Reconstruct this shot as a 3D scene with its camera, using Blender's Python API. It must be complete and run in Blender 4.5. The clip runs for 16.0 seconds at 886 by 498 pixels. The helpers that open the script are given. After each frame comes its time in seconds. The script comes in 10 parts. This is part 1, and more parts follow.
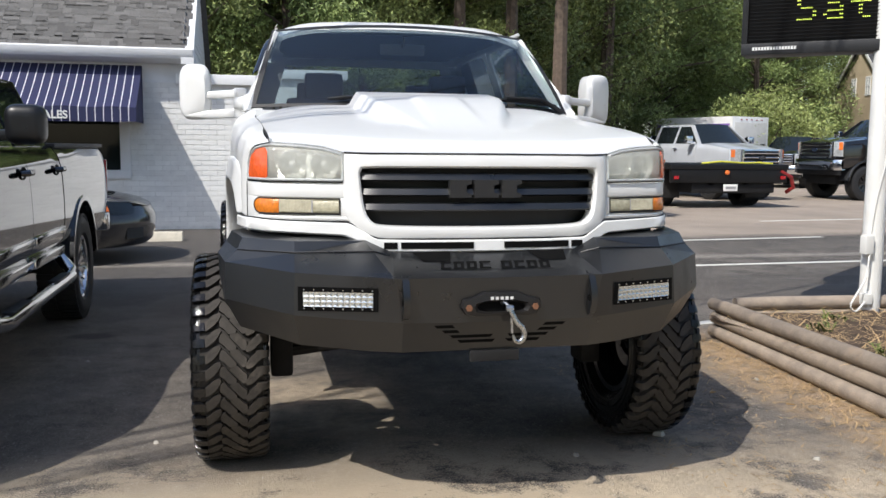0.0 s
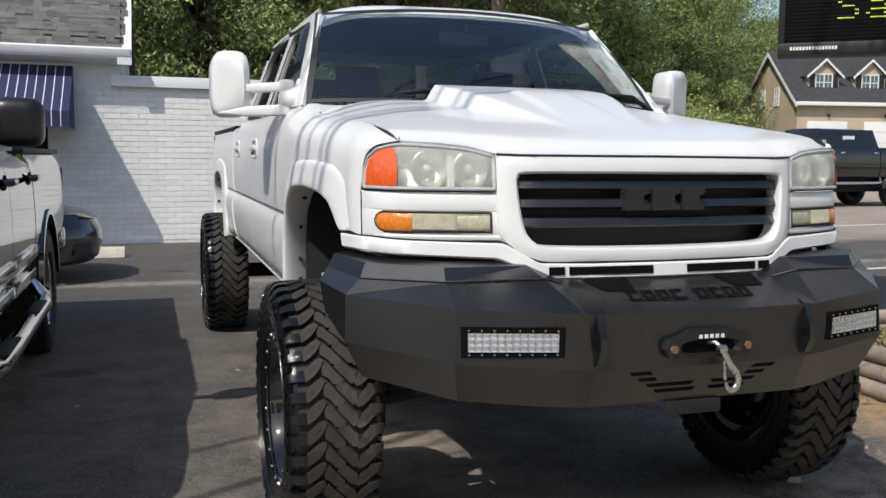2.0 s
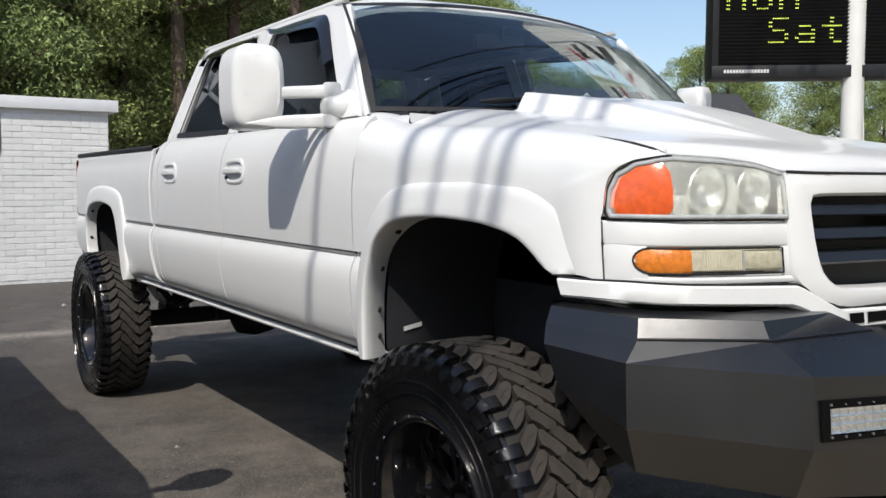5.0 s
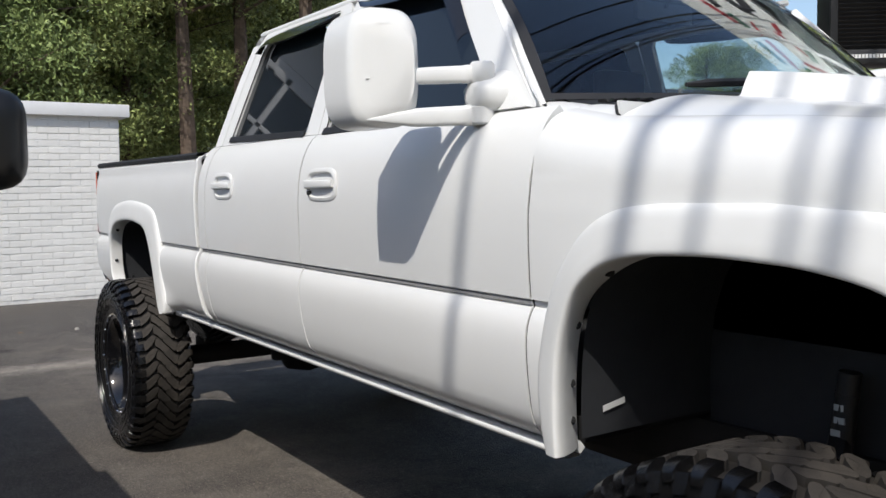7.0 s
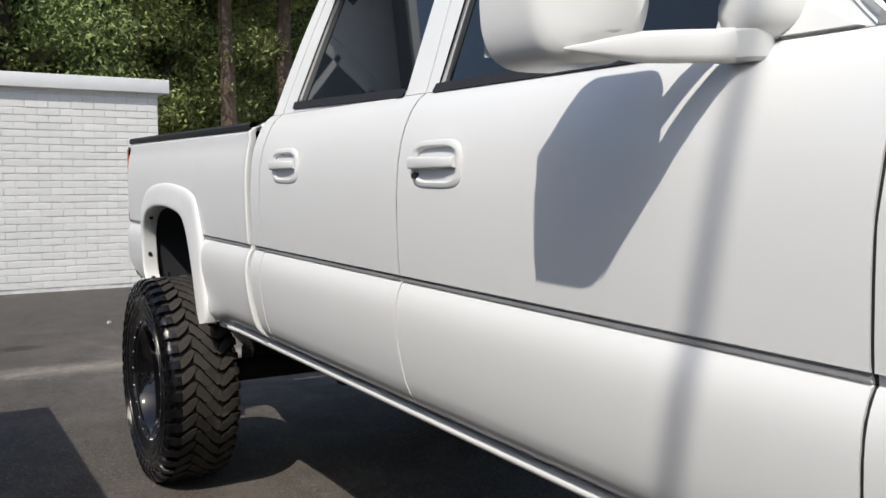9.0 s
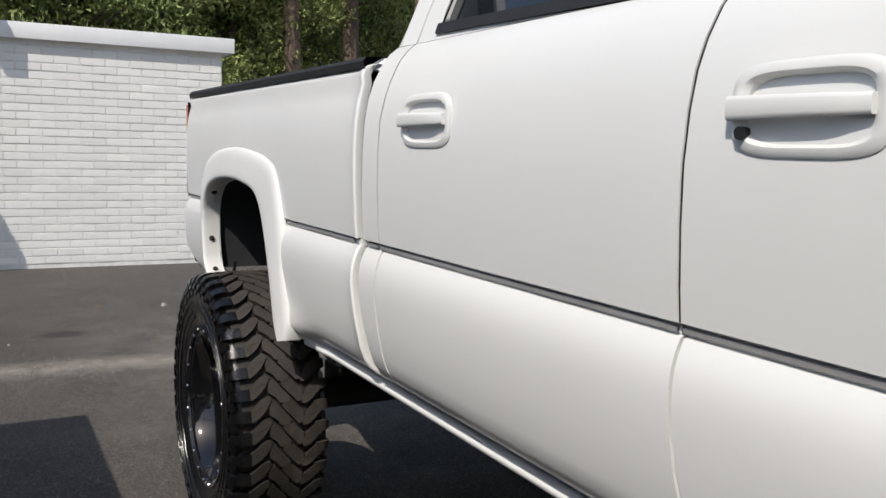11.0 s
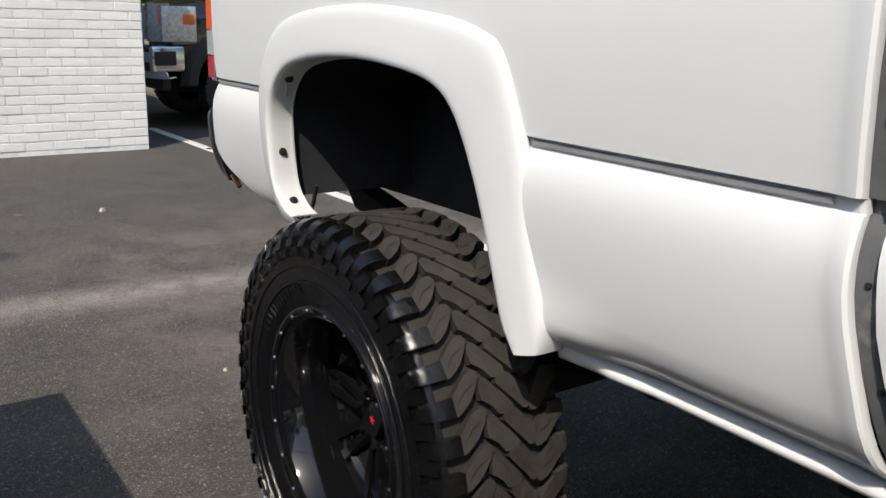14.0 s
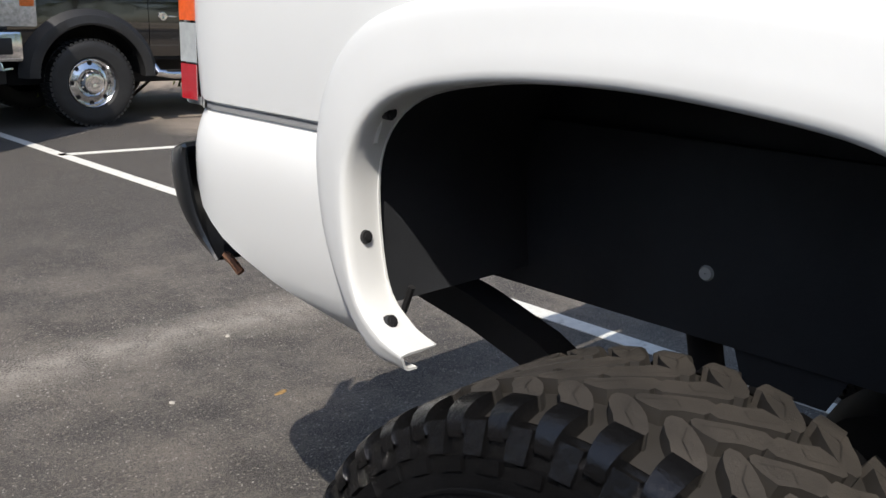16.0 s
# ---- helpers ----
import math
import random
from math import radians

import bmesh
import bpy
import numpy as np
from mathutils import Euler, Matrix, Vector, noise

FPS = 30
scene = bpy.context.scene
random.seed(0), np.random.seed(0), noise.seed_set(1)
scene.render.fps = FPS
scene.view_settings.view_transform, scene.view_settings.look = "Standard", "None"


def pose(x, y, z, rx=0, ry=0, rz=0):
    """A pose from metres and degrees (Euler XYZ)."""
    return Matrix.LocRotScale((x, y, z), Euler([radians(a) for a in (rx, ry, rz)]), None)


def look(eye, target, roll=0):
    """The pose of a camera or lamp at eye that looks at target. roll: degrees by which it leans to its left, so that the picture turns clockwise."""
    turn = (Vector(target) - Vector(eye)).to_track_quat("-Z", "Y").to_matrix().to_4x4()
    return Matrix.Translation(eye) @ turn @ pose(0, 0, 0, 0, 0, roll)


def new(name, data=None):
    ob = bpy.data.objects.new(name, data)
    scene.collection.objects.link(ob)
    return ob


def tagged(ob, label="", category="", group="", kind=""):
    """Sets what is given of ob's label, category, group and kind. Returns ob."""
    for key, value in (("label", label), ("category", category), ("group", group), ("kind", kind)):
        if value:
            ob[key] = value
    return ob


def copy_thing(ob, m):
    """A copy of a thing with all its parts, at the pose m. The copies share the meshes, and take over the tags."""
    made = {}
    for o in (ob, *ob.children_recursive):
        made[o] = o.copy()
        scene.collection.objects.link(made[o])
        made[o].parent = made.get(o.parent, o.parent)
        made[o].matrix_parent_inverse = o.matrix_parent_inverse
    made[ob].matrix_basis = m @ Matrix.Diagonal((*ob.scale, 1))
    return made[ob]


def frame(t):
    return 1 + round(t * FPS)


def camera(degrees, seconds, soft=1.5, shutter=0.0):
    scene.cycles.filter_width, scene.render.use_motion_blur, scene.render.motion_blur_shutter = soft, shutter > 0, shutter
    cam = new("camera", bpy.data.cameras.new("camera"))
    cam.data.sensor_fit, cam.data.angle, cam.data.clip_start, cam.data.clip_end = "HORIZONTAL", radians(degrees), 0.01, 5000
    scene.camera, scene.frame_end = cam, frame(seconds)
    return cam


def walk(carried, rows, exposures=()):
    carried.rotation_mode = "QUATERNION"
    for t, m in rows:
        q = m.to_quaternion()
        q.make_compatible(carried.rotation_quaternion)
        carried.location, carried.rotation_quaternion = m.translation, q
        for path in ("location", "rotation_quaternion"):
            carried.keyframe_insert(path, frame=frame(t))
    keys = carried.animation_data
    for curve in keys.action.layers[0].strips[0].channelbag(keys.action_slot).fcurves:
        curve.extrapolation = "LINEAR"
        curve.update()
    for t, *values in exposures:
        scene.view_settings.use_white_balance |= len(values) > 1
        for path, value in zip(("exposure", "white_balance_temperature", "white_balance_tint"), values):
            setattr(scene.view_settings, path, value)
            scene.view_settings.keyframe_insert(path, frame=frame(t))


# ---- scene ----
cam = camera(53.2, 16.0)
PATH = [
    (0, (-0.875, -3.291, 1.374), (-0.448, -1.35, 1.148), 0.5),
    (0.5, (-0.979, -3.041, 1.351), (-0.491, -1.116, 1.113), 0.2),
    (1, (-1.139, -2.842, 1.341), (-0.61, -0.929, 1.095), 0.3),
    (1.5, (-1.369, -2.654, 1.349), (-0.787, -0.755, 1.119), 0.5),
    (2, (-1.506, -2.411, 1.341), (-0.878, -0.524, 1.138), 0.5),
    (2.5, (-1.637, -2.192, 1.342), (-0.949, -0.324, 1.149), 0.3),
    (3, (-1.834, -1.986, 1.341), (-1.002, -0.178, 1.143), 0.1),
    (3.2, (-1.895, -1.912, 1.343), (-1.014, -0.128, 1.14), -0.0),
    (5.3, (-2.344, -1.061, 1.315), (-1.23, 0.595, 1.183), 0.1),
    (5.5, (-2.317, -0.943, 1.318), (-1.225, 0.729, 1.195), -0.0),
    (6, (-2.276, -0.71, 1.343), (-1.227, 0.988, 1.208), -0.2),
    (6.5, (-2.285, -0.449, 1.351), (-1.206, 1.229, 1.205), -0.1),
    (7, (-2.254, -0.219, 1.363), (-1.145, 1.44, 1.23), -0.8),
    (7.5, (-2.159, 0.024, 1.361), (-1.076, 1.704, 1.285), -0.2),
    (8, (-2.092, 0.248, 1.358), (-1.033, 1.943, 1.272), -0.0),
    (8.5, (-2.064, 0.482, 1.36), (-1.004, 2.173, 1.229), -0.2),
    (9, (-1.999, 0.7, 1.357), (-0.959, 2.401, 1.194), -0.0),
    (9.2, (-1.964, 0.79, 1.37), (-0.951, 2.506, 1.2), 0.0),
    (11.3, (-1.761, 1.861, 1.326), (-0.84, 3.62, 1.087), 1.7),
    (11.5, (-1.771, 1.927, 1.328), (-0.86, 3.688, 1.069), 1.9),
    (12, (-1.75, 2.215, 1.329), (-0.879, 3.985, 1.006), 2.0),
    (12.5, (-1.742, 2.457, 1.312), (-0.918, 4.236, 0.917), 1.9),
    (13, (-1.756, 2.703, 1.299), (-0.938, 4.477, 0.872), 2.7),
    (13.5, (-1.846, 2.952, 1.298), (-0.872, 4.637, 0.837), 2.2),
    (14, (-1.894, 3.189, 1.301), (-0.773, 4.768, 0.8), 1.4),
    (14.5, (-1.867, 3.477, 1.303), (-0.671, 4.999, 0.8), 1.2),
    (15, (-1.876, 3.738, 1.299), (-0.595, 5.192, 0.802), 1.5),
    (15.5, (-1.844, 4.0, 1.307), (-0.502, 5.388, 0.784), 1.2),
    (16, (-1.764, 4.275, 1.294), (-0.378, 5.619, 0.773), 2.2),
]
walk(cam, [(t, look(eye, target, roll)) for t, eye, target, roll in PATH],
     [(0.0, 0.50, 6400, 10), (1.5, 0.36, 6400, 10), (2.5, 0.17, 6430, 10), (5.5, 0.27, 6460, 10), (7.0, 0.27, 6460, 10), (9.0, 0.27, 6560, 10), (11.5, 0.26, 6640, 10), (13.0, 0.32, 6640, 10),
      (14.5, 0.46, 6640, 10), (16.0, 0.58, 6600, 10)])

# world, sun, exposure
world = bpy.data.worlds.new("world")
scene.world = world
world.use_nodes = True
_nt = world.node_tree
_sky = _nt.nodes.new("ShaderNodeTexSky")
_sky.sky_type = "NISHITA"
_sky.sun_disc = False
SUN_WAY = Vector((0.66, 0.515, -1.0))
_sky.sun_elevation = math.atan2(1.0, math.hypot(SUN_WAY.x, SUN_WAY.y))
_sky.sun_rotation = math.atan2(-SUN_WAY.x, -SUN_WAY.y)
_sky.dust_density = 1.6
_nt.links.new(_sky.outputs[0], _nt.nodes["Background"].inputs[0])
_nt.nodes["Background"].inputs[1].default_value = 0.135
sun = new("sun", bpy.data.lights.new("sun", "SUN"))
sun.data.energy = 3.4
sun.data.angle = radians(0.53)
sun.data.color = (1.0, 0.95, 0.87)
sun.matrix_world = look((0, 0, 30), Vector((0, 0, 30)) + SUN_WAY)


# mesh helpers
def lerp(a, b, t):
    return a + (b - a) * t


def interp(x, table):
    """Piecewise linear reading of a table of (x, value)."""
    if x <= table[0][0]:
        return table[0][1]
    for (x0, v0), (x1, v1) in zip(table, table[1:]):
        if x <= x1:
            return lerp(v0, v1, (x - x0) / (x1 - x0))
    return table[-1][1]


def smooth(t):
    t = min(1.0, max(0.0, t))
    return t * t * (3 - 2 * t)


def spline(pts, n, closed=False):
    """n points evenly along a Catmull-Rom curve through pts."""
    pts = [Vector(p) for p in pts]
    m = len(pts)
    dense = []
    spans = m if closed else m - 1
    for i in range(spans):
        if closed:
            p0, p1, p2, p3 = pts[i - 1], pts[i], pts[(i + 1) % m], pts[(i + 2) % m]
        else:
            p1, p2 = pts[i], pts[i + 1]
            p0 = pts[i - 1] if i else p1 * 2 - p2
            p3 = pts[i + 2] if i + 2 < m else p2 * 2 - p1
        for k in range(16):
            t = k / 16
            dense.append(0.5 * (2 * p1 + (p2 - p0) * t + (2 * p0 - 5 * p1 + 4 * p2 - p3) * t * t + (3 * p1 - p0 - 3 * p2 + p3) * t ** 3))
    if not closed:
        dense.append(pts[-1])
    return resample(dense, n, closed)


def resample(pts, n, closed=False):
    pts = [Vector(p) for p in pts]
    if closed:
        pts = pts + [pts[0]]
    lens = [0.0]
    for a, b in zip(pts, pts[1:]):
        lens.append(lens[-1] + (b - a).length)
    out, j = [], 0
    for i in range(n):
        d = lens[-1] * i / (n if closed else n - 1)
        while j < len(lens) - 2 and lens[j + 1] < d:
            j += 1
        seg = lens[j + 1] - lens[j]
        out.append(pts[j].lerp(pts[j + 1], (d - lens[j]) / seg if seg > 1e-9 else 0))
    return out


def grid(bm, rows, closed_u=False, closed_v=False):
    """Quads through rows of equal length."""
    vs = [[bm.verts.new(p) for p in row] for row in rows]
    n = len(vs[0])
    for i in range(len(vs) - (0 if closed_v else 1)):
        a, b = vs[i], vs[(i + 1) % len(vs)]
        for j in range(n - (0 if closed_u else 1)):
            k = (j + 1) % n
            try:
                bm.faces.new((a[j], a[k], b[k], b[j]))
            except ValueError:
                pass
    return vs


def box(bm, x0, x1, y0, y1, z0, z1, bevel=0.0, m=None, seg=2):
    g = bmesh.ops.create_cube(bm, size=1)
    vs = g["verts"]
    bmesh.ops.transform(bm, matrix=Matrix.Translation(((x0 + x1) / 2, (y0 + y1) / 2, (z0 + z1) / 2)) @ Matrix.Diagonal((abs(x1 - x0), abs(y1 - y0), abs(z1 - z0), 1)), verts=vs)
    if bevel:
        es = list({e for v in vs for e in v.link_edges})
        r = bmesh.ops.bevel(bm, geom=es, offset=bevel, segments=seg, profile=0.6, affect="EDGES")
        vs = list({v for f in r["faces"] for v in f.verts} | {v for v in vs if v.is_valid})
    if m is not None:
        bmesh.ops.transform(bm, matrix=m, verts=vs)
    return vs


def tube(bm, a, b, r0, r1=None, n=12, caps=True):
    a, b = Vector(a), Vector(b)
    q = (b - a).to_track_quat("Z", "Y").to_matrix()
    rings = []
    for p, r in ((a, r0), (b, r0 if r1 is None else r1)):
        rings.append([bm.verts.new(p + q @ Vector((r * math.cos(i * math.tau / n), r * math.sin(i * math.tau / n), 0))) for i in range(n)])
    for i in range(n):
        bm.faces.new((rings[0][i], rings[0][(i + 1) % n], rings[1][(i + 1) % n], rings[1][i]))
    if caps:
        bm.faces.new(rings[0][::-1])
        bm.faces.new(rings[1])
    return rings


def pipe(bm, pts, r, n=8):
    """A bent tube through pts; r a number or one for each point."""
    pts = [Vector(p) for p in pts]
    rows = []
    up = Vector((0.13, 0.21, 0.97))
    for i, p in enumerate(pts):
        d = (pts[min(i + 1, len(pts) - 1)] - pts[max(i - 1, 0)]).normalized()
        u = d.cross(up)
        if u.length < 0.1:
            u = d.cross(Vector((1, 0, 0)))
        u.normalize()
        w = d.cross(u)
        rr = r[i] if isinstance(r, (list, tuple)) else r
        rows.append([p + (u * math.cos(k * math.tau / n) + w * math.sin(k * math.tau / n)) * rr for k in range(n)])
    vs = grid(bm, rows, closed_u=True)
    bm.faces.new(vs[0][::-1])
    bm.faces.new(vs[-1])


def lathe(bm, profile, n=48, m=None, caps=False):
    """Turn (along, radius) round the x axis."""
    rows = [[Vector((a, r * math.cos(k * math.tau / n), r * math.sin(k * math.tau / n))) for k in range(n)] for a, r in profile]
    if m is not None:
        rows = [[m @ p for p in row] for row in rows]
    vs = grid(bm, rows, closed_u=True)
    if caps:
        bm.faces.new(vs[0][::-1])
        bm.faces.new(vs[-1])


def prism(bm, outline, z0, z1, m=None, inset=0.0):
    """A flat outline of (x, y) raised from z0 to z1, its top drawn in by inset."""
    c = sum((Vector(p) for p in outline), Vector((0, 0))) / len(outline)
    lo = [bm.verts.new((p[0], p[1], z0)) for p in outline]
    hi = []
    for p in outline:
        d = Vector(p) - c
        q = c + d * max(0.0, 1 - inset / max(d.length, 1e-6))
        hi.append(bm.verts.new((q.x, q.y, z1)))
    n = len(lo)
    for i in range(n):
        bm.faces.new((lo[i], lo[(i + 1) % n], hi[(i + 1) % n], hi[i]))
    bm.faces.new(hi)
    bm.faces.new(lo[::-1])
    if m is not None:
        bmesh.ops.transform(bm, matrix=m, verts=lo + hi)
    return lo + hi


def face_out(bm, way):
    """Turn an open sheet so that it faces the given way on the whole."""
    way = Vector(way)
    bm.normal_update()
    if sum(f.normal.dot(way) * f.calc_area() for f in bm.faces) < 0:
        bmesh.ops.reverse_faces(bm, faces=bm.faces[:])


def thicken(bm, d):
    """Give an open sheet a back face d behind its front, and closed rims."""
    bm.normal_update()
    faces = bm.faces[:]
    rim = [e for e in bm.edges if len(e.link_faces) == 1]
    back = {v: bm.verts.new(v.co - v.normal * d) for v in bm.verts[:]}
    for e in rim:
        loop = e.link_loops[0]
        a, b = loop.vert, loop.link_loop_next.vert
        bm.faces.new((b, a, back[a], back[b]))
    for f in faces:
        bm.faces.new([back[v] for v in reversed(f.verts)])


def part(name, bm, material, parent=None, label="", sharp=35, solid=0.0, bevel=0.0, recalc=True):
    """Link a bmesh as one mesh object; with a parent it becomes its part."""
    if solid:
        thicken(bm, solid)
    if recalc and not solid:
        bmesh.ops.recalc_face_normals(bm, faces=bm.faces[:])
    me = bpy.data.meshes.new(name)
    bm.to_mesh(me)
    bm.free()
    if sharp:
        me.shade_smooth()
        me.set_sharp_from_angle(angle=radians(sharp))
    for mat in material if isinstance(material, (list, tuple)) else (material,):
        me.materials.append(mat)
    ob = new(name, me)
    if parent is not None:
        ob.parent = parent
        ob.matrix_parent_inverse = world_of(parent).inverted()
    if label:
        tagged(ob, label=label)
    if bevel:
        mod = ob.modifiers.new("edges", "BEVEL")
        mod.width, mod.segments, mod.limit_method, mod.angle_limit = bevel, 2, "ANGLE", radians(30)
    return ob


def world_of(ob):
    m = ob.matrix_basis.copy()
    while ob.parent is not None:
        m = ob.parent.matrix_basis @ ob.matrix_parent_inverse @ m
        ob = ob.parent
    return m


def empty(name, x, y, z, label, category, group="", kind=""):
    ob = new(name)
    ob.empty_display_size = 0.2
    ob.matrix_basis = pose(x, y, z)
    return tagged(ob, label, category, group, kind)


def words(name, text, size, m, material, parent=None, depth=0.002, label="", bold=0.0, align="LEFT"):
    """Built-in-font lettering as a mesh."""
    cu = bpy.data.curves.new(name, "FONT")
    cu.body, cu.size, cu.extrude, cu.offset, cu.align_x = text, size, depth, bold, align
    tmp = bpy.data.objects.new(name, cu)
    scene.collection.objects.link(tmp)
    me = bpy.data.meshes.new_from_object(tmp.evaluated_get(bpy.context.evaluated_depsgraph_get()))
    bpy.data.objects.remove(tmp)
    me.transform(m)
    me.materials.clear()
    me.materials.append(material)
    ob = new(name, me)
    if parent is not None:
        ob.parent = parent
        ob.matrix_parent_inverse = world_of(parent).inverted()
    if label:
        tagged(ob, label=label)
    return ob


# materials
def material(name, color, rough=0.5, metal=0.0, noise_scale=0.0, noise_amount=0.0, color2=None, bump=0.0, bump_scale=80.0, coat=0.0,
             stain=None, stain_scale=1.5, stain_cover=0.5, rough_vary=0.0, random_vary=0.0, island_vary=0.0, transmission=0.0, ior=1.5, spec=0.5):
    """A principled surface with grain, a second colour in patches, stains, fine relief."""
    mat = bpy.data.materials.new(name)
    mat.use_nodes = True
    t = mat.node_tree
    b = t.nodes["Principled BSDF"]
    b.inputs["Roughness"].default_value, b.inputs["Metallic"].default_value = rough, metal
    b.inputs["Coat Weight"].default_value, b.inputs["Coat Roughness"].default_value = coat, 0.04
    b.inputs["Transmission Weight"].default_value, b.inputs["IOR"].default_value = transmission, ior
    b.inputs["Specular IOR Level"].default_value = spec
    geo = t.nodes.new("ShaderNodeNewGeometry")
    co = t.nodes.new("ShaderNodeTexCoord").outputs["Object"]

    def noise_tex(scale, detail=4.0, rough_n=0.6):
        n = t.nodes.new("ShaderNodeTexNoise")
        n.inputs["Scale"].default_value, n.inputs["Detail"].default_value, n.inputs["Roughness"].default_value = scale, detail, rough_n
        t.links.new(co, n.inputs["Vector"])
        return n.outputs["Fac"]

    def ramp(src, lo, hi):
        r = t.nodes.new("ShaderNodeMapRange")
        r.inputs["From Min"].default_value, r.inputs["From Max"].default_value = lo, hi
        t.links.new(src, r.inputs["Value"])
        return r.outputs["Result"]

    def mix(a, bcol, fac, kind="MIX"):
        m = t.nodes.new("ShaderNodeMix")
        m.data_type, m.blend_type = "RGBA", kind
        for sock, v in ((m.inputs["A"], a), (m.inputs["B"], bcol)):
            if isinstance(v, tuple):
                sock.default_value = (*v, 1)
            else:
                t.links.new(v, sock)
        if isinstance(fac, float):
            m.inputs["Factor"].default_value = fac
        else:
            t.links.new(fac, m.inputs["Factor"])
        return m.outputs["Result"]

    col = color
    if noise_scale:
        second = color2 or tuple(c * (1 - noise_amount) for c in color)
        col = mix(col, second, ramp(noise_tex(noise_scale), 0.35, 0.68))
    if stain:
        col = mix(col, stain, ramp(noise_tex(stain_scale, 8.0, 0.68), 1 - stain_cover, 1 - stain_cover + 0.16))
    vary = random_vary or island_vary
    if vary:
        src = t.nodes.new("ShaderNodeObjectInfo").outputs["Random"] if random_vary else geo.outputs["Random Per Island"]
        r = t.nodes.new("ShaderNodeMapRange")
        r.inputs["To Min"].default_value, r.inputs["To Max"].default_value = 1 - vary, 1 + vary
        t.links.new(src, r.inputs["Value"])
        h = t.nodes.new("ShaderNodeHueSaturation")
        t.links.new(r.outputs["Result"], h.inputs["Value"])
        if isinstance(col, tuple):
            h.inputs["Color"].default_value = (*col, 1)
        else:
            t.links.new(col, h.inputs["Color"])
        col = h.outputs["Color"]
    if isinstance(col, tuple):
        b.inputs["Base Color"].default_value = (*col, 1)
    else:
        t.links.new(col, b.inputs["Base Color"])
    if rough_vary:
        r = t.nodes.new("ShaderNodeMapRange")
        r.inputs["To Min"].default_value, r.inputs["To Max"].default_value = max(0.0, rough - rough_vary), min(1.0, rough + rough_vary)
        t.links.new(ramp(noise_tex(max(noise_scale, 3.0) * 1.7), 0.3, 0.7), r.inputs["Value"])
        t.links.new(r.outputs["Result"], b.inputs["Roughness"])
    if bump:
        bp = t.nodes.new("ShaderNodeBump")
        bp.inputs["Strength"].default_value, bp.inputs["Distance"].default_value = 1.0, bump
        t.links.new(noise_tex(bump_scale, 6.0, 0.65), bp.inputs["Height"])
        t.links.new(bp.outputs["Normal"], b.inputs["Normal"])
    return mat


def glow(name, color, strength):
    mat = bpy.data.materials.new(name)
    mat.use_nodes = True
    b = mat.node_tree.nodes["Principled BSDF"]
    b.inputs["Base Color"].default_value = (*color, 1)
    b.inputs["Emission Color"].default_value, b.inputs["Emission Strength"].default_value = (*color, 1), strength
    return mat


WHITE = material("white_paint", (0.695, 0.70, 0.69), 0.34, coat=0.35, noise_scale=1.3, noise_amount=0.035, bump=0.0006, bump_scale=9, rough_vary=0.06)
WHITE_PLASTIC = material("white_flare_plastic", (0.675, 0.68, 0.67), 0.40, noise_scale=3, noise_amount=0.05, coat=0.15, rough_vary=0.08)
TRIM_GREY = material("grey_trim", (0.34, 0.34, 0.34), 0.5, noise_scale=8, noise_amount=0.2)
BLACK_PLASTIC = material("black_plastic", (0.016, 0.016, 0.017), 0.55, noise_scale=12, noise_amount=0.3, bump=0.0004, bump_scale=260)
BLACK_GLOSS = material("black_gloss", (0.008, 0.008, 0.009), 0.08, coat=0.6, noise_scale=5, noise_amount=0.2)
BUMPER_COAT = material("bumper_powder_coat", (0.0060, 0.0067, 0.0080), 0.34, noise_scale=2.2, noise_amount=0.2, bump=0.00018, bump_scale=420, rough_vary=0.08, spec=0.82, stain=(0.010, 0.0092, 0.0092), stain_scale=2.5, stain_cover=0.38)
UNDER = material("underbody_black", (0.018, 0.018, 0.019), 0.75, noise_scale=6, noise_amount=0.4, stain=(0.03, 0.026, 0.022), stain_scale=5, stain_cover=0.34, spec=0.25)
LINER = material("wheel_liner", (0.028, 0.030, 0.034), 0.7, noise_scale=4, noise_amount=0.35, bump=0.002, bump_scale=18, spec=0.3)
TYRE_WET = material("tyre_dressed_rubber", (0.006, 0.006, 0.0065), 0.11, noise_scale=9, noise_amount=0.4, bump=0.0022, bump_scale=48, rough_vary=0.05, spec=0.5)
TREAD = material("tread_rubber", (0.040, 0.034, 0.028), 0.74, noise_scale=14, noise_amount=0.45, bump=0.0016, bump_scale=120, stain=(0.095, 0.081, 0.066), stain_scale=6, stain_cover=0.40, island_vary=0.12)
# half the tread colour: shade of grooves and block sides painted in
TREAD_SHADED = material("tread_rubber_shaded", (0.020, 0.017, 0.014), 0.75, noise_scale=14, noise_amount=0.4)
BLACK_SATIN = material("satin_black_plastic", (0.011, 0.0115, 0.013), 0.33, noise_scale=6, noise_amount=0.25, rough_vary=0.08, spec=0.4)
RIM_BLACK = material("gloss_black_rim", (0.006, 0.006, 0.007), 0.07, coat=0.5, noise_scale=7, noise_amount=0.2)
CHROME = material("chrome", (0.72, 0.73, 0.75), 0.12, 1.0, noise_scale=9, noise_amount=0.08, rough_vary=0.06)
STEEL = material("zinc_steel", (0.55, 0.56, 0.57), 0.3, 1.0, noise_scale=12, noise_amount=0.2, rough_vary=0.1)
RUST = material("rusty_steel", (0.20, 0.09, 0.045), 0.8, noise_scale=30, noise_amount=0.5)
# paints the dark inside of uncut holes and slots; also the light bar housing
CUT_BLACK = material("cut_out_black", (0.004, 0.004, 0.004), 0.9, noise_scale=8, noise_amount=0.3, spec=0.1)
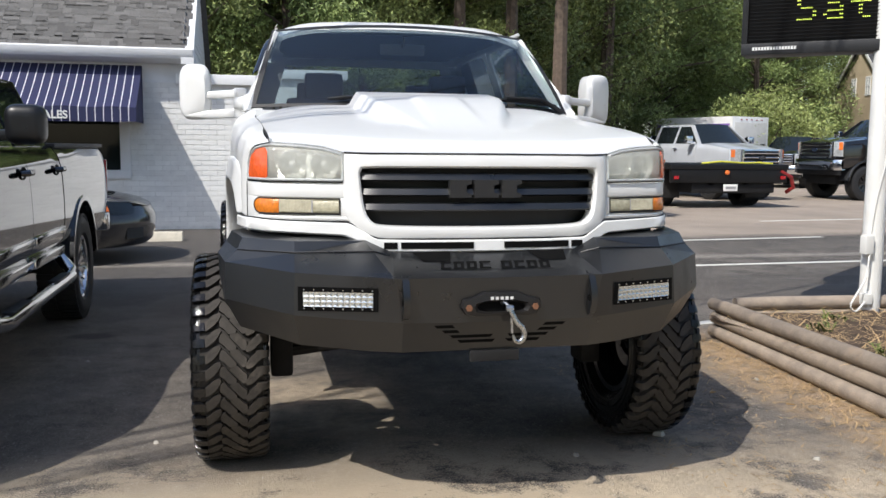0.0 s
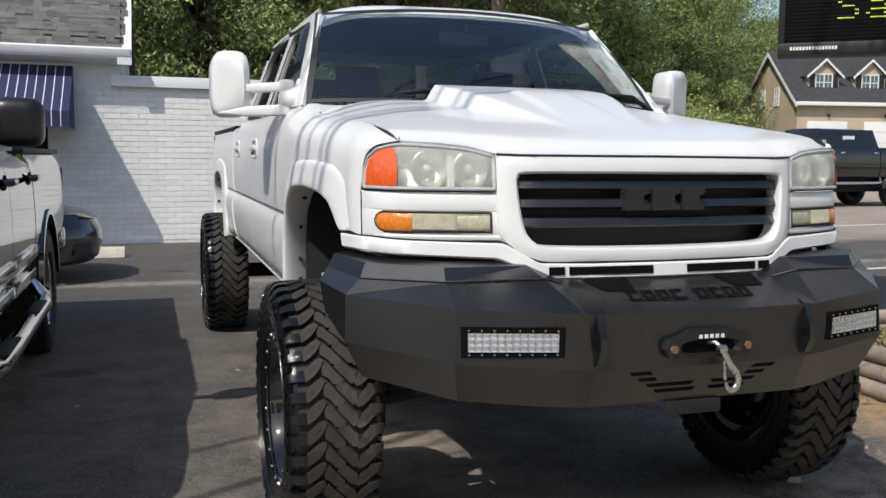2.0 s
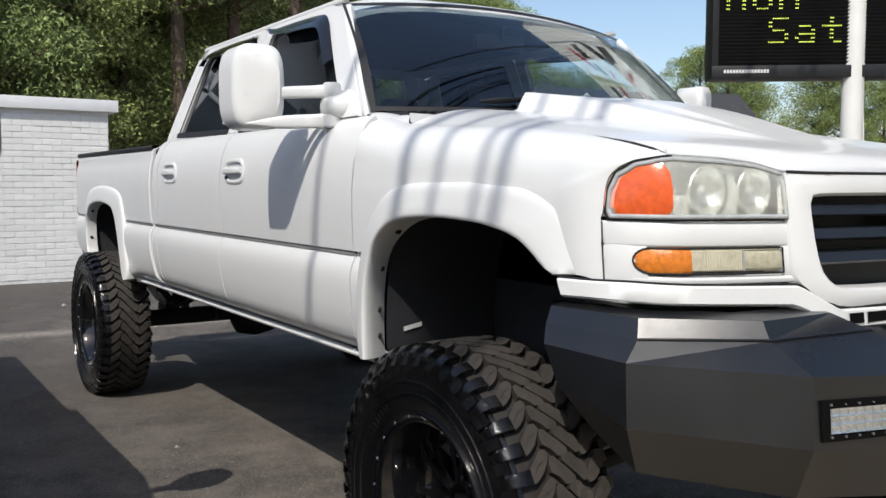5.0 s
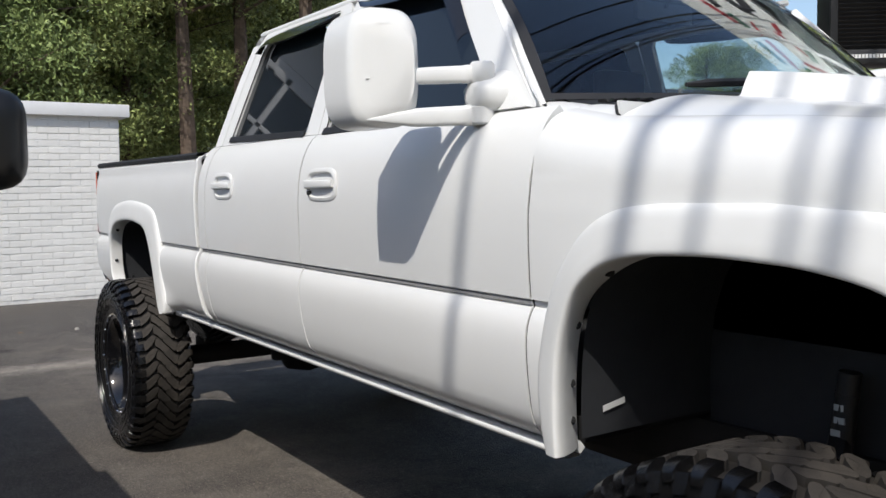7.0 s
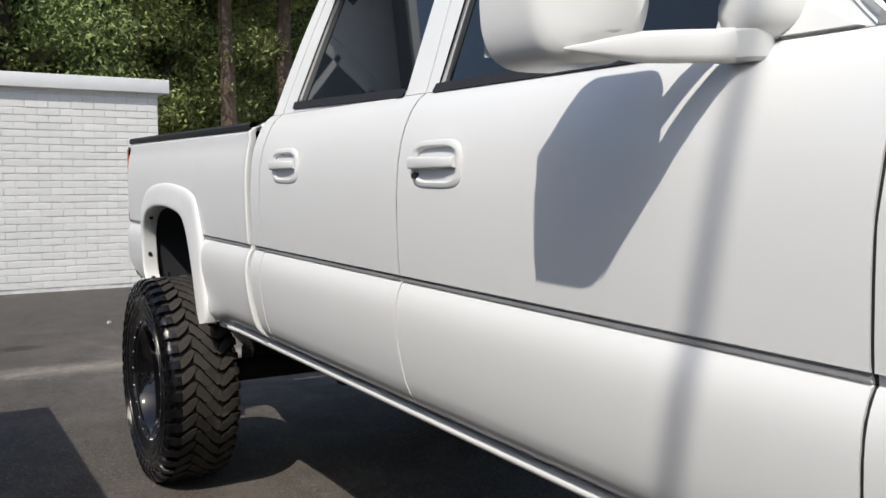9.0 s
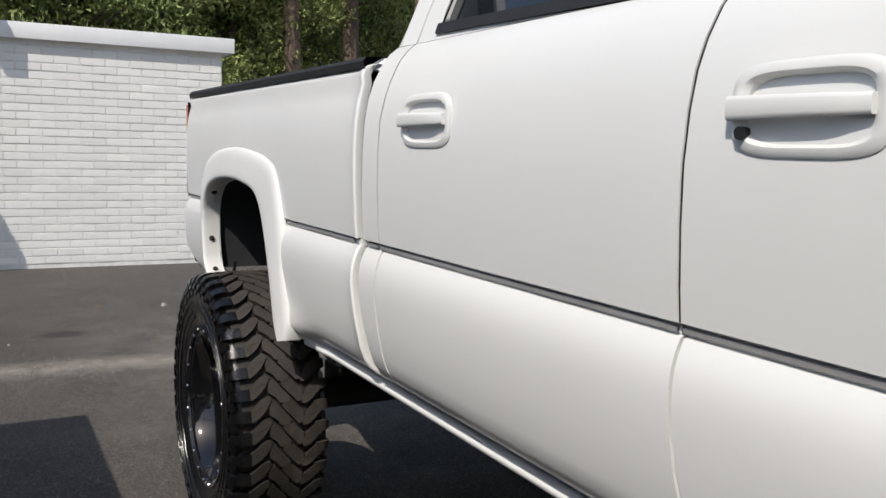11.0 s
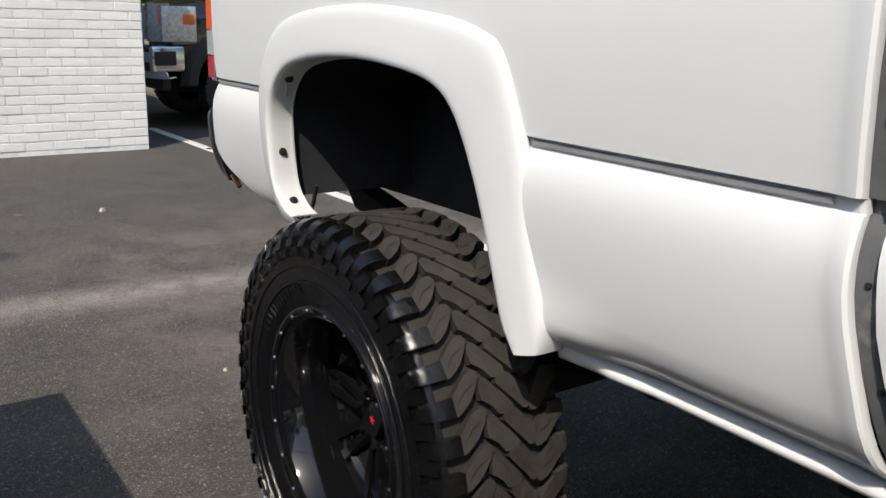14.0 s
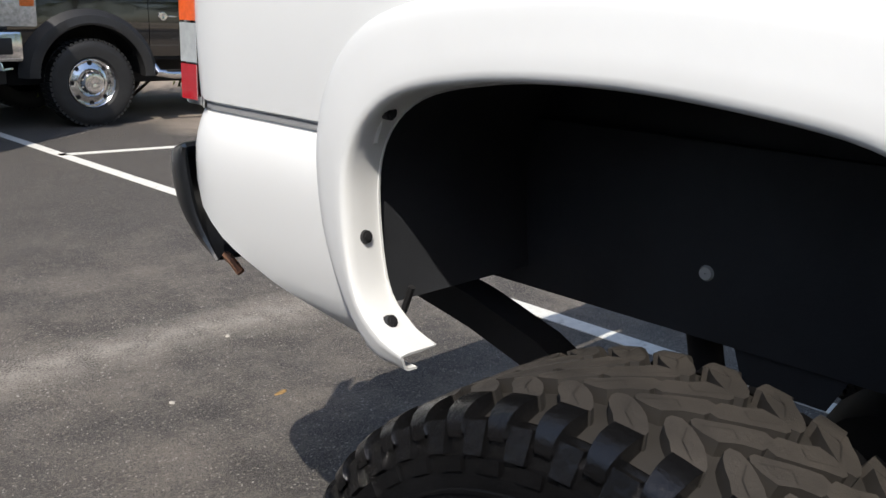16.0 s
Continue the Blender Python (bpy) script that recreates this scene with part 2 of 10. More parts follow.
SEAM = material("panel_gap", (0.012, 0.012, 0.013), 0.8, noise_scale=8, noise_amount=0.3)
RUBBER = material("black_rubber", (0.014, 0.014, 0.015), 0.6, noise_scale=20, noise_amount=0.3)
TINT = material("tinted_glass", (0.010, 0.013, 0.016), 0.02, noise_scale=1.5, noise_amount=0.2, spec=0.65)
AMBER = material("amber_lens", (0.80, 0.12, 0.025), 0.16, noise_scale=60, noise_amount=0.25, bump=0.001, bump_scale=90, coat=0.4)
AMBER2 = material("amber_turn_lens", (0.72, 0.21, 0.02), 0.2, noise_scale=70, noise_amount=0.35, bump=0.002, bump_scale=70, coat=0.4)
HAZED = material("hazed_lens_yellowed", (0.88, 0.89, 0.82), 0.07, noise_scale=6, noise_amount=0.08, transmission=0.68, ior=1.2, rough_vary=0.05, coat=0.3)
REFLECT = material("lamp_reflector", (0.84, 0.86, 0.84), 0.24, 0.75, noise_scale=20, noise_amount=0.1, bump=0.002, bump_scale=26)
LAMP_HOUSING = material("lamp_housing_grey", (0.70, 0.72, 0.70), 0.25, 0.5, noise_scale=16, noise_amount=0.25)
FLANGE_GREY = material("grey_bed_flange", (0.11, 0.112, 0.115), 0.6, noise_scale=14, noise_amount=0.3, stain=(0.26, 0.25, 0.22), stain_scale=9, stain_cover=0.45)
LED_LENS = material("led_reflector", (0.62, 0.66, 0.66), 0.20, 0.8, noise_scale=60, noise_amount=0.15, island_vary=0.2)
RIBBED = material("yellowed_ribbed_lens", (0.50, 0.465, 0.35), 0.16, noise_scale=40, noise_amount=0.25, coat=0.4)
RED_LENS = material("red_lens", (0.42, 0.012, 0.02), 0.12, noise_scale=40, noise_amount=0.2, coat=0.5)
CLEAR_LENS = material("grey_clear_lens", (0.42, 0.44, 0.44), 0.14, noise_scale=40, noise_amount=0.2, coat=0.5)

# ---- the lifted white pickup ----
RAKE = 0.005


def lift(p):
    """Body places lean up a little towards the tail."""
    return Vector((p[0], p[1], p[2] + RAKE * (p[1] - 2.5)))


SIDE = [(0.752, 0.872), (0.768, 0.885), (0.778, 0.901), (0.79, 0.919), (0.805, 0.936), (0.825, 0.949), (0.855, 0.9580), (0.92, 0.9668), (0.97, 0.9708), (1.005, 0.9720), (1.032, 0.9708), (1.053, 0.9672), (1.070, 0.9618), (1.083, 0.9560), (1.093, 0.9505), (1.0955, 0.9455),
        (1.1125, 0.948), (1.114, 0.957), (1.16, 0.9605), (1.24, 0.9635), (1.32, 0.9640), (1.39, 0.9605), (1.44, 0.953), (1.48, 0.943), (1.52, 0.927), (1.545, 0.910), (1.56, 0.892)]
ROWS_Z = [z for z, _ in SIDE]
BELT = 1.56


def taper(y):
    front = -0.082 * max(0.0, (1.36 - y) / 1.1) ** 2.0
    back = -0.05 * max(0.0, (y - 5.60) / 0.13) ** 2.2
    return front + back


def side_x(y, z):
    return interp(z, SIDE) + taper(y)


def house_x(z):
    """Half width of the windows' slope above the belt."""
    return 0.889 - (z - BELT) * 0.355 - 0.05 * max(0.0, z - 1.9) ** 1.5


def skin(y, z, s, out=0.0):
    x = side_x(y, z) if z <= BELT else house_x(z) + min(0.0, taper(y))
    return lift((s * (x + out), y, z))


truck = empty("pickup_truck", 0, 2.5, 0, "lifted white crew cab pickup with steel bumper and mud tyres", "pickup truck")


def panel(name, s, y0, y1, z0, z1, label=""):
    """A body-side panel between the edges y0(z) and y1(z)."""
    bm = bmesh.new()
    zs = [z0] + [z for z in ROWS_Z if z0 + 0.002 < z < z1 - 0.002] + [z1]
    n = 10
    grid(bm, [[skin(lerp(y0(z), y1(z), k / n), z, s) for k in range(n + 1)] for z in zs])
    face_out(bm, (s, 0, 0))
    return part(name, bm, WHITE, truck, label, solid=0.02, sharp=28)


def edge_d1(z):
    return interp(z, [(1.3, 1.360), (1.44, 1.347), (1.56, 1.325)])


def edge_split(z):
    return interp(z, [(0.79, 2.562), (0.83, 2.575), (0.861, 2.583), (0.902, 2.592), (0.943, 2.599), (0.993, 2.604), (1.1, 2.611), (1.3, 2.614), (1.45, 2.608), (1.56, 2.592)])


def edge_rear(z):
    return interp(z, [(0.77, 3.528), (0.84, 3.545), (0.906, 3.561), (0.992, 3.573), (1.09, 3.581), (1.2, 3.588), (1.4, 3.584), (1.56, 3.550)])


def edge_cab(z):
    return interp(z, [(0.77, 3.600), (0.884, 3.634), (0.917, 3.648), (0.971, 3.663), (1.06, 3.675), (1.2, 3.679), (1.45, 3.669), (1.56, 3.642)])


G = 0.0035
F_ARCH_IN = [(1.238, 0.775), (1.243, 0.85), (1.242, 0.95), (1.230, 1.04), (1.196, 1.133), (1.148, 1.184), (1.086, 1.217), (1.008, 1.233), (0.876, 1.241), (0.745, 1.237), (0.645, 1.227), (0.545, 1.203), (0.486, 1.170), (0.443, 1.136), (0.410, 1.120)]
F_ARCH_OUT = [(1.296, 0.770), (1.318, 0.85), (1.320, 0.985), (1.255, 1.185), (1.100, 1.322), (0.790, 1.343), (0.630, 1.335), (0.522, 1.328), (0.452, 1.314), (0.402, 1.292), (0.370, 1.261), (0.345, 1.214), (0.322, 1.168), (0.312, 1.126)]
R_ARCH_IN = [(5.100, 0.822), (5.150, 0.838), (5.205, 0.895), (5.224, 1.060), (5.155, 1.156), (5.010, 1.196), (4.811, 1.208), (4.625, 1.196), (4.518, 1.175), (4.457, 1.132), (4.404, 1.050), (4.357, 0.951), (4.322, 0.858), (4.294, 0.788), (4.258, 0.750)]
R_ARCH_OUT = [(5.104, 0.792), (5.196, 0.806), (5.292, 0.94), (5.316, 1.110), (5.250, 1.235), (5.105, 1.296), (4.814, 1.320), (4.527, 1.304), (4.392, 1.278), (4.338, 1.243), (4.284, 1.115), (4.252, 0.973), (4.222, 0.865), (4.206, 0.800), (4.214, 0.760)]


def arch_low(y, arch):
    """Lower edge of the body above a wheel opening, hidden behind its flare."""
    pts = spline([(a, b) for a, b in arch], 60)
    best = None
    for a, b in zip(pts, pts[1:]):
        lo, hi = min(a.x, b.x), max(a.x, b.x)
        if lo <= y <= hi:
            z = lerp(a.y, b.y, (y - a.x) / (b.x - a.x) if abs(b.x - a.x) > 1e-6 else 0)
            best = z if best is None else max(best, z)
    return best


SEAM_X = [(0.144, 0.794), (0.40, 0.812), (0.80, 0.828), (1.19, 0.838), (1.35, 0.846)]
SEAM_Z = [(0.144, 1.401), (0.19, 1.421), (0.255, 1.4375), (0.33, 1.450), (0.41, 1.461), (0.58, 1.4815), (0.78, 1.499), (1.02, 1.514), (1.19, 1.526), (1.35, 1.555)]


def seam(y):
    """Edge between hood and wing: half width and height."""
    return interp(y, SEAM_X), interp(y, SEAM_Z)


def front_y(x):
    return interp(abs(x), [(0, -0.028), (0.25, -0.018), (0.42, 0.0), (0.53, 0.040), (0.62, 0.068), (0.70, 0.095), (0.78, 0.128), (0.805, 0.141), (0.83, 0.168), (0.855, 0.210), (0.868, 0.241), (0.880, 0.274), (0.890, 0.306), (0.908, 0.396)])


def face(x, z, out=0.0):
    """A place on the front face, leaning back a little towards its top."""
    return lift((x, front_y(x) + 0.10 * (z - 1.20) - out, z))


LAMP_TOP = [(0.53, 1.366), (0.60, 1.385), (0.68, 1.394), (0.795, 1.400), (0.818, 1.3965), (0.847, 1.387), (0.8655, 1.363), (0.873, 1.328), (0.8765, 1.27)]


def wing(s):
    bm = bmesh.new()
    rows = []
    ys = [0.42 + (1.345 - 0.42) * k / 36 for k in range(37)]
    for y in ys:
        a = arch_low(y, F_ARCH_IN) if y < 1.225 else None
        low = 1.118 if a is None else max(1.116, a + 0.03 * smooth((y - 0.42) / 0.12))
        xs, zs = seam(y)
        z1 = zs - 0.135
        x1 = side_x(y, min(z1, 1.40))
        col = [skin(y, lerp(low, z1, k / 44), s) if z1 <= 1.40 else lift((s * side_x(y, min(lerp(low, z1, k / 44), 1.40)), y, lerp(low, z1, k / 44))) for k in range(45)]
        for k in range(1, 11):
            t = k / 10
            c = (x1 - 0.002, zs - 0.012)
            x = (1 - t) ** 2 * x1 + 2 * t * (1 - t) * c[0] + t * t * xs
            z = (1 - t) ** 2 * z1 + 2 * t * (1 - t) * c[1] + t * t * zs
            col.append(lift((s * x, y, z)))
        for p in col:
            z = p.z - RAKE * (y - 2.5)
            p.y += (edge_d1(z) - G - 1.345) * smooth((y - 1.10) / 0.245)
        rows.append(col)
    # the front of the wing closes round the headlamp
    rim = spline([(0.8825, 1.112), (0.8825, 1.18), (0.8815, 1.255), (0.8795, 1.275), (0.876, 1.331), (0.8685, 1.367), (0.850, 1.391), (0.820, 1.4005), (0.797, 1.405)], len(rows[0]))
    first = [face(s * p.x, p.y, 0.003) for p in rim]
    head = []
    for k in range(9):
        t = k / 9
        out = Vector((s * 0.011, -0.004, 0.004)) * math.sin(math.pi * t)
        head.append([a.lerp(b, t) + out for a, b in zip(first, rows[0])])
    head.insert(0, [p + Vector((-s * 0.012, 0.014, -0.002)) for p in first])
    rows = head + rows
    grid(bm, rows)
    face_out(bm, (s, 0, 0.3))
    return part("front_wing", bm, WHITE, truck, solid=0.015, sharp=40)


CLEAR_SIDE = material("clear_side_glass", (0.8, 0.86, 0.86), 0.0, transmission=1.0, ior=1.5)


def ring_panel(name, outer, inner, s, mat, parent, out=0.0, solid=0.02, n=3, deep=0.0):
    """A frame between two outlines of (y, z) on the window slope."""
    bm = bmesh.new()
    rows = []
    for k in range(n + 1):
        t = k / n
        rows.append([skin(lerp(a[0], b[0], t), lerp(a[1], b[1], t), s, out - deep * t) for a, b in zip(outer, inner)])
    grid(bm, rows, closed_u=True)
    face_out(bm, (s, 0, 0))
    return part(name, bm, mat, parent, solid=solid, sharp=40)


def glass_pane(name, outline, s, parent, out=-0.016, mat=None):
    bm = bmesh.new()
    mid = sum((Vector(p) for p in outline), Vector((0, 0))) / len(outline)
    rows = [[skin(*(mid.lerp(Vector(p), t)), s, out) for p in outline] for t in (0.001, 0.5, 1.02)]
    grid(bm, rows, closed_u=True)
    bmesh.ops.remove_doubles(bm, verts=bm.verts[:], dist=0.002)
    face_out(bm, (s, 0, 0))
    return part(name, bm, mat or TINT, parent, "dark tinted side glass", solid=0.004, sharp=0)


W1_IN = [(2.545, 1.575), (2.05, 1.575), (1.600, 1.575), (1.625, 1.62), (1.795, 1.795), (1.965, 1.975), (2.03, 1.995), (2.30, 2.005), (2.53, 2.005), (2.548, 1.98), (2.548, 1.80), (2.547, 1.66)]
W1_OUT = [(2.592, 1.562), (2.05, 1.562), (1.395, 1.562), (1.475, 1.625), (1.670, 1.815), (1.865, 2.015), (2.00, 2.045), (2.30, 2.052), (2.60, 2.052), (2.618, 2.00), (2.612, 1.80), (2.600, 1.66)]
W2_IN = [(2.700, 1.575), (3.10, 1.582), (3.452, 1.592), (3.462, 1.62), (3.435, 1.80), (3.40, 1.965), (3.37, 1.998), (3.10, 2.008), (2.74, 2.008), (2.706, 1.985), (2.704, 1.80), (2.702, 1.66)]
W2_OUT = [(2.598, 1.562), (3.10, 1.562), (3.548, 1.562), (3.545, 1.62), (3.515, 1.82), (3.475, 2.00), (3.42, 2.045), (3.10, 2.052), (2.66, 2.052), (2.625, 2.00), (2.618, 1.80), (2.606, 1.66)]


def handle(s, y0, parent):
    """Pull handle: a raised rounded bezel, its bowl and the grip across it."""
    zc = 1.386
    x = side_x(y0 + 0.11, zc)
    m = Matrix.Translation(lift((s * x, y0 + 0.112, zc)))
    bez = bmesh.new()
    n = 40

    def loop(ry, rz, out):
        r = []
        for k in range(n):
            a = k * math.tau / n
            c, q = math.cos(a), math.sin(a)
            r.append(m @ Vector((s * out, ry * abs(c) ** 0.5 * (1 if c > 0 else -1), rz * abs(q) ** 0.5 * (1 if q > 0 else -1))))
        return r
    grid(bez, [loop(0.108, 0.056, -0.002), loop(0.107, 0.055, 0.004), loop(0.103, 0.051, 0.007), loop(0.093, 0.043, 0.0075), loop(0.084, 0.039, 0.002), loop(0.074, 0.032, -0.030), loop(0.01, 0.004, -0.036)], closed_u=True)
    h = part("handle_bezel", bez, WHITE, parent)
    grip = bmesh.new()
    rows = []
    for k in range(13):
        t = k / 12
        yy = lerp(-0.086, 0.104, t)
        o = lerp(0.006, 0.012, smooth(t * 4)) + 0.003 * math.sin(math.pi * t)
        hh = lerp(0.0115, 0.0145, t)
        rows.append([m @ Vector((s * (o + 0.0065 * math.copysign(abs(math.cos(a)) ** 0.5, math.cos(a))), yy, 0.003 + hh * math.copysign(abs(math.sin(a)) ** 0.6, math.sin(a)))) for a in [i * math.tau / 16 for i in range(16)]])
    vs = grid(grip, rows, closed_u=True)
    grip.faces.new(vs[0]), grip.faces.new(vs[-1])
    part("grip", grip, WHITE, h)
    if y0 < 2.6:
        lock = bmesh.new()
        tube(lock, m @ Vector((s * 0.0, 0.086, -0.026)), m @ Vector((s * 0.0125, 0.086, -0.026)), 0.008, n=14)
        part("lock", lock, BLACK_PLASTIC, h, "black key lock")


def visor(s, pts, parent):
    """Smoked rain guard along the top of a side window."""
    bm = bmesh.new()
    curve = spline(pts, 26)
    rows = []
    for w, out in ((0.0, 0.006), (0.3, 0.022), (0.75, 0.032), (1.0, 0.034)):
        rows.append([skin(p.x, p.y - 0.055 * w * math.sin(math.pi * min(1, max(0.06, i / 25))) ** 0.35, s, out) for i, p in enumerate(curve)])
    grid(bm, rows)
    face_out(bm, (s, 0, 0))
    part("rain_guard", bm, BLACK_GLOSS, parent, "smoked black rain guard", solid=0.003)


def strip(name, pts, s, w, out, mat, parent, n=30):
    """A thin raised strip along a line of (y, z) on the side."""
    bm = bmesh.new()
    c = resample(pts, n)
    grid(bm, [[skin(p.x, p.y + dz, s, o) for p in c] for dz, o in ((-w / 2, -0.004), (-w / 2 + 0.002, out), (w / 2 - 0.002, out), (w / 2, -0.004))])
    return part(name, bm, mat, parent)


def build_side(s):
    wing(s)
    panel("wing_foot", s, lambda z: 1.285, lambda z: edge_d1(z) - G, 0.754, 1.118)
    d1 = panel("front_door", s, lambda z: edge_d1(z) + G, lambda z: edge_split(z) - G, 0.775, BELT, "white front door with mirror and pull handle")
    d2 = panel("rear_door", s, lambda z: edge_split(z) + G, lambda z: edge_rear(z) - G, 0.775, BELT)
    panel("cab_corner", s, lambda z: edge_rear(z) + G, edge_cab, 0.775, BELT)
    # dark recess behind the panel gaps
    for e in (edge_d1, edge_split, edge_rear):
        bm = bmesh.new()
        grid(bm, [[skin(e(z) + dy, z, s, -0.014) for z in ROWS_Z if z < (1.47 if e is edge_d1 else 2)] for dy in (-0.02, 0.02)])
        part("door_seal", bm, SEAM, truck)
        # black rubber lip in the upper part of the gap
        bm = bmesh.new()
        grid(bm, [[skin(e(z) + dy, z, s, -0.003) for z in ROWS_Z if (0.80 if e is edge_d1 else 1.12) < z < (1.47 if e is edge_d1 else 2)] for dy in ((-0.0015, 0.0015) if e is edge_d1 else (-G, G))])
        part("rubber_lip", bm, SEAM, truck)
    for d, y0, y1 in ((d1, 1.365, 2.608), (d2, 2.62, 3.592)):
        strip("body_moulding", [(y0, 1.104), (y1, 1.104)], s, 0.0120, 0.005, TRIM_GREY, d)
    strip("body_moulding", [(3.604, 1.104), (3.666, 1.104)], s, 0.0120, 0.005, TRIM_GREY, truck, 6)
    # grey flange in the gap between cab and bed, with its bolt holes
    bm = bmesh.new()
    grid(bm, [[skin(edge_cab(z) + dy, z, s, o) for z in ROWS_Z] for dy, o in ((-0.012, -0.022), (0.006, -0.016), (0.022, -0.012), (0.036, -0.014), (0.046, -0.024))])
    fl = part("bed_flange", bm, FLANGE_GREY, truck, "grey sheet flange between cab and bed", sharp=50)
    for z in (0.90, 1.02, 1.20, 1.36):
        bm = bmesh.new()
        p = skin(edge_cab(z) + 0.016, z, s, -0.013)
        tube(bm, p, p + Vector((s * 0.003, 0, 0)), 0.004, n=8)
        part("bolt", bm, BLACK_PLASTIC, fl)
    # window frames and glass
    ring_panel("window_frame", W1_OUT, W1_IN, s, WHITE, d1)
    ring_panel("window_frame", W2_OUT, W2_IN, s, WHITE, d2)
    for d, w, y0, y1 in ((d1, W1_IN, 1.60, 2.548), (d2, W2_IN, 2.70, 3.462)):
        pane = glass_pane("window", w, s, d, mat=CLEAR_SIDE if s > 0 and y0 < 2 else None)
        if s > 0 and y0 < 2:
            pane.visible_shadow = False
        strip("window_seal", [(y0, 1.570), (y1, 1.570 + 0.016 * (y1 > 3))], s, 0.026, 0.007, RUBBER, d)
        strip("window_channel", [(y1 - 0.004, 1.58), (y1 - 0.004 - (0.06 if y1 > 3 else 0), 1.98)], s, 0.012, 0.001, RUBBER, d, 8)
    visor(s, [(1.80, 1.802), (1.87, 1.885), (1.965, 1.985), (2.05, 2.012), (2.30, 2.022), (2.53, 2.022)], d1)
    visor(s, [(2.715, 2.022), (3.05, 2.026), (3.33, 2.018), (3.39, 1.985), (3.405, 1.95)], d2)
    handle(s, 2.315, d1)
    handle(s, 3.240, d2)
    # pillars and roof rail
    bm = bmesh.new()
    ws = spline([(1.428, 1.566), (1.56, 1.70), (1.72, 1.87), (1.864, 2.02)], 14)
    dr = spline([(1.400, 1.562), (1.475, 1.625), (1.670, 1.815), (1.865, 2.015)], 14)
    grid(bm, [[skin(p.x - 0.034, p.y + 0.003, s, -0.008) for p in ws], [skin(lerp(p.x, q.x, 0.5), lerp(p.y, q.y, 0.5), s, 0.004) for p, q in zip(ws, dr)], [skin(q.x + 0.002, q.y, s, 0.0) for q in dr]])
    face_out(bm, (s, 0, 0))
    part("a_pillar", bm, WHITE, truck, solid=0.02)
    bm = bmesh.new()
    dc = [(3.555, 1.562), (3.550, 1.62), (3.520, 1.82), (3.480, 2.00)]
    cc = [(3.655, 1.562), (3.650, 1.62), (3.615, 1.82), (3.560, 2.00)]
    a, b = spline(dc, 12), spline(cc, 12)
    grid(bm, [[skin(p.x, p.y, s) for p in a], [skin(lerp(p.x, q.x, 0.75), lerp(p.y, q.y, 0.75), s, 0.002) for p, q in zip(a, b)], [skin(q.x, q.y, s, -0.02) for q in b], [skin(q.x + 0.008, q.y, s, -0.06) for q in b]])
    face_out(bm, (s, 0, 0))
    part("rear_pillar", bm, WHITE, truck, solid=0.015)
    # corner between wing, hood and windscreen
    bm = bmesh.new()
    inner = [(0.775, 1.180, 1.530), (0.770, 1.235, 1.556), (0.776, 1.32, 1.566), (0.800, 1.40, 1.576), (0.832, 1.445, 1.584)]
    outer = [(0.870, 1.180, 1.502), (0.874, 1.24, 1.518), (0.884, 1.30, 1.530), (0.890, 1.38, 1.546), (0.884, 1.445, 1.560)]
    grid(bm, [[lift((s * lerp(a[0], b[0], t), lerp(a[1], b[1], t), lerp(a[2], b[2], t) + 0.006 * math.sin(math.pi * t))) for a, b in zip(inner, outer)] for t in (0, 0.3, 0.7, 1)])
    face_out(bm, (0, 0, 1))
    part("cowl_corner", bm, WHITE, truck, solid=0.02, sharp=50)
    bm = bmesh.new()
    grid(bm, [[lift((s * x, y, z)) for x, z in ((0.910, 1.478 + dz), (0.900, 1.505 + dz), (0.886, 1.532 + dz), (0.862, 1.546 + dz), (0.830, 1.560 + dz))] for y, dz in ((1.325, -0.002), (1.38, 0.008), (1.435, 0.016))])
    face_out(bm, (s, 0, 1))
    part("pillar_foot", bm, WHITE, truck, solid=0.012, sharp=50)
    # dark seals in the door gaps
    for e, lo, hi in ((edge_d1, 0.79, 1.50), (edge_split, 1.115, BELT - 0.004), (edge_rear, 1.115, BELT - 0.004)):
        bm = bmesh.new()
        pipe(bm, [skin(e(z), z, s, -0.0062) for z in [lerp(lo, hi, k / 30) for k in range(31)]], 0.0046, 6)
        part("door_gap", bm, SEAM, truck)
    # rocker trim
    bm = bmesh.new()
    pts = [(y, 0.752) for y in (1.305, 1.6, 2.2, 2.8, 3.3, 3.8, 4.225)]
    c = resample(pts, 72)
    prof = [(0.016, -0.012), (0.0155, 0.010), (0.013, 0.022), (0.007, 0.029), (0.001, 0.030), (-0.005, 0.026), (-0.010, 0.016), (-0.012, 0.0), (-0.010, -0.03)]
    grid(bm, [[lift((s * (side_x(p.x, 0.764) + o * (1 - 0.8 * smooth((p.x - 4.08) / 0.08)) + 0.026 * smooth((p.x - 4.00) / 0.22)), p.x, p.y + dz)) for p in c] for dz, o in prof])
    part("rocker_trim", bm, WHITE, truck, "bright white rocker trim strip", sharp=50)


FLARE_X = 0.966


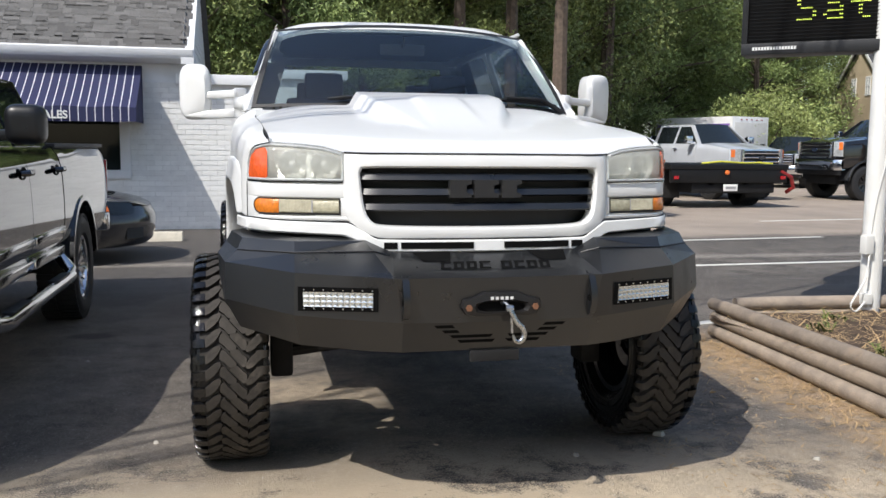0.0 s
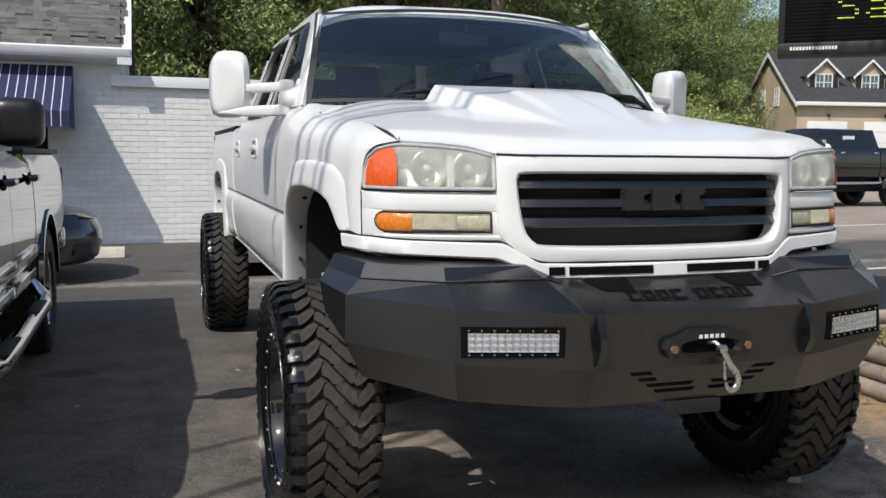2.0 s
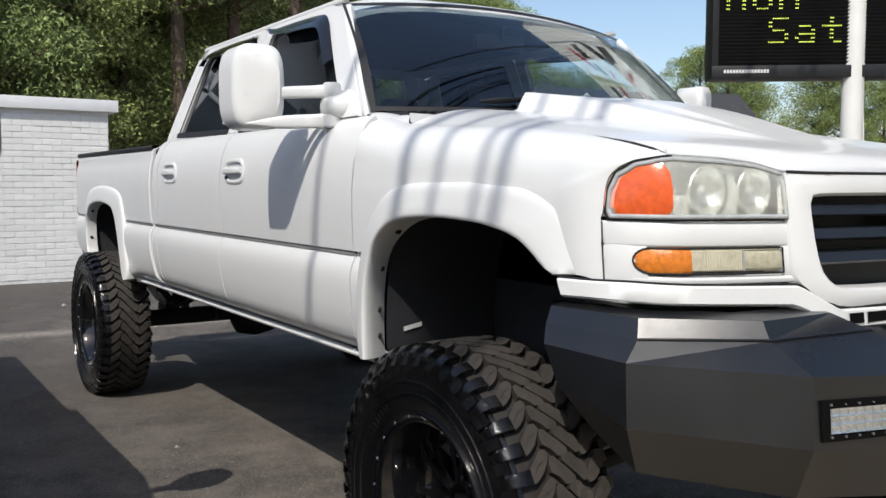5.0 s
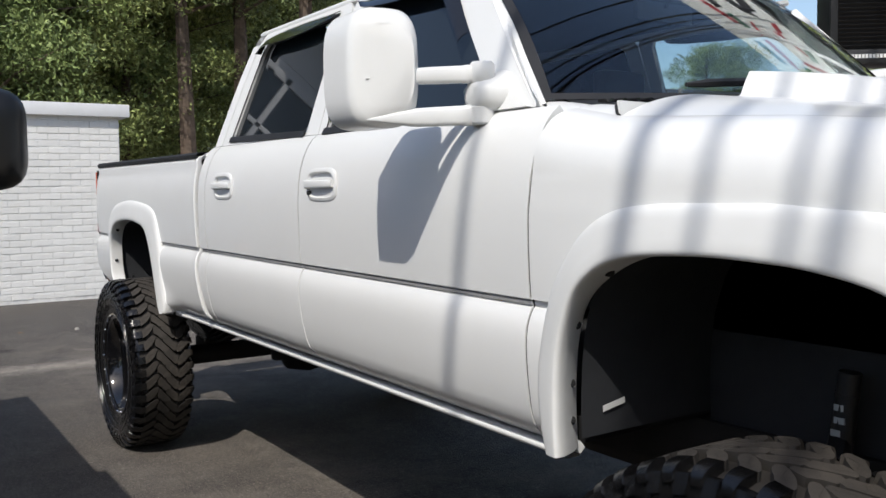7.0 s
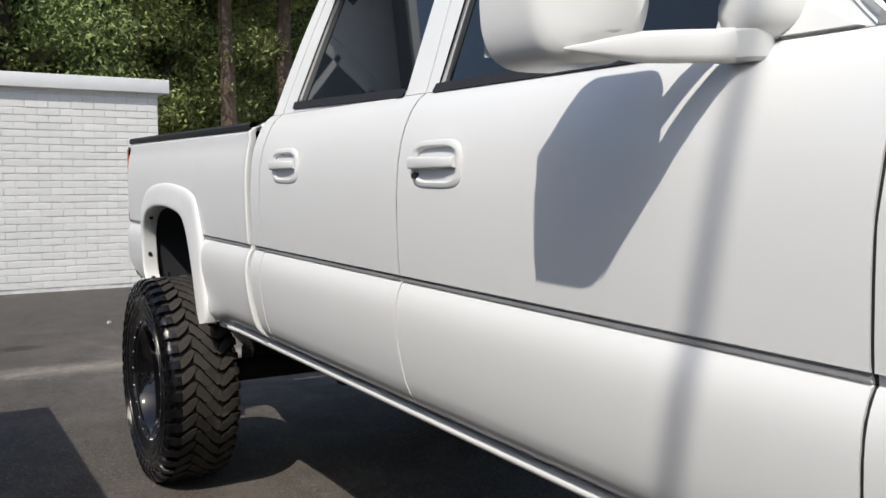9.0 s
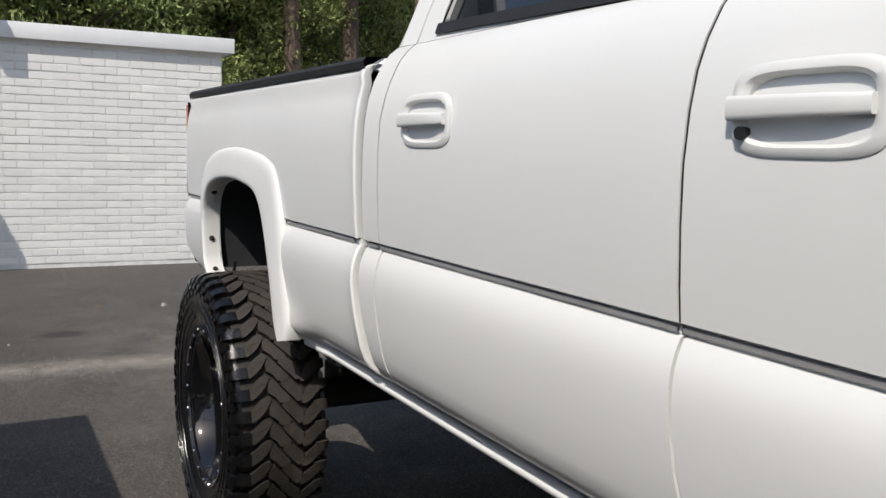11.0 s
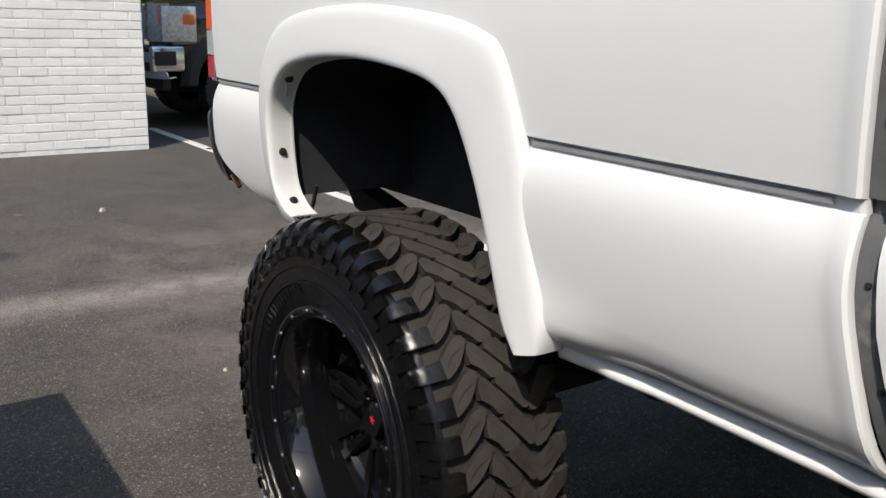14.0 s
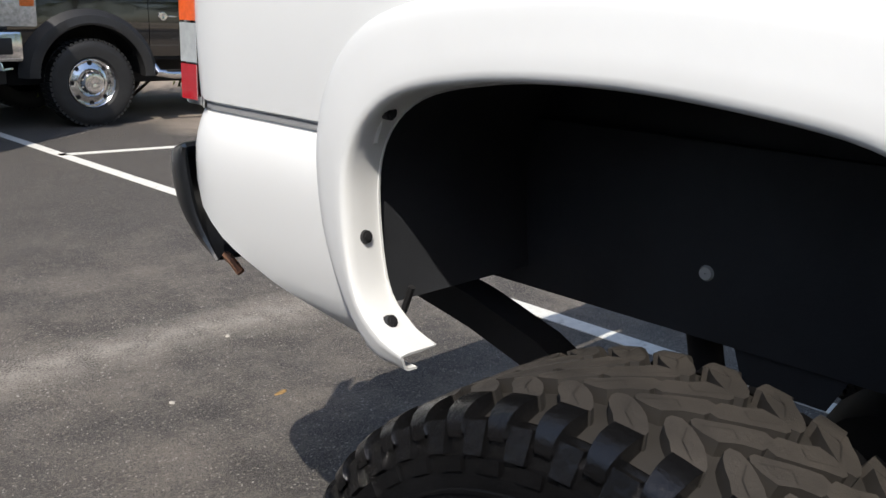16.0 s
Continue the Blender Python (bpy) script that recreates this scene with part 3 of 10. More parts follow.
def flare(s, arch_in, arch_out, name, bolts, flange, splay=0.0):
    n = 72
    a, b = spline(arch_in, n), spline(arch_out, n)
    bm = bmesh.new()
    rows = []
    for t, out in ((0.0, -0.006), (0.03, 0.001), (0.09, 0.0065), (0.17, 0.0105), (0.28, 0.0130), (0.45, 0.0155), (0.65, 0.0185), (0.86, 0.0215), (0.94, 0.0205), (0.98, 0.016), (1.0, 0.006)):
        rows.append([lift((s * (FLARE_X + taper(lerp(o.x, i.x, t)) + out - (0.006 if t == 0 else 0) - 0.015 * (1 - t) ** 1.7 * smooth((0.58 - o.x) / 0.2)), lerp(o.x, i.x, t), lerp(o.y, i.y, t))) for i, o in zip(a, b)])
    rows.insert(0, [lift((s * (FLARE_X + taper(o.x) - 0.014 if o.x > 4.8 else max(FLARE_X - 0.115, min(FLARE_X + taper(o.x) - 0.014, side_x(o.x, o.y) - 0.006 - 0.022 * smooth((0.60 - o.x) / 0.2)))), lerp(o.x, i.x, 0.04), lerp(o.y, i.y, 0.04))) for i, o in zip(a, b)])
    c = sum((p for p in a), Vector((0, 0))) / n
    for w, d, f in ((-0.02, 0.005, 0.2), (-0.05, 0.008, 0.52), (flange, 0.010, 1.0)):
        # the rear leg of the front flare splays back inside the arch
        rows.append([lift((s * (FLARE_X + taper(i.x) + w), i.x + (i.x - c.x) * d + splay * f * (i.x > c.x) * smooth((1.24 - i.y) / 0.16), i.y + (i.y - c.y) * d)) for i, o in zip(a, b)])
    if splay:
        # the front toe turns under
        for r in rows:
            r += [r[-1] + Vector((-s * 0.004, 0, -0.004)), r[-1] + Vector((-s * 0.026, 0.004, -0.003))]
    grid(bm, rows)
    face_out(bm, (s, 0, 0))
    f = part(name, bm, WHITE_PLASTIC, truck, "white bolt-on wheel arch flare", solid=0.004, sharp=50)
    for k in bolts:
        i, o = a[k], b[k]
        p = lift((s * (FLARE_X + taper(i.x) + flange + 0.03), i.x + 0.68 * splay * (i.x > c.x) * smooth((1.24 - i.y) / 0.16), i.y))
        d = Vector((0, c.x - i.x, c.y - i.y)).normalized()
        bm = bmesh.new()
        tube(bm, p - d * 0.006, p + d * 0.004, 0.0115, 0.0095, n=12)
        tube(bm, p + d * 0.003, p + d * 0.0065, 0.006, n=6)
        part("bolt", bm, BLACK_PLASTIC, f, "black flare bolt")


def liner(s, arch, name, deep, x0, low_in):
    """Dark inner wheel house behind an opening."""
    n = 40
    a = spline(arch, n)
    if arch is R_ARCH_IN:
        a = spline([(5.205, 0.822), (5.214, 0.87)] + R_ARCH_IN[3:], n)
    c = Vector((sum(p.x for p in a) / n, 0.55))
    big = [p + (p - c).normalized() * 0.035 for p in a]
    bm = bmesh.new()
    grid(bm, [[lift((s * x, p.x, p.y)) for p in big] for x in (x0, x0 - 0.1, lerp(x0, deep, 0.6), deep)])
    inner = [lift((s * deep, p.x, p.y)) for p in big]
    low = [lift((s * deep, lerp(big[0].x, big[-1].x, k / (n - 1)), low_in(lerp(big[0].x, big[-1].x, k / (n - 1))))) for k in range(n)]
    grid(bm, [inner, [p.lerp(q, 0.5) for p, q in zip(inner, low)], low])
    return part(name, bm, LINER, truck, "black wheel house liner", sharp=50)


for s in (-1, 1):
    build_side(s)
    flare(s, F_ARCH_IN, F_ARCH_OUT, "front_flare", (4, 9, 17, 26), -0.082, 0.040)
    flare(s, R_ARCH_IN, R_ARCH_OUT, "rear_flare", (3, 9, 18, 52, 62), -0.045)
    liner(s, F_ARCH_IN, "front_wheel_house", 0.44, 0.885, lambda y: 0.70)
    liner(s, R_ARCH_IN, "rear_wheel_house", 0.53, 0.922, lambda y: interp(y, [(4.3, 0.70), (4.50, 0.74), (4.53, 0.80), (4.68, 0.80), (4.69, 0.745), (4.835, 0.745), (4.845, 0.815), (5.40, 0.815)]))


# bed
BED_FRONT = [(0.766, 3.648), (0.87, 3.676), (0.907, 3.684), (0.963, 3.698), (1.01, 3.706), (1.118, 3.713), (1.3, 3.718)]


def bedside(s):
    bm = bmesh.new()
    rows = []
    y0, y1 = 3.718, 5.722
    ys = sorted([y0 + (y1 - y0) * k / 60 for k in range(61)] + [3.724, 3.730, 3.736, 3.742, 4.272, 4.270, 5.250, 5.252])
    for y in ys:
        low = 0.766 if y < 5.3 else interp(y, [(5.3, 0.800), (5.45, 0.832), (5.58, 0.875), (5.66, 0.93), (5.70, 0.98), (5.722, 1.03)])
        a = arch_low(y, R_ARCH_IN)
        if 4.271 < y < 5.251:
            low = a + 0.03 if a is not None else 1.09
        zs = [low] + [z if z > low else low for z in ROWS_Z if z < 1.50]
        top = [(1.50, 0.0), (1.512, -0.004), (1.522, -0.014), (1.527, -0.028), (1.527, -0.05)]
        lip = 0.006 * (1 - smooth((y - y0) / 0.04))
        col = [skin(y, z, s, lip + (0.030 * smooth((y - 4.00) / 0.22) * smooth((0.87 - z) / 0.09) if y < 4.4 else 0.0)) for z in zs]
        xb = side_x(y, 1.47) + lip
        for p in col:
            p.y += (interp(p.z - RAKE * (y - 2.5), BED_FRONT) - y0) * (1 - smooth((y - y0) / 0.2))
        col += [lift((s * (xb + dx), y, z)) for z, dx in top]
        rows.append(col)
    # rounded ends
    first = [p.copy() for p in rows[0]]
    rows.insert(0, [Vector((p.x - s * 0.004, p.y - 0.005, p.z)) for p in first])
    rows.insert(0, [Vector((p.x - s * 0.012, p.y - 0.006, p.z)) for p in first])
    rows.insert(0, [Vector((p.x - s * 0.024, p.y - 0.003, p.z)) for p in first])
    grid(bm, rows)
    face_out(bm, (s, 0, 0.2))
    b = part("bedside", bm, WHITE, truck, "white pickup bed side", solid=0.015, sharp=28)
    for y0, y1 in ((3.745, 4.275), (5.315, 5.655)):
        strip("body_moulding", [(y0, 1.104), (y1, 1.104)], s, 0.0120, 0.005, TRIM_GREY, b)
    # inner side wall and rail cap
    bm = bmesh.new()
    well = lambda y: interp(y, [(3.72, 0.98), (4.20, 0.98), (4.24, 1.27), (5.30, 1.27), (5.34, 0.98), (5.70, 0.98)])
    grid(bm, [[lift((s * x, y, z if z > 1 else well(y))) for y in (3.72, 4.20, 4.24, 4.77, 5.30, 5.34, 5.70)] for x, z in ((0.905, 1.527), (0.84, 1.52), (0.84, 0.98))])
    part("bed_inner_wall", bm, BLACK_PLASTIC, b)
    bm = bmesh.new()
    prof = [(0.946, 1.515), (0.950, 1.532), (0.942, 1.542), (0.90, 1.545), (0.84, 1.543), (0.835, 1.52)]
    grid(bm, [[lift((s * (x + taper(y) * 0.8), y, z)) for y in (3.712, 3.72, 4.2, 4.8, 5.4, 5.6, 5.66, 5.70)] for x, z in prof])
    part("rail_cap", bm, BLACK_PLASTIC, b, "black plastic bed rail cap", sharp=50)
    # tail lamp wrapped round the corner
    bm_r, bm_a, bm_c, bm_b = bmesh.new(), bmesh.new(), bmesh.new(), bmesh.new()
    for bm, z0, z1, o in ((bm_b, 1.098, 1.50, 0.002), (bm_r, 1.106, 1.168, 0.007), (bm_c, 1.172, 1.240, 0.007), (bm_a, 1.244, 1.49, 0.007)):
        pts = []
        for k in range(9):
            t = k / 8
            y = lerp(5.655 if bm is bm_b else 5.694, 5.785, smooth(t)) if t < 0.7 else 5.775
            x = 0.954 + taper(min(y, 5.700)) - (0.0 if t < 0.7 else (t - 0.7) * 0.28) + o
            pts.append((x, y + o * 0.5))
        grid(bm, [[lift((s * x, y, z)) for x, y in pts] for z in (z0, lerp(z0, z1, 0.5), z1)])
    lamp = part("tail_lamp", bm_b, BLACK_GLOSS, b, "tail lamp with amber, clear and red lenses")
    part("red_lens", bm_r, RED_LENS, lamp)
    part("clear_lens", bm_c, CLEAR_LENS, lamp)
    part("amber_lens", bm_a, AMBER, lamp)


for s in (-1, 1):
    bedside(s)
bm = bmesh.new()
box(bm, -0.80, 0.80, 5.69, 5.735, 1.02, 1.53, 0.015)
part("tailgate", bm, WHITE, truck)
bm = bmesh.new()
box(bm, -0.84, 0.84, 3.712, 3.74, 0.98, 1.53, 0.008)
box(bm, -0.52, 0.52, 3.72, 5.69, 0.955, 0.985)
for s in (-1, 1):
    box(bm, s * 0.52, s * 0.86, 3.72, 4.24, 0.955, 0.985)
    box(bm, s * 0.52, s * 0.86, 5.36, 5.69, 0.955, 0.985)
part("bed_floor", bm, UNDER, truck)
# back of the cab and roof
bm = bmesh.new()
grid(bm, [[lift((s * house_x(z) * 0.985 if z > BELT else s * 0.88, y, z)) for s in (-1, -0.5, 0, 0.5, 1)] for z, y in ((0.80, 3.69), (1.56, 3.67), (1.62, 3.66))])
grid(bm, [[lift((s * house_x(z) * 0.985, y, z)) for s in (-1, -0.5, 0, 0.5, 1)] for z, y in ((1.98, 3.575), (2.03, 3.55), (2.06, 3.50))])
for sx in (-1, 1):
    grid(bm, [[lift((sx * house_x(z) * f, y, z)) for f in (0.985, 0.80)] for z, y in ((1.62, 3.66), (1.98, 3.575))])
part("cab_back", bm, WHITE, truck, solid=0.0)
bm = bmesh.new()
grid(bm, [[lift((s * house_x(z) * 0.80, y - 0.004, z)) for s in (-1, -0.5, 0, 0.5, 1)] for z, y in ((1.62, 3.66), (1.98, 3.575))])
part("rear_window", bm, material("rear_glass", (0.30, 0.36, 0.36), 0.0, transmission=1.0, ior=1.1), truck, "dark tinted rear window", sharp=0)
bm = bmesh.new()
rows = []
for k in range(25):
    t = k / 24
    y = lerp(1.80, 3.54, t)
    crown = 2.075 + 0.038 * math.sin(math.pi * min(1, t * 1.15 + 0.08)) ** 0.7
    row = []
    for j in range(25):
        u = j / 12 - 1
        w = 0.706
        bow = -0.065 * (1 - abs(u) ** 2) if t < 0.08 else -0.065 * (1 - abs(u) ** 2) * max(0, 1 - t * 5)
        drop = abs(u) ** 7 * (crown - 2.045) + abs(u) ** 2 * 0.016
        row.append(lift((u * w, y + bow + (0.06 * (abs(u) ** 2) if t < 0.08 else 0.06 * abs(u) ** 2 * max(0, 1 - t * 5)), crown - drop - (0.05 * (1 - t / 0.06) if t < 0.06 else 0) - (0.02 * ((t - 0.95) / 0.05) if t > 0.95 else 0))))
    rows.append(row)
grid(bm, rows)
face_out(bm, (0, 0, 1))
part("roof", bm, WHITE, truck, "white cab roof", solid=0.02, sharp=50)
for s in (-1, 1):
    bm = bmesh.new()
    ys = [lerp(1.86, 3.50, k / 16) for k in range(17)]
    grid(bm, [[lift((s * x, y, z)) for y in ys] for x, z in ((0.702, 2.046), (0.716, 2.050), (0.716, 2.042), (0.700, 2.036))])
    part("drip_rail", bm, WHITE, truck)
    bm = bmesh.new()
    grid(bm, [[lift((s * (0.704 + 0.010 * math.sin(math.pi * k / 4)), y, lerp(2.040, 2.062, k / 4))) for y in ys] for k in range(5)])
    part("roof_rail", bm, WHITE, truck)

# windscreen, its black border, cowl and wipers
def screen(u, v, out=0.0):
    x = lerp(0.866, 0.733, v) * u
    bow = 0.165 * (1 - u * u)
    y = lerp(1.430, 1.868, v) - bow * lerp(1.0, 0.55, v) - 0.03 * math.sin(math.pi * v)
    z = lerp(1.580, 2.026, v) + 0.030 * (1 - u * u) * v + 0.012 * (1 - u * u)
    return lift((x, y - out * 0.7, z + out * 0.7))


bm = bmesh.new()
grid(bm, [[screen(lerp(-0.99, 0.99, i / 32), lerp(0.0, 0.985, j / 14)) for i in range(33)] for j in range(15)])
face_out(bm, (0, -1, 0.5))
SCREEN = material("windscreen_glass", (0.72, 0.82, 0.86), 0.0, transmission=1.0, ior=1.5)
ws = part("windscreen", bm, SCREEN, truck, "dark tinted windscreen", solid=0.005, sharp=60)
ws.visible_shadow = False
bm = bmesh.new()
loop_o = [(lerp(-1, 1, k / 30), 0.0) for k in range(30)] + [(1, k / 14) for k in range(14)] + [(lerp(1, -1, k / 30), 1.0) for k in range(30)] + [(-1, 1 - k / 14) for k in range(14)]
grid(bm, [[screen(u, v, 0.002) for u, v in loop_o], [screen(u * 0.965, lerp(0.035, 0.965, v), 0.003) for u, v in loop_o]], closed_u=True)
part("screen_border", bm, BLACK_PLASTIC, ws, "black windscreen border")
bm = bmesh.new()
grid(bm, [[lift((0.80 * u, 1.37 - 0.165 * (1 - u * u) + dy, 1.555 + dz + 0.012 * (1 - u * u))) for u in [k / 12 - 1 for k in range(25)]] for dy, dz in ((0.055, 0.032), (0.02, 0.020), (-0.04, 0.012), (-0.09, -0.02))])
part("cowl", bm, BLACK_PLASTIC, truck, "black slotted cowl panel")
for k in range(46):
    bm = bmesh.new()
    u = lerp(-0.93, 0.93, k / 45)
    p = lift((0.80 * u, 1.37 - 0.165 * (1 - u * u) - 0.015, 1.557 + 0.016 + 0.012 * (1 - u * u)))
    box(bm, p.x - 0.006, p.x + 0.006, p.y - 0.02, p.y + 0.02, p.z - 0.003, p.z + 0.006)
    part("cowl_slat", bm, BLACK_GLOSS, truck, sharp=0)
for u0, u1, v0 in ((-0.55, 0.18, 0.055), (0.20, 0.92, 0.05)):
    bm = bmesh.new()
    pipe(bm, [screen(lerp(u0, u1, k / 10), v0 + 0.03 * math.sin(math.pi * k / 10), 0.020) for k in range(11)], [0.006] + [0.011] * 9 + [0.006], 6)
    wip = part("wiper", bm, RUBBER, truck, "black windscreen wiper")
    bm = bmesh.new()
    pipe(bm, [screen(u1 + 0.02, -0.03, 0.02), screen(lerp(u0, u1, 0.85), v0 + 0.02, 0.045), screen(lerp(u0, u1, 0.5), v0 + 0.035, 0.036)], [0.014, 0.010, 0.007], 6)
    part("wiper_arm", bm, RUBBER, wip)
# cab inside
CLOTH = material("dark_seat_cloth", (0.035, 0.036, 0.04), 0.9, noise_scale=25, noise_amount=0.3, bump=0.002, bump_scale=90)
bm = bmesh.new()
for s in (-1, 1):
    grid(bm, [[lift((s * x, y, z)) for y in (1.42, 2.2, 3.0, 3.62)] for x, z in ((0.86, 0.86), (0.85, 1.54))])
grid(bm, [[lift((x, y, 2.03)) for y in (1.95, 2.6, 3.5)] for x in (-0.66, 0, 0.66)])
grid(bm, [[lift((x, 3.60, z)) for z in (0.86, 1.60)] for x in (-0.86, 0, 0.86)])
part("cab_lining", bm, CLOTH, truck)
bm = bmesh.new()
grid(bm, [[lift((0.82 * u, y - 0.14 * (1 - u * u), z)) for u in [k / 8 - 1 for k in range(17)]] for y, z in ((1.42, 1.575), (1.52, 1.575), (1.62, 1.55), (1.66, 1.48), (1.64, 1.2))])
part("dashboard", bm, BLACK_PLASTIC, truck)
for x, y in ((-0.40, 2.15), (0.40, 2.15), (-0.40, 3.05), (0.40, 3.05)):
    bm = bmesh.new()
    box(bm, x - 0.24, x + 0.24, y - 0.35, y + 0.15, 0.98, 1.14, 0.05)
    box(bm, x - 0.24, x + 0.24, -0.06, 0.06, 0, 0.62, 0.05, Matrix.Translation((0, y + 0.16, 1.08)) @ Matrix.Rotation(radians(-14), 4, "X"))
    box(bm, x - 0.12, x + 0.12, y + 0.24, y + 0.32, 1.68, 1.84, 0.03)
    part("seat", bm, CLOTH, truck)
bm = bmesh.new()
pipe(bm, [lift((0.40 + 0.185 * math.cos(a), 1.80 - 0.07 * math.sin(a), 1.45 + 0.17 * math.sin(a))) for a in [k * math.tau / 24 for k in range(25)]], 0.014, 8)
for a in (0.3, math.pi - 0.3, -math.pi / 2):
    pipe(bm, [lift((0.40 + 0.18 * math.cos(a), 1.80 - 0.07 * math.sin(a), 1.45 + 0.17 * math.sin(a))), lift((0.40, 1.78, 1.44))], 0.016, 6)
part("steering_wheel", bm, BLACK_PLASTIC, truck)
bm = bmesh.new()
box(bm, -0.13, 0.13, 1.82, 1.84, 1.90, 1.965, 0.008)
pipe(bm, [lift((0, 1.82, 1.95)), lift((0, 1.79, 2.0))], 0.008, 6)
part("rear_view_mirror", bm, BLACK_PLASTIC, truck)

# hood with raised cowl scoop
def hood_z(x, y):
    xs, zs = seam(y)
    base = 1.376 + 0.219 * (max(0.0, y) / 1.25) ** 0.72
    if y < 0.03:
        base -= 0.012 * (1 - y / 0.03) if y >= 0 else 0.012
    e = max(0.0, (abs(x) - 0.50) / (xs - 0.50))
    z = base - (base - zs) * min(1.0, e) ** 2.2
    rise = 0.068 * smooth((y - 0.22) / 0.86)
    half = lerp(0.16, 0.375, smooth((y - 0.15) / 1.0))
    k = smooth((half + 0.022 - abs(x - 0.015)) / 0.05)
    ridge = 0.012 * smooth((y - 0.3) / 0.6) * smooth((0.13 - abs(x - 0.015)) / 0.03) * smooth((1.12 - y) / 0.2)
    return z + rise * k + ridge


bm = bmesh.new()
rows = []
ny, nx = 56, 90
for j in range(ny + 1):
    v = j / ny
    row = []
    for i in range(nx + 1):
        u = 2 * i / nx - 1
        yb = lerp(0.0, 1.19, v)
        ez = interp(abs(u) * 0.791, [(0, 1.370), (0.45, 1.3685), (0.53, 1.371), (0.60, 1.389), (0.68, 1.398), (0.791, 1.4035)])
        front = front_y(u * 0.791) + 0.10 * (ez - 1.20) - 0.004
        back = 0.055 * (1 - u * u) + 0.0
        y = lerp(front, 1.19 + back, v)
        x = u * (seam(max(y, 0.144))[0] - 0.003)
        row.append(lift((x, y, lerp(ez, hood_z(x, y), smooth((y - front) / 0.13)))))
    rows.append(row)
front_edge = rows[0]
rows.insert(0, [Vector((p.x, p.y + 0.004, p.z - 0.008)) for p in front_edge])
rows.insert(0, [Vector((p.x, p.y + 0.02, p.z - 0.014)) for p in front_edge])
back_edge = rows[-1]
rows.append([Vector((p.x, p.y + 0.004, p.z - 0.012)) for p in back_edge])
rows.append([Vector((p.x, p.y + 0.006, 1.555)) for p in back_edge])
grid(bm, rows)
face_out(bm, (0, 0, 1))
part("hood", bm, WHITE, truck, "white hood with raised cowl scoop", solid=0.008, sharp=42)
for s in (-1, 1):
    bm = bmesh.new()
    c = [lift((s * (seam(y)[0] + 0.0005), y, seam(y)[1] - 0.006)) for y in [lerp(0.150, 1.19, k / 40) for k in range(41)]]
    c += [lift((s * x, y, z)) for x, y, z in ((0.832, 1.205, 1.536), (0.818, 1.222, 1.552))]
    pipe(bm, c, 0.0048, 6)
    part("hood_gap", bm, SEAM, truck)

# front fascia, lamps, grille
GR_IN = [(0.0, 1.312), (0.25, 1.312), (0.44, 1.310), (0.462, 1.300), (0.466, 1.285), (0.458, 1.20), (0.445, 1.140), (0.425, 1.112), (0.39, 1.098), (0.25, 1.092), (0.0, 1.090)]
GR_OUT = [(0.0, 1.366), (0.25, 1.366), (0.505, 1.364), (0.525, 1.358), (0.528, 1.285), (0.526, 1.20), (0.522, 1.150), (0.508, 1.110), (0.414, 1.054), (0.25, 1.050), (0.0, 1.049)]


def both(half):
    """Close a half outline by its mirror image."""
    return half + [(-x, z) for x, z in half[-2:0:-1]]


gi, go = both(GR_IN), both(GR_OUT)
gi, go = spline(gi, 96, True), spline(go, 96, True)
bm = bmesh.new()
rows = []
for t, o in ((0.0, -0.02), (0.0, 0.006), (0.04, 0.012), (0.5, 0.020), (0.85, 0.018), (0.97, 0.010), (1.0, 0.0), (1.0, -0.05)):
    rows.append([face(lerp(a.x, b.x, t), lerp(a.y, b.y, t), o) for a, b in zip(go, gi)])
grid(bm, rows, closed_u=True)
surround = part("grille_surround", bm, WHITE, truck, "white grille surround", sharp=40)
def valance_at(x, z, o):
    """The front face again, its thickness turning inwards round the corners."""
    f = smooth((abs(x) - 0.80) / 0.09)
    o *= 1 - 0.8 * f if o < 0 else 1
    return face(x, z, o * (1 - f)) + Vector((math.copysign(o * f, x), 0, 0))


# lower valance strip: one piece that dips below the grille
val_t = [(0.908, 1.1135), (0.89, 1.114), (0.86, 1.116), (0.764, 1.112), (0.62, 1.109), (0.512, 1.107), (0.497, 1.101), (0.420, 1.055), (0.404, 1.049), (0.25, 1.046), (0.0, 1.046)]
val_b = [(0.9055, 1.066), (0.89, 1.068), (0.86, 1.067), (0.764, 1.064), (0.65, 1.060), (0.535, 1.056), (0.515, 1.050), (0.408, 1.003), (0.388, 0.998), (0.25, 0.997), (0.0, 0.997)]
val_t, val_b = [h + [(-x, z) for x, z in h[-2::-1]] for h in (val_t, val_b)]
val_t, val_b = [sum(([(lerp(a[0], b[0], k / 4), lerp(a[1], b[1], k / 4)) for k in range(4)] for a, b in zip(h, h[1:])), []) + [h[-1]] for h in (val_t, val_b)]
bm = bmesh.new()
vs = grid(bm, [[valance_at(lerp(a[0], b[0], t), lerp(a[1], b[1], t), o) for a, b in zip(val_t, val_b)] for t, o in ((0.02, -0.04), (0.02, 0.006), (0.06, 0.012), (0.14, 0.016), (0.86, 0.016), (0.95, 0.011), (1.0, 0.002), (1.0, -0.05))])
for col in (0, -1):
    bm.faces.new([r[col] for r in vs])
face_out(bm, (0, -1, 0))
valance = part("lower_valance", bm, WHITE, truck, "white lower valance strip", sharp=40)
bm = bmesh.new()
pipe(bm, [valance_at(x, z + 0.0005, 0.009) for x, z in val_t], 0.0026, 6)
part("valance_gap", bm, SEAM, truck)
bm = bmesh.new()
pipe(bm, [face(x, interp(abs(x), [(0, 1.3665), (0.45, 1.3655), (0.525, 1.368)]), 0.012) for x in [lerp(-0.525, 0.525, k / 30) for k in range(31)]], 0.0036, 6)
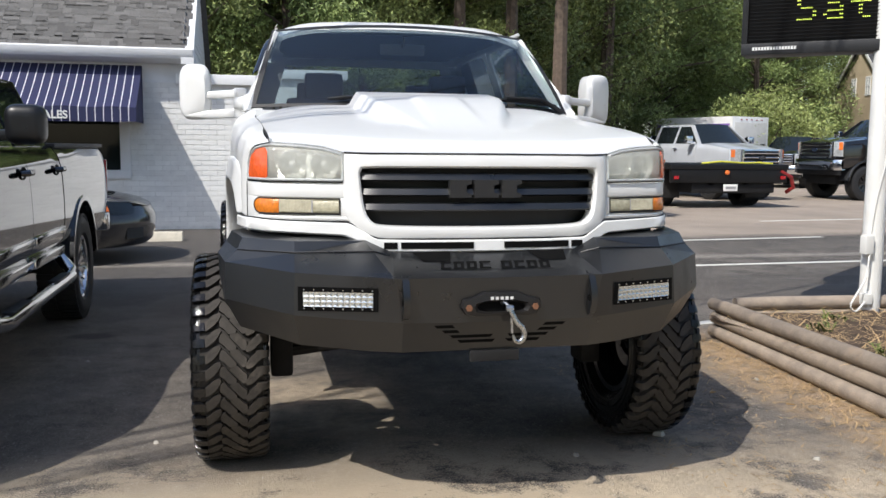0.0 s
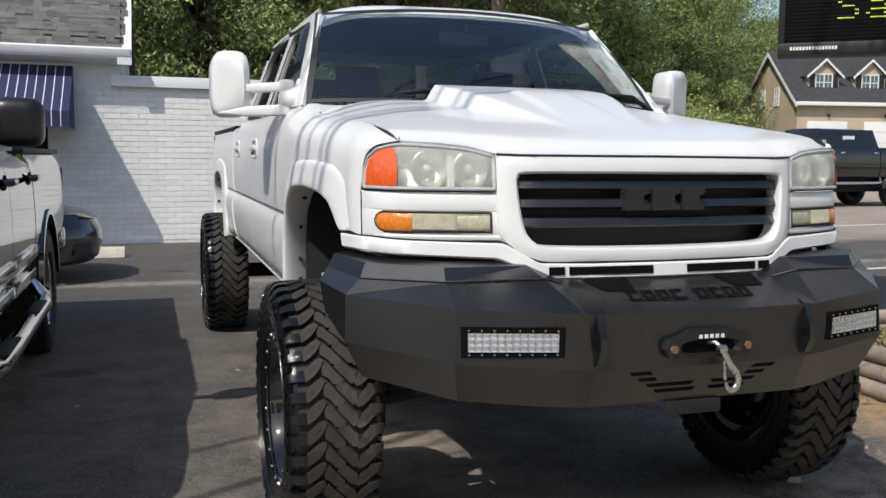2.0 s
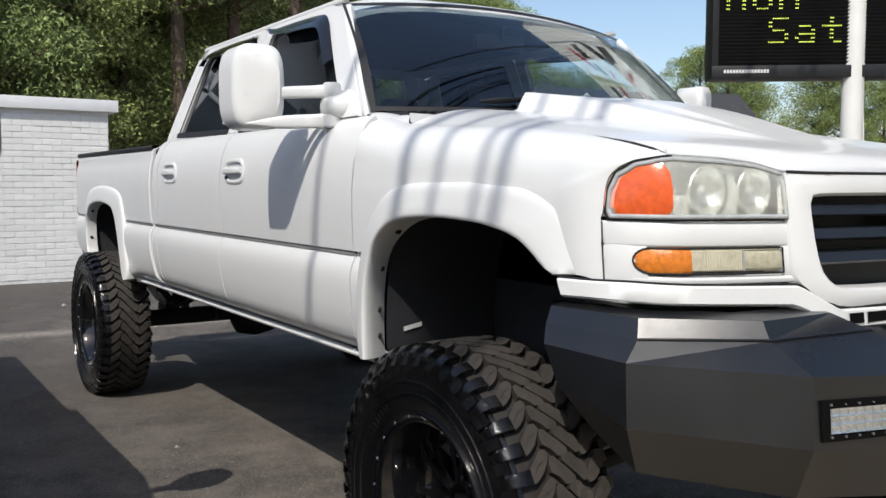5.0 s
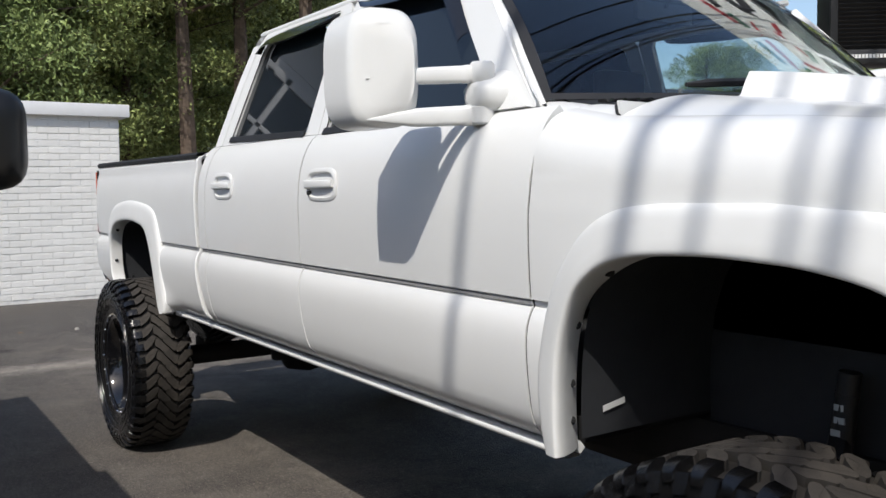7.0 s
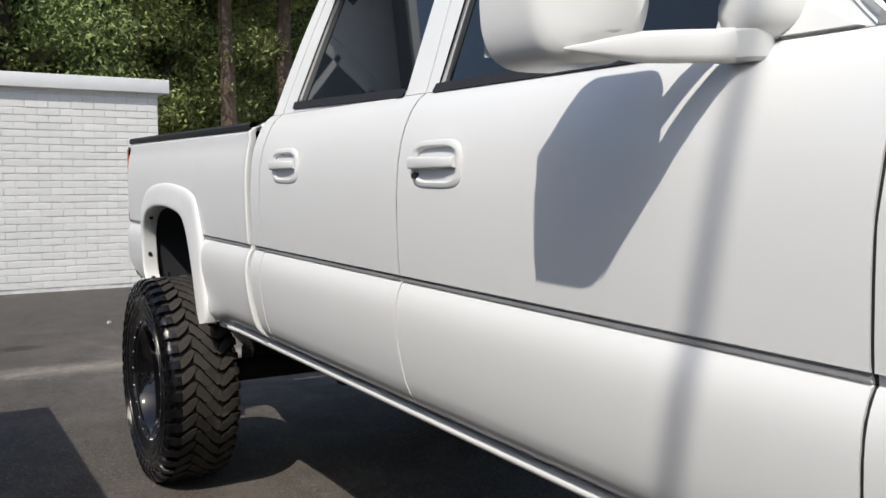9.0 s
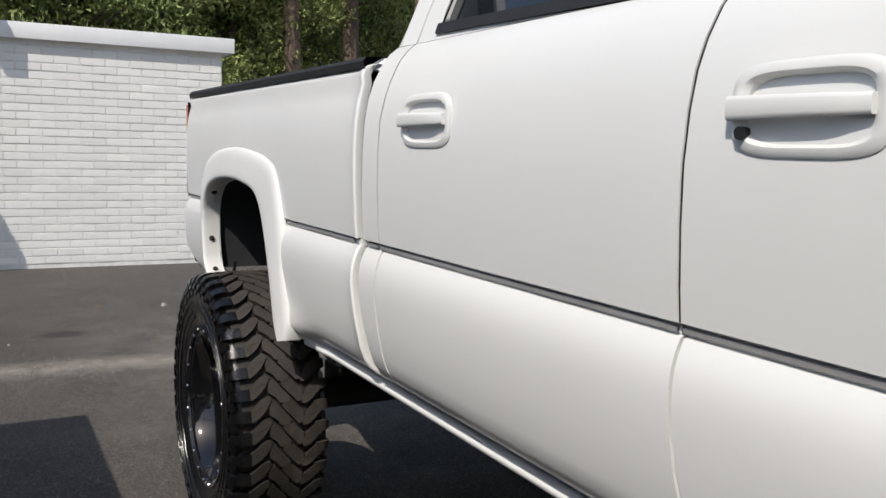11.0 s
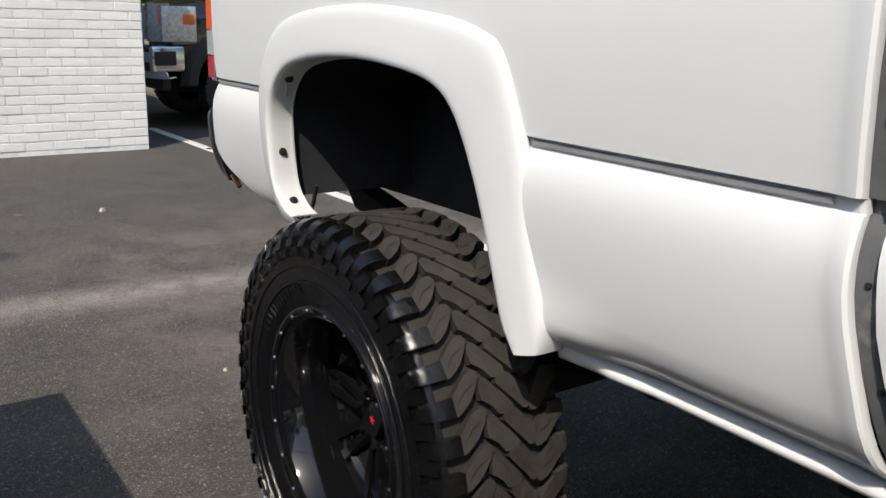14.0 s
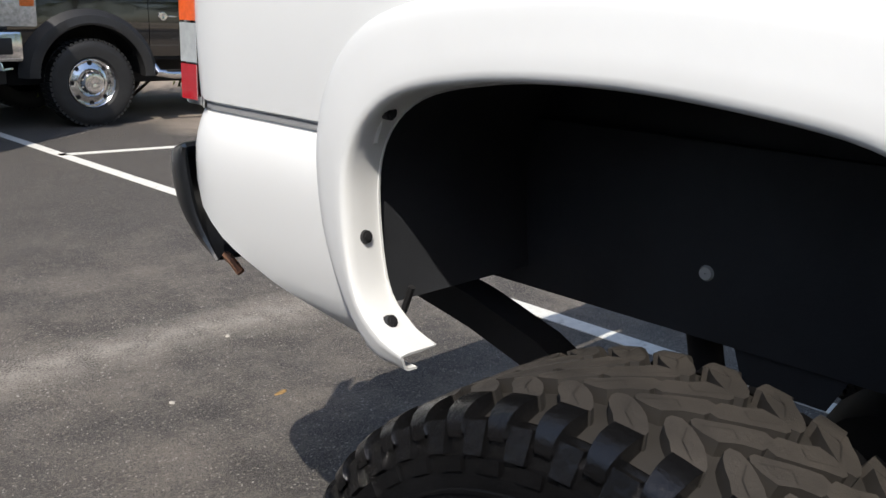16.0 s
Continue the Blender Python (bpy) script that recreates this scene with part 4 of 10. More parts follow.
part("hood_front_gap", bm, SEAM, truck)
for x0, x1 in ((-0.385, -0.335), (-0.322, -0.045), (0.075, 0.340), (0.352, 0.400)):
    bm = bmesh.new()
    grid(bm, [[face(x, 1.0235 + dz, o) for x in (x0, lerp(x0, x1, 0.5), x1)] for dz, o in ((-0.012, 0.004), (-0.012, 0.0195), (0.012, 0.0195), (0.012, 0.004))])
    part("air_slot", bm, CUT_BLACK, valance, "black air slot")
# black backing and four grille bars
bm = bmesh.new()
grid(bm, [[face(x, z, -0.075) for x in (-0.5, -0.25, 0, 0.25, 0.5)] for z in (1.08, 1.2, 1.33)])
grille = part("grille", bm, BLACK_PLASTIC, truck, "matt black bar grille")
for zc in (1.278, 1.222, 1.166):
    bm = bmesh.new()
    half = interp(zc, [(1.11, 0.425), (1.14, 0.446), (1.2, 0.458), (1.285, 0.464)])
    xs = [lerp(-half, half, k / 24) for k in range(25)]
    grid(bm, [[face(x, zc + dz, o) for x in xs] for dz, o in ((-0.014, -0.06), (-0.0165, -0.012), (-0.010, -0.001), (0.012, -0.010), (0.0145, -0.018), (0.013, -0.06))])
    part("grille_bar", bm, BUMPER_COAT, grille)
# blank block emblem in three pieces
for x0, x1 in ((-0.135, -0.048), (-0.040, 0.060), (0.068, 0.150)):
    bm = bmesh.new()
    prof = [(x0, 1.187), (x1, 1.187), (x1, 1.200), (x1 - 0.02, 1.206), (x1 - 0.02, 1.238), (x1, 1.243), (x1, 1.257), (x0, 1.257)]
    m = Matrix(((1, 0, 0, 0), (0, 0, -1, -0.005), (0, 1, 0, 0), (0, 0, 0, 1)))
    prism(bm, prof, 0.0, 0.032, m, 0.003)
    part("emblem_block", bm, BLACK_PLASTIC, grille, "blacked-out block emblem")


def curved_box(bm, x0, x1, z0, z1, out, deep, n=14, r=0.008, s=1, zf=None):
    """A block that follows the front's sweep, its face rounded at the edges."""
    xs = [s * lerp(x0, x1, k / n) for k in range(n + 1)]
    f = zf or (lambda x: 0.0)
    rows = []
    for dz, o in ((z0, -deep), (z0, out - r), (z0 + r * 0.4, out - r * 0.3), (z0 + r, out), (z1 - r, out), (z1 - r * 0.4, out - r * 0.3), (z1, out - r), (z1, -deep)):
        rows.append([face(x, dz + f(x), o) for x in xs])
    vs = grid(bm, rows)
    for col in (0, -1):
        bm.faces.new([row[col] for row in vs] if col == 0 else [row[col] for row in vs][::-1])


for s in (-1, 1):
    bm = bmesh.new()
    curved_box(bm, 0.522, 0.8795, 1.195, 1.253, 0.006, 0.05, s=s)
    curved_box(bm, 0.500, 0.8797, 1.112, 1.131, 0.004, 0.05, s=s)
    curved_box(bm, 0.518, 0.540, 1.125, 1.200, 0.004, 0.05, n=3, s=s)
    curved_box(bm, 0.838, 0.8795, 1.118, 1.205, 0.003, 0.05, n=5, s=s)
    part("lamp_surround", bm, WHITE, truck, "white lamp surround")
    # dark backing closes the front behind the lamps
    bm = bmesh.new()
    grid(bm, [[face(s * x, z, -0.11) for x in (0.44, 0.55, 0.65, 0.75, 0.82, 0.87)] for z in (0.98, 1.2, 1.358)])
    part("lamp_backing", bm, BLACK_PLASTIC, truck)
    # headlamp
    top = lambda x: interp(abs(x), LAMP_TOP)
    LOW = 1.258
    bm = bmesh.new()
    xs = [s * lerp(0.531, 0.8755, 1 - (1 - k / 60) ** 2.2) for k in range(61)]
    # finely fluted clear part
    xr = [lerp(0.531, 0.80, k / 76) for k in range(77)] + [lerp(0.80, 0.8755, 1 - (1 - k / 20) ** 1.6) for k in range(1, 21)]
    flute = [0.0014 * (k % 2) * (x < 0.80) for k, x in enumerate(xr)]
    grid(bm, [[face(s * x, lerp(LOW, top(x), t), o + (f if 0.02 < t < 0.98 else 0)) for x, f in zip(xr, flute)] for t, o in ((0.0, -0.03), (0.0, 0.002), (0.05, 0.010), (0.3, 0.015), (0.5, 0.016), (0.75, 0.013), (0.95, 0.006), (1.0, -0.004), (1.0, -0.04))])
    lamp = part("headlamp", bm, HAZED, truck, "hazed headlamp with amber corner", sharp=50)
    lamp.visible_shadow = False
    bm = bmesh.new()
    grid(bm, [[face(x, lerp(LOW + 0.004, top(x) - 0.004, t), -0.034 - 0.03 * math.sin(math.pi * t)) for x in xs] for t in (0, 0.25, 0.5, 0.75, 1.0)])
    part("reflector", bm, LAMP_HOUSING, lamp)
    for xc, r in ((0.708, 0.056), (0.592, 0.054)):
        bm = bmesh.new()
        c = face(s * xc, 1.322, -0.010)
        m = Matrix.Translation(c) @ Matrix.Rotation(radians(90), 4, "Z")
        lathe(bm, [(0.044, 0.010), (0.040, r * 0.35), (0.030, r * 0.68), (0.014, r * 0.92), (0.0, r), (0.003, r * 1.05)], 28, m)
        part("bulb_bowl", bm, REFLECT, lamp)
        bm = bmesh.new()
        lathe(bm, [(0.040, 0.016), (0.020, 0.015), (0.012, 0.011), (0.008, 0.001)], 16, m)
        part("bulb_shield", bm, CLEAR_LENS, lamp, "grey bulb shield")
    bm = bmesh.new()
    grid(bm, [[face(s * x, z, o) for x in (0.640, 0.650, 0.660)] for z, o in ((1.262, -0.030), (1.264, -0.008), (1.376, -0.012), (1.380, -0.030))])
    part("lamp_divider", bm, LAMP_HOUSING, lamp)
    # amber corner with its pale bezel
    bm = bmesh.new()
    xa = [lerp(0.8055, 0.8735, 1 - (1 - k / 16) ** 1.5) for k in range(17)]

    def amber_z(x, t):
        hi = min(top(x + 0.0015) - 0.011, 1.383 - 0.010 * max(0.0, (0.812 - x) / 0.0065) ** 2)
        lo = LOW + 0.011 + 0.006 * max(0.0, (0.811 - x) / 0.0055) ** 2
        return lerp(lo, max(hi, lo + 0.01), t)
    grid(bm, [[face(s * x, amber_z(x, t), o) for x in xa] for t, o in ((0, -0.02), (0.0, 0.013), (0.1, 0.0195), (0.5, 0.0215), (0.9, 0.0165), (1.0, 0.009), (1.0, -0.02))])
    part("amber_corner", bm, AMBER, lamp, "amber corner lens")
    bm = bmesh.new()
    ring = [face(x, LOW + 0.006, 0.012) for x in xs] + [face(x, top(x) - 0.006, 0.006) for x in xs[::-1]]
    pipe(bm, ring + [ring[0]], 0.0056, 10)
    part("lamp_bezel", bm, CLEAR_LENS, lamp, "dulled clear plastic rim")
    # seal line round the lamp
    bm = bmesh.new()
    edge = [face(x, LOW - 0.002, 0.004) for x in xs] + [face(s * 0.8775, 1.272, 0.0)] + [face(x, top(x) + 0.0025, -0.001) for x in xs[::-1]]
    edge.append(edge[0])
    pipe(bm, edge, 0.0026, 6)
    part("lamp_seal", bm, SEAM, lamp)
    # shut line from the lamp down to the valance
    bm = bmesh.new()
    pipe(bm, [face(s * 0.8810, 1.252, 0.004), face(s * 0.8815, 1.18, 0.003), face(s * 0.8815, 1.112, 0.003)], 0.0017, 6)
    part("wing_gap", bm, SEAM, truck)
    # parking and turn lamp below
    bm = bmesh.new()
    curved_box(bm, 0.545, 0.838, 1.139, 1.190, 0.006, 0.03, n=18, s=s, r=0.010)
    park = part("park_lamp", bm, material("park_lens_yellowed", (0.50, 0.47, 0.34), 0.2, noise_scale=50, noise_amount=0.3, bump=0.003, bump_scale=60, coat=0.3), truck, "yellowed parking lamp with amber end", sharp=50)
    bm = bmesh.new()
    xa = [lerp(0.765, 0.832, k / 4) for k in range(4)] + [0.832 + 0.022 * math.sin(k / 8 * math.pi / 2) for k in range(9)]
    hz = lambda x: 0.0275 * math.sqrt(max(0.02, 1 - max(0.0, (x - 0.832) / 0.0222) ** 2.6))
    grid(bm, [[face(s * x, 1.1645 + v * hz(x), o) for x in xa] for v, o in ((-1, -0.02), (-1, 0.004), (-0.8, 0.009), (0.8, 0.009), (1, 0.004), (1, -0.02))])
    part("amber_end", bm, AMBER2, park, "amber turn lens", sharp=50)
    bm = bmesh.new()
    xr = [lerp(0.645, 0.764, k / 44) for k in range(45)]
    grid(bm, [[face(s * x, z, o + (0.0016 if k % 2 else 0.0)) for k, x in enumerate(xr)] for z, o in ((1.1405, 0.004), (1.144, 0.0075), (1.186, 0.0075), (1.1895, 0.004))])
    part("ribbed_lens", bm, RIBBED, park, "ribbed clear lens section", sharp=20)
    bm = bmesh.new()
    grid(bm, [[face(s * x, z, 0.0085) for x in (0.641, 0.6455)] for z in (1.141, 1.189)])
    part("lens_divider", bm, TRIM_GREY, park, sharp=0)
    bm = bmesh.new()
    e = [face(s * lerp(0.541, 0.834, k / 16), 1.136, 0.006) for k in range(17)]
    e += [face(s * (0.834 + 0.022 * math.cos(a)), 1.1645 + 0.0285 * math.sin(a), 0.006) for a in [lerp(-1.4, 1.4, k / 10) for k in range(11)]]
    e += [face(s * lerp(0.834, 0.541, k / 16), 1.193, 0.006) for k in range(17)]
    pipe(bm, e + [e[0]], 0.0024, 6)
    part("lamp_seal", bm, SEAM, park)
# steel front bumper
BUMP = {
    "rim": [(0, 0.030, 0.992), (0.360, 0.030, 0.994), (0.440, 0.040, 1.036), (0.700, 0.050, 1.040), (0.860, 0.220, 1.042), (0.900, 0.385, 1.044)],
    "top": [(0, -0.030, 0.990), (0.360, -0.030, 0.992), (0.455, -0.035, 1.030), (0.715, -0.043, 1.033), (0.901, 0.139, 1.032), (0.946, 0.378, 1.037)],
    "weld": [(0, -0.090, 0.9745), (0.360, -0.092, 0.976), (0.436, -0.122, 0.999), (0.717, -0.064, 0.992), (0.921, 0.122, 0.987), (0.968, 0.372, 0.995)],
    "crease": [(0, -0.285, 0.918), (0.385, -0.285, 0.922), (0.470, -0.256, 0.926), (0.722, -0.171, 0.935), (0.966, 0.111, 0.943), (1.000, 0.340, 0.955)],
    "chin": [(0, -0.280, 0.757), (0.352, -0.278, 0.762), (0.480, -0.250, 0.769), (0.728, -0.182, 0.786), (0.972, 0.100, 0.805), (0.992, 0.300, 0.865)],
    "low": [(0, -0.235, 0.648), (0.350, -0.235, 0.648), (0.475, -0.205, 0.652), (0.700, -0.125, 0.666), (0.915, 0.125, 0.692), (0.930, 0.250, 0.765)],
    "back": [(0, -0.020, 0.640), (0.350, -0.020, 0.640), (0.475, 0.02, 0.650), (0.69, 0.06, 0.666), (0.84, 0.24, 0.692), (0.88, 0.28, 0.765)],
}
bm = bmesh.new()
rows = []
for k in BUMP:
    half = [Vector(p) for p in BUMP[k]]
    rows.append([Vector((-p.x, p.y, p.z)) for p in half[:0:-1]] + half)
grid(bm, rows)
face_out(bm, (0, -1, 0))
bmesh.ops.triangulate(bm, faces=bm.faces[:])
bumper = part("front_bumper", bm, BUMPER_COAT, truck, "dark grey angular steel off-road bumper", sharp=11, solid=0.012)
bm = bmesh.new()
box(bm, -0.68, 0.68, 0.0, 0.06, 0.70, 0.98)
part("bumper_brace", bm, UNDER, truck)


def bump_face(x, z, out=0.0):
    """A place on the front plate between crease and chin."""
    a = [(p[0], p[1], p[2]) for p in BUMP["crease"]]
    b = [(p[0], p[1], p[2]) for p in BUMP["chin"]]
    ax = abs(x)
    ya, za = interp(ax, [(p[0], p[1]) for p in a]), interp(ax, [(p[0], p[2]) for p in a])
    yb, zb = interp(ax, [(p[0], p[1]) for p in b]), interp(ax, [(p[0], p[2]) for p in b])
    t = (z - zb) / (za - zb)
    return Vector((x, lerp(yb, ya, t) - out, z))


for s in (-1, 1):
    # light bar: housing, lens cells, screws
    bm = bmesh.new()
    x0, x1, z0, z1 = s * 0.440, s * 0.712, 0.806, 0.884
    xs = [lerp(x0 - s * 0.001, x1 + s * 0.001, k / 4) for k in range(5)]
    grid(bm, [[bump_face(x, z, o) for x in xs] for z, o in ((z0 - 0.003, -0.01), (z0 - 0.003, 0.006), (z1 + 0.003, 0.006), (z1 + 0.003, -0.01))])
    bar = part("light_bar", bm, CUT_BLACK, bumper, "LED light bar in black housing", sharp=30)
    for i in range(12):
        for j in range(3):
            bm = bmesh.new()
            cx = lerp(x0 + s * 0.017, x1 - s * 0.017, (i + 0.5) / 12)
            cz = lerp(z0 + 0.013, z1 - 0.013, (j + 0.5) / 3)
            hx, hz = 0.0099, 0.0085
            q = [bump_face(cx + a * hx, cz + b * hz, 0.009) for a, b in ((-1, -1), (1, -1), (1, 1), (-1, 1))]
            r = [bump_face(cx + a * hx * 0.3, cz + b * hz * 0.3, 0.0065) for a, b in ((-1, -1), (1, -1), (1, 1), (-1, 1))]
            vq, vr = [bm.verts.new(p) for p in q], [bm.verts.new(p) for p in r]
            for k in range(4):
                bm.faces.new((vq[k], vq[(k + 1) % 4], vr[(k + 1) % 4], vr[k]))
            bm.faces.new(vr)
            part("led_cell", bm, LED_LENS, bar, sharp=5)
    for i in range(8):
        for z in (z0 + 0.006, z1 - 0.006):
            bm = bmesh.new()
            p = bump_face(lerp(x0 + s * 0.02, x1 - s * 0.02, i / 7), z, 0.006)
            tube(bm, p, p + Vector((0, -0.004, 0)), 0.0028, n=6)
            part("screw", bm, STEEL, bar)
    # recovery tab
    bm = bmesh.new()
    prof = [(0.0, 0.768), (0.03, 0.780), (0.050, 0.825), (0.046, 0.865), (0.014, 0.926), (-0.01, 0.934)]
    yb = bump_face(s * 0.345, 0.80).y
    prism(bm, [(-a, z) for a, z in prof], -0.012, 0.012, Matrix(((0, 0, 1, s * 0.345), (1, 0, 0, yb + 0.012), (0, 1, 0, 0), (0, 0, 0, 1))), 0.003)
    tab = part("recovery_tab", bm, BUMPER_COAT, bumper, "welded recovery tab with shackle hole")
    for q in (-1, 1):
        bm = bmesh.new()
        tube(bm, (s * 0.345 + q * 0.0122, yb - 0.016, 0.838), (s * 0.345 + q * 0.0135, yb - 0.016, 0.838), 0.013, n=16)
        part("shackle_hole", bm, CUT_BLACK, tab)
    # black sheet on the top plate paints the shade inside a cut-out
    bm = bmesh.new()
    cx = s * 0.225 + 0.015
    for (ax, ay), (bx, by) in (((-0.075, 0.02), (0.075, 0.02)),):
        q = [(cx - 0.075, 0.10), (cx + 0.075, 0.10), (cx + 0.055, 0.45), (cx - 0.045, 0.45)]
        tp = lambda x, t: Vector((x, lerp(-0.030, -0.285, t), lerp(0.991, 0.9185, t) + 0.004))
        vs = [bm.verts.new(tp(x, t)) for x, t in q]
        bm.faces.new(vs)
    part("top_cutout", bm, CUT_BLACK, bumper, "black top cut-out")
    # weld seam on the shoulder
    bm = bmesh.new()
    pipe(bm, [Vector((s * p[0], p[1], p[2] + 0.002)) for p in [(0.372, -0.095, 0.978)] + BUMP["weld"][2:5]], 0.0035, 6)
    part("weld_seam", bm, BUMPER_COAT, bumper)

# plain black bars paint the shade in the bumper top plate's cut letters
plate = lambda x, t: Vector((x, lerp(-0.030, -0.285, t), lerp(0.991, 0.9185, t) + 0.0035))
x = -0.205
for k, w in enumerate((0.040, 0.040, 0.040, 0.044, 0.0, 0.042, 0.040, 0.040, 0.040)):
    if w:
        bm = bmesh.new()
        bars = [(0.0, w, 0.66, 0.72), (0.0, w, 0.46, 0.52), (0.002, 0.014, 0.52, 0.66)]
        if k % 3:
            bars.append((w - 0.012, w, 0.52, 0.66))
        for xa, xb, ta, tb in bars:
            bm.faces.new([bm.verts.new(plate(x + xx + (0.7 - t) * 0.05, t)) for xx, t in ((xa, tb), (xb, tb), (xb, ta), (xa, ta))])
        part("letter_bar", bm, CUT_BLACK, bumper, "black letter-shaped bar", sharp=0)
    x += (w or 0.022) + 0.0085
# slotted lower vent: flat black faces paint its shaded openings
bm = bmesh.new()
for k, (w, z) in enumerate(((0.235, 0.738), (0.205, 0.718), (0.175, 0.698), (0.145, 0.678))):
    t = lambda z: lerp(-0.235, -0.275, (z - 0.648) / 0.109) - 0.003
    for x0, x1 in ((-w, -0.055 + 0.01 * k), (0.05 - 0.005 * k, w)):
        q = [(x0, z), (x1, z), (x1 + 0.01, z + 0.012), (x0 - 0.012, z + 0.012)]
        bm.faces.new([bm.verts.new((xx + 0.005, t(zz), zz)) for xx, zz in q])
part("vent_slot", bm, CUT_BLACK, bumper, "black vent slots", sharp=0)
# fairlead and hook
bm = bmesh.new()
out = [(-0.150, 0.815), (-0.142, 0.842), (-0.10, 0.850), (-0.065, 0.868), (0.065, 0.868), (0.10, 0.850), (0.142, 0.842), (0.150, 0.815), (0.135, 0.790), (0.10, 0.783), (-0.10, 0.783), (-0.135, 0.790)]
inn = [(-0.088, 0.815), (-0.082, 0.826), (-0.06, 0.832), (-0.03, 0.834), (0.03, 0.834), (0.06, 0.832), (0.082, 0.826), (0.088, 0.815), (0.082, 0.803), (0.06, 0.798), (-0.06, 0.798), (-0.082, 0.803)]
y_at = lambda z: -0.2825
grid(bm, [[Vector((lerp(a[0], b[0], t), y_at(lerp(a[1], b[1], t)) - o, lerp(a[1], b[1], t))) for a, b in zip(out, inn)] for t, o in ((0, 0.0), (0, 0.014), (0.08, 0.022), (0.75, 0.026), (1.0, 0.014), (1.02, -0.02))], closed_u=True)
lead = part("fairlead", bm, material("fairlead_aluminium", (0.020, 0.019, 0.019), 0.4, 0.3, noise_scale=10, noise_amount=0.2), bumper, "dark aluminium hawse fairlead", sharp=35)
bm = bmesh.new()
box(bm, -0.09, 0.09, -0.292, -0.281, 0.795, 0.838)
part("slot", bm, CUT_BLACK, lead)
for x in (-0.122, 0.122):
    bm = bmesh.new()
    tube(bm, (x, y_at(0.815) - 0.02, 0.815), (x, y_at(0.815) - 0.031, 0.815), 0.012, n=6)
    part("bolt", bm, RUST, lead, "rusty hex bolt")
bm = bmesh.new()
for k in range(5):
    box(bm, -0.045 + k * 0.018, -0.034 + k * 0.018, y_at(0.848) - 0.031, y_at(0.848) - 0.029, 0.843, 0.854)
part("label_bars", bm, WHITE_PLASTIC, lead, "small white label bars")
hook_top = Vector((0.015, -0.322, 0.826))
bm = bmesh.new()
pipe(bm, [hook_top + Vector((-0.02, 0.05, 0.0)), hook_top + Vector((-0.005, 0.01, 0.004)), hook_top + Vector((0.008, -0.005, -0.012))], 0.007, 8)
lathe(bm, [(-0.012, 0.012), (0.012, 0.012), (0.012, 0.005), (-0.012, 0.005)], 14, Matrix.Translation(hook_top + Vector((0.006, -0.004, -0.012))))
pts = [hook_top + Vector(p) for p in ((0.006, -0.006, -0.012), (0.016, -0.012, -0.035), (0.030, -0.014, -0.060), (0.052, -0.012, -0.082), (0.060, -0.010, -0.108), (0.048, -0.010, -0.130), (0.028, -0.012, -0.130), (0.018, -0.012, -0.108))]
pipe(bm, spline(pts, 28), [0.010] * 8 + [0.0105] * 14 + [0.009, 0.008, 0.007, 0.006, 0.005, 0.004], 8)
hook = part("winch_hook", bm, STEEL, bumper, "zinc-plated winch hook", sharp=50)
bm = bmesh.new()
pipe(bm, [hook_top + Vector((0.010, -0.012, -0.045)), hook_top + Vector((0.014, -0.014, -0.10))], 0.0045, 6)
part("latch", bm, STEEL, hook)
# licence bracket stub under the bumper
bm = bmesh.new()
box(bm, -0.10, 0.085, -0.245, -0.225, 0.605, 0.645, 0.004)
part("skid_tab", bm, UNDER, bumper)

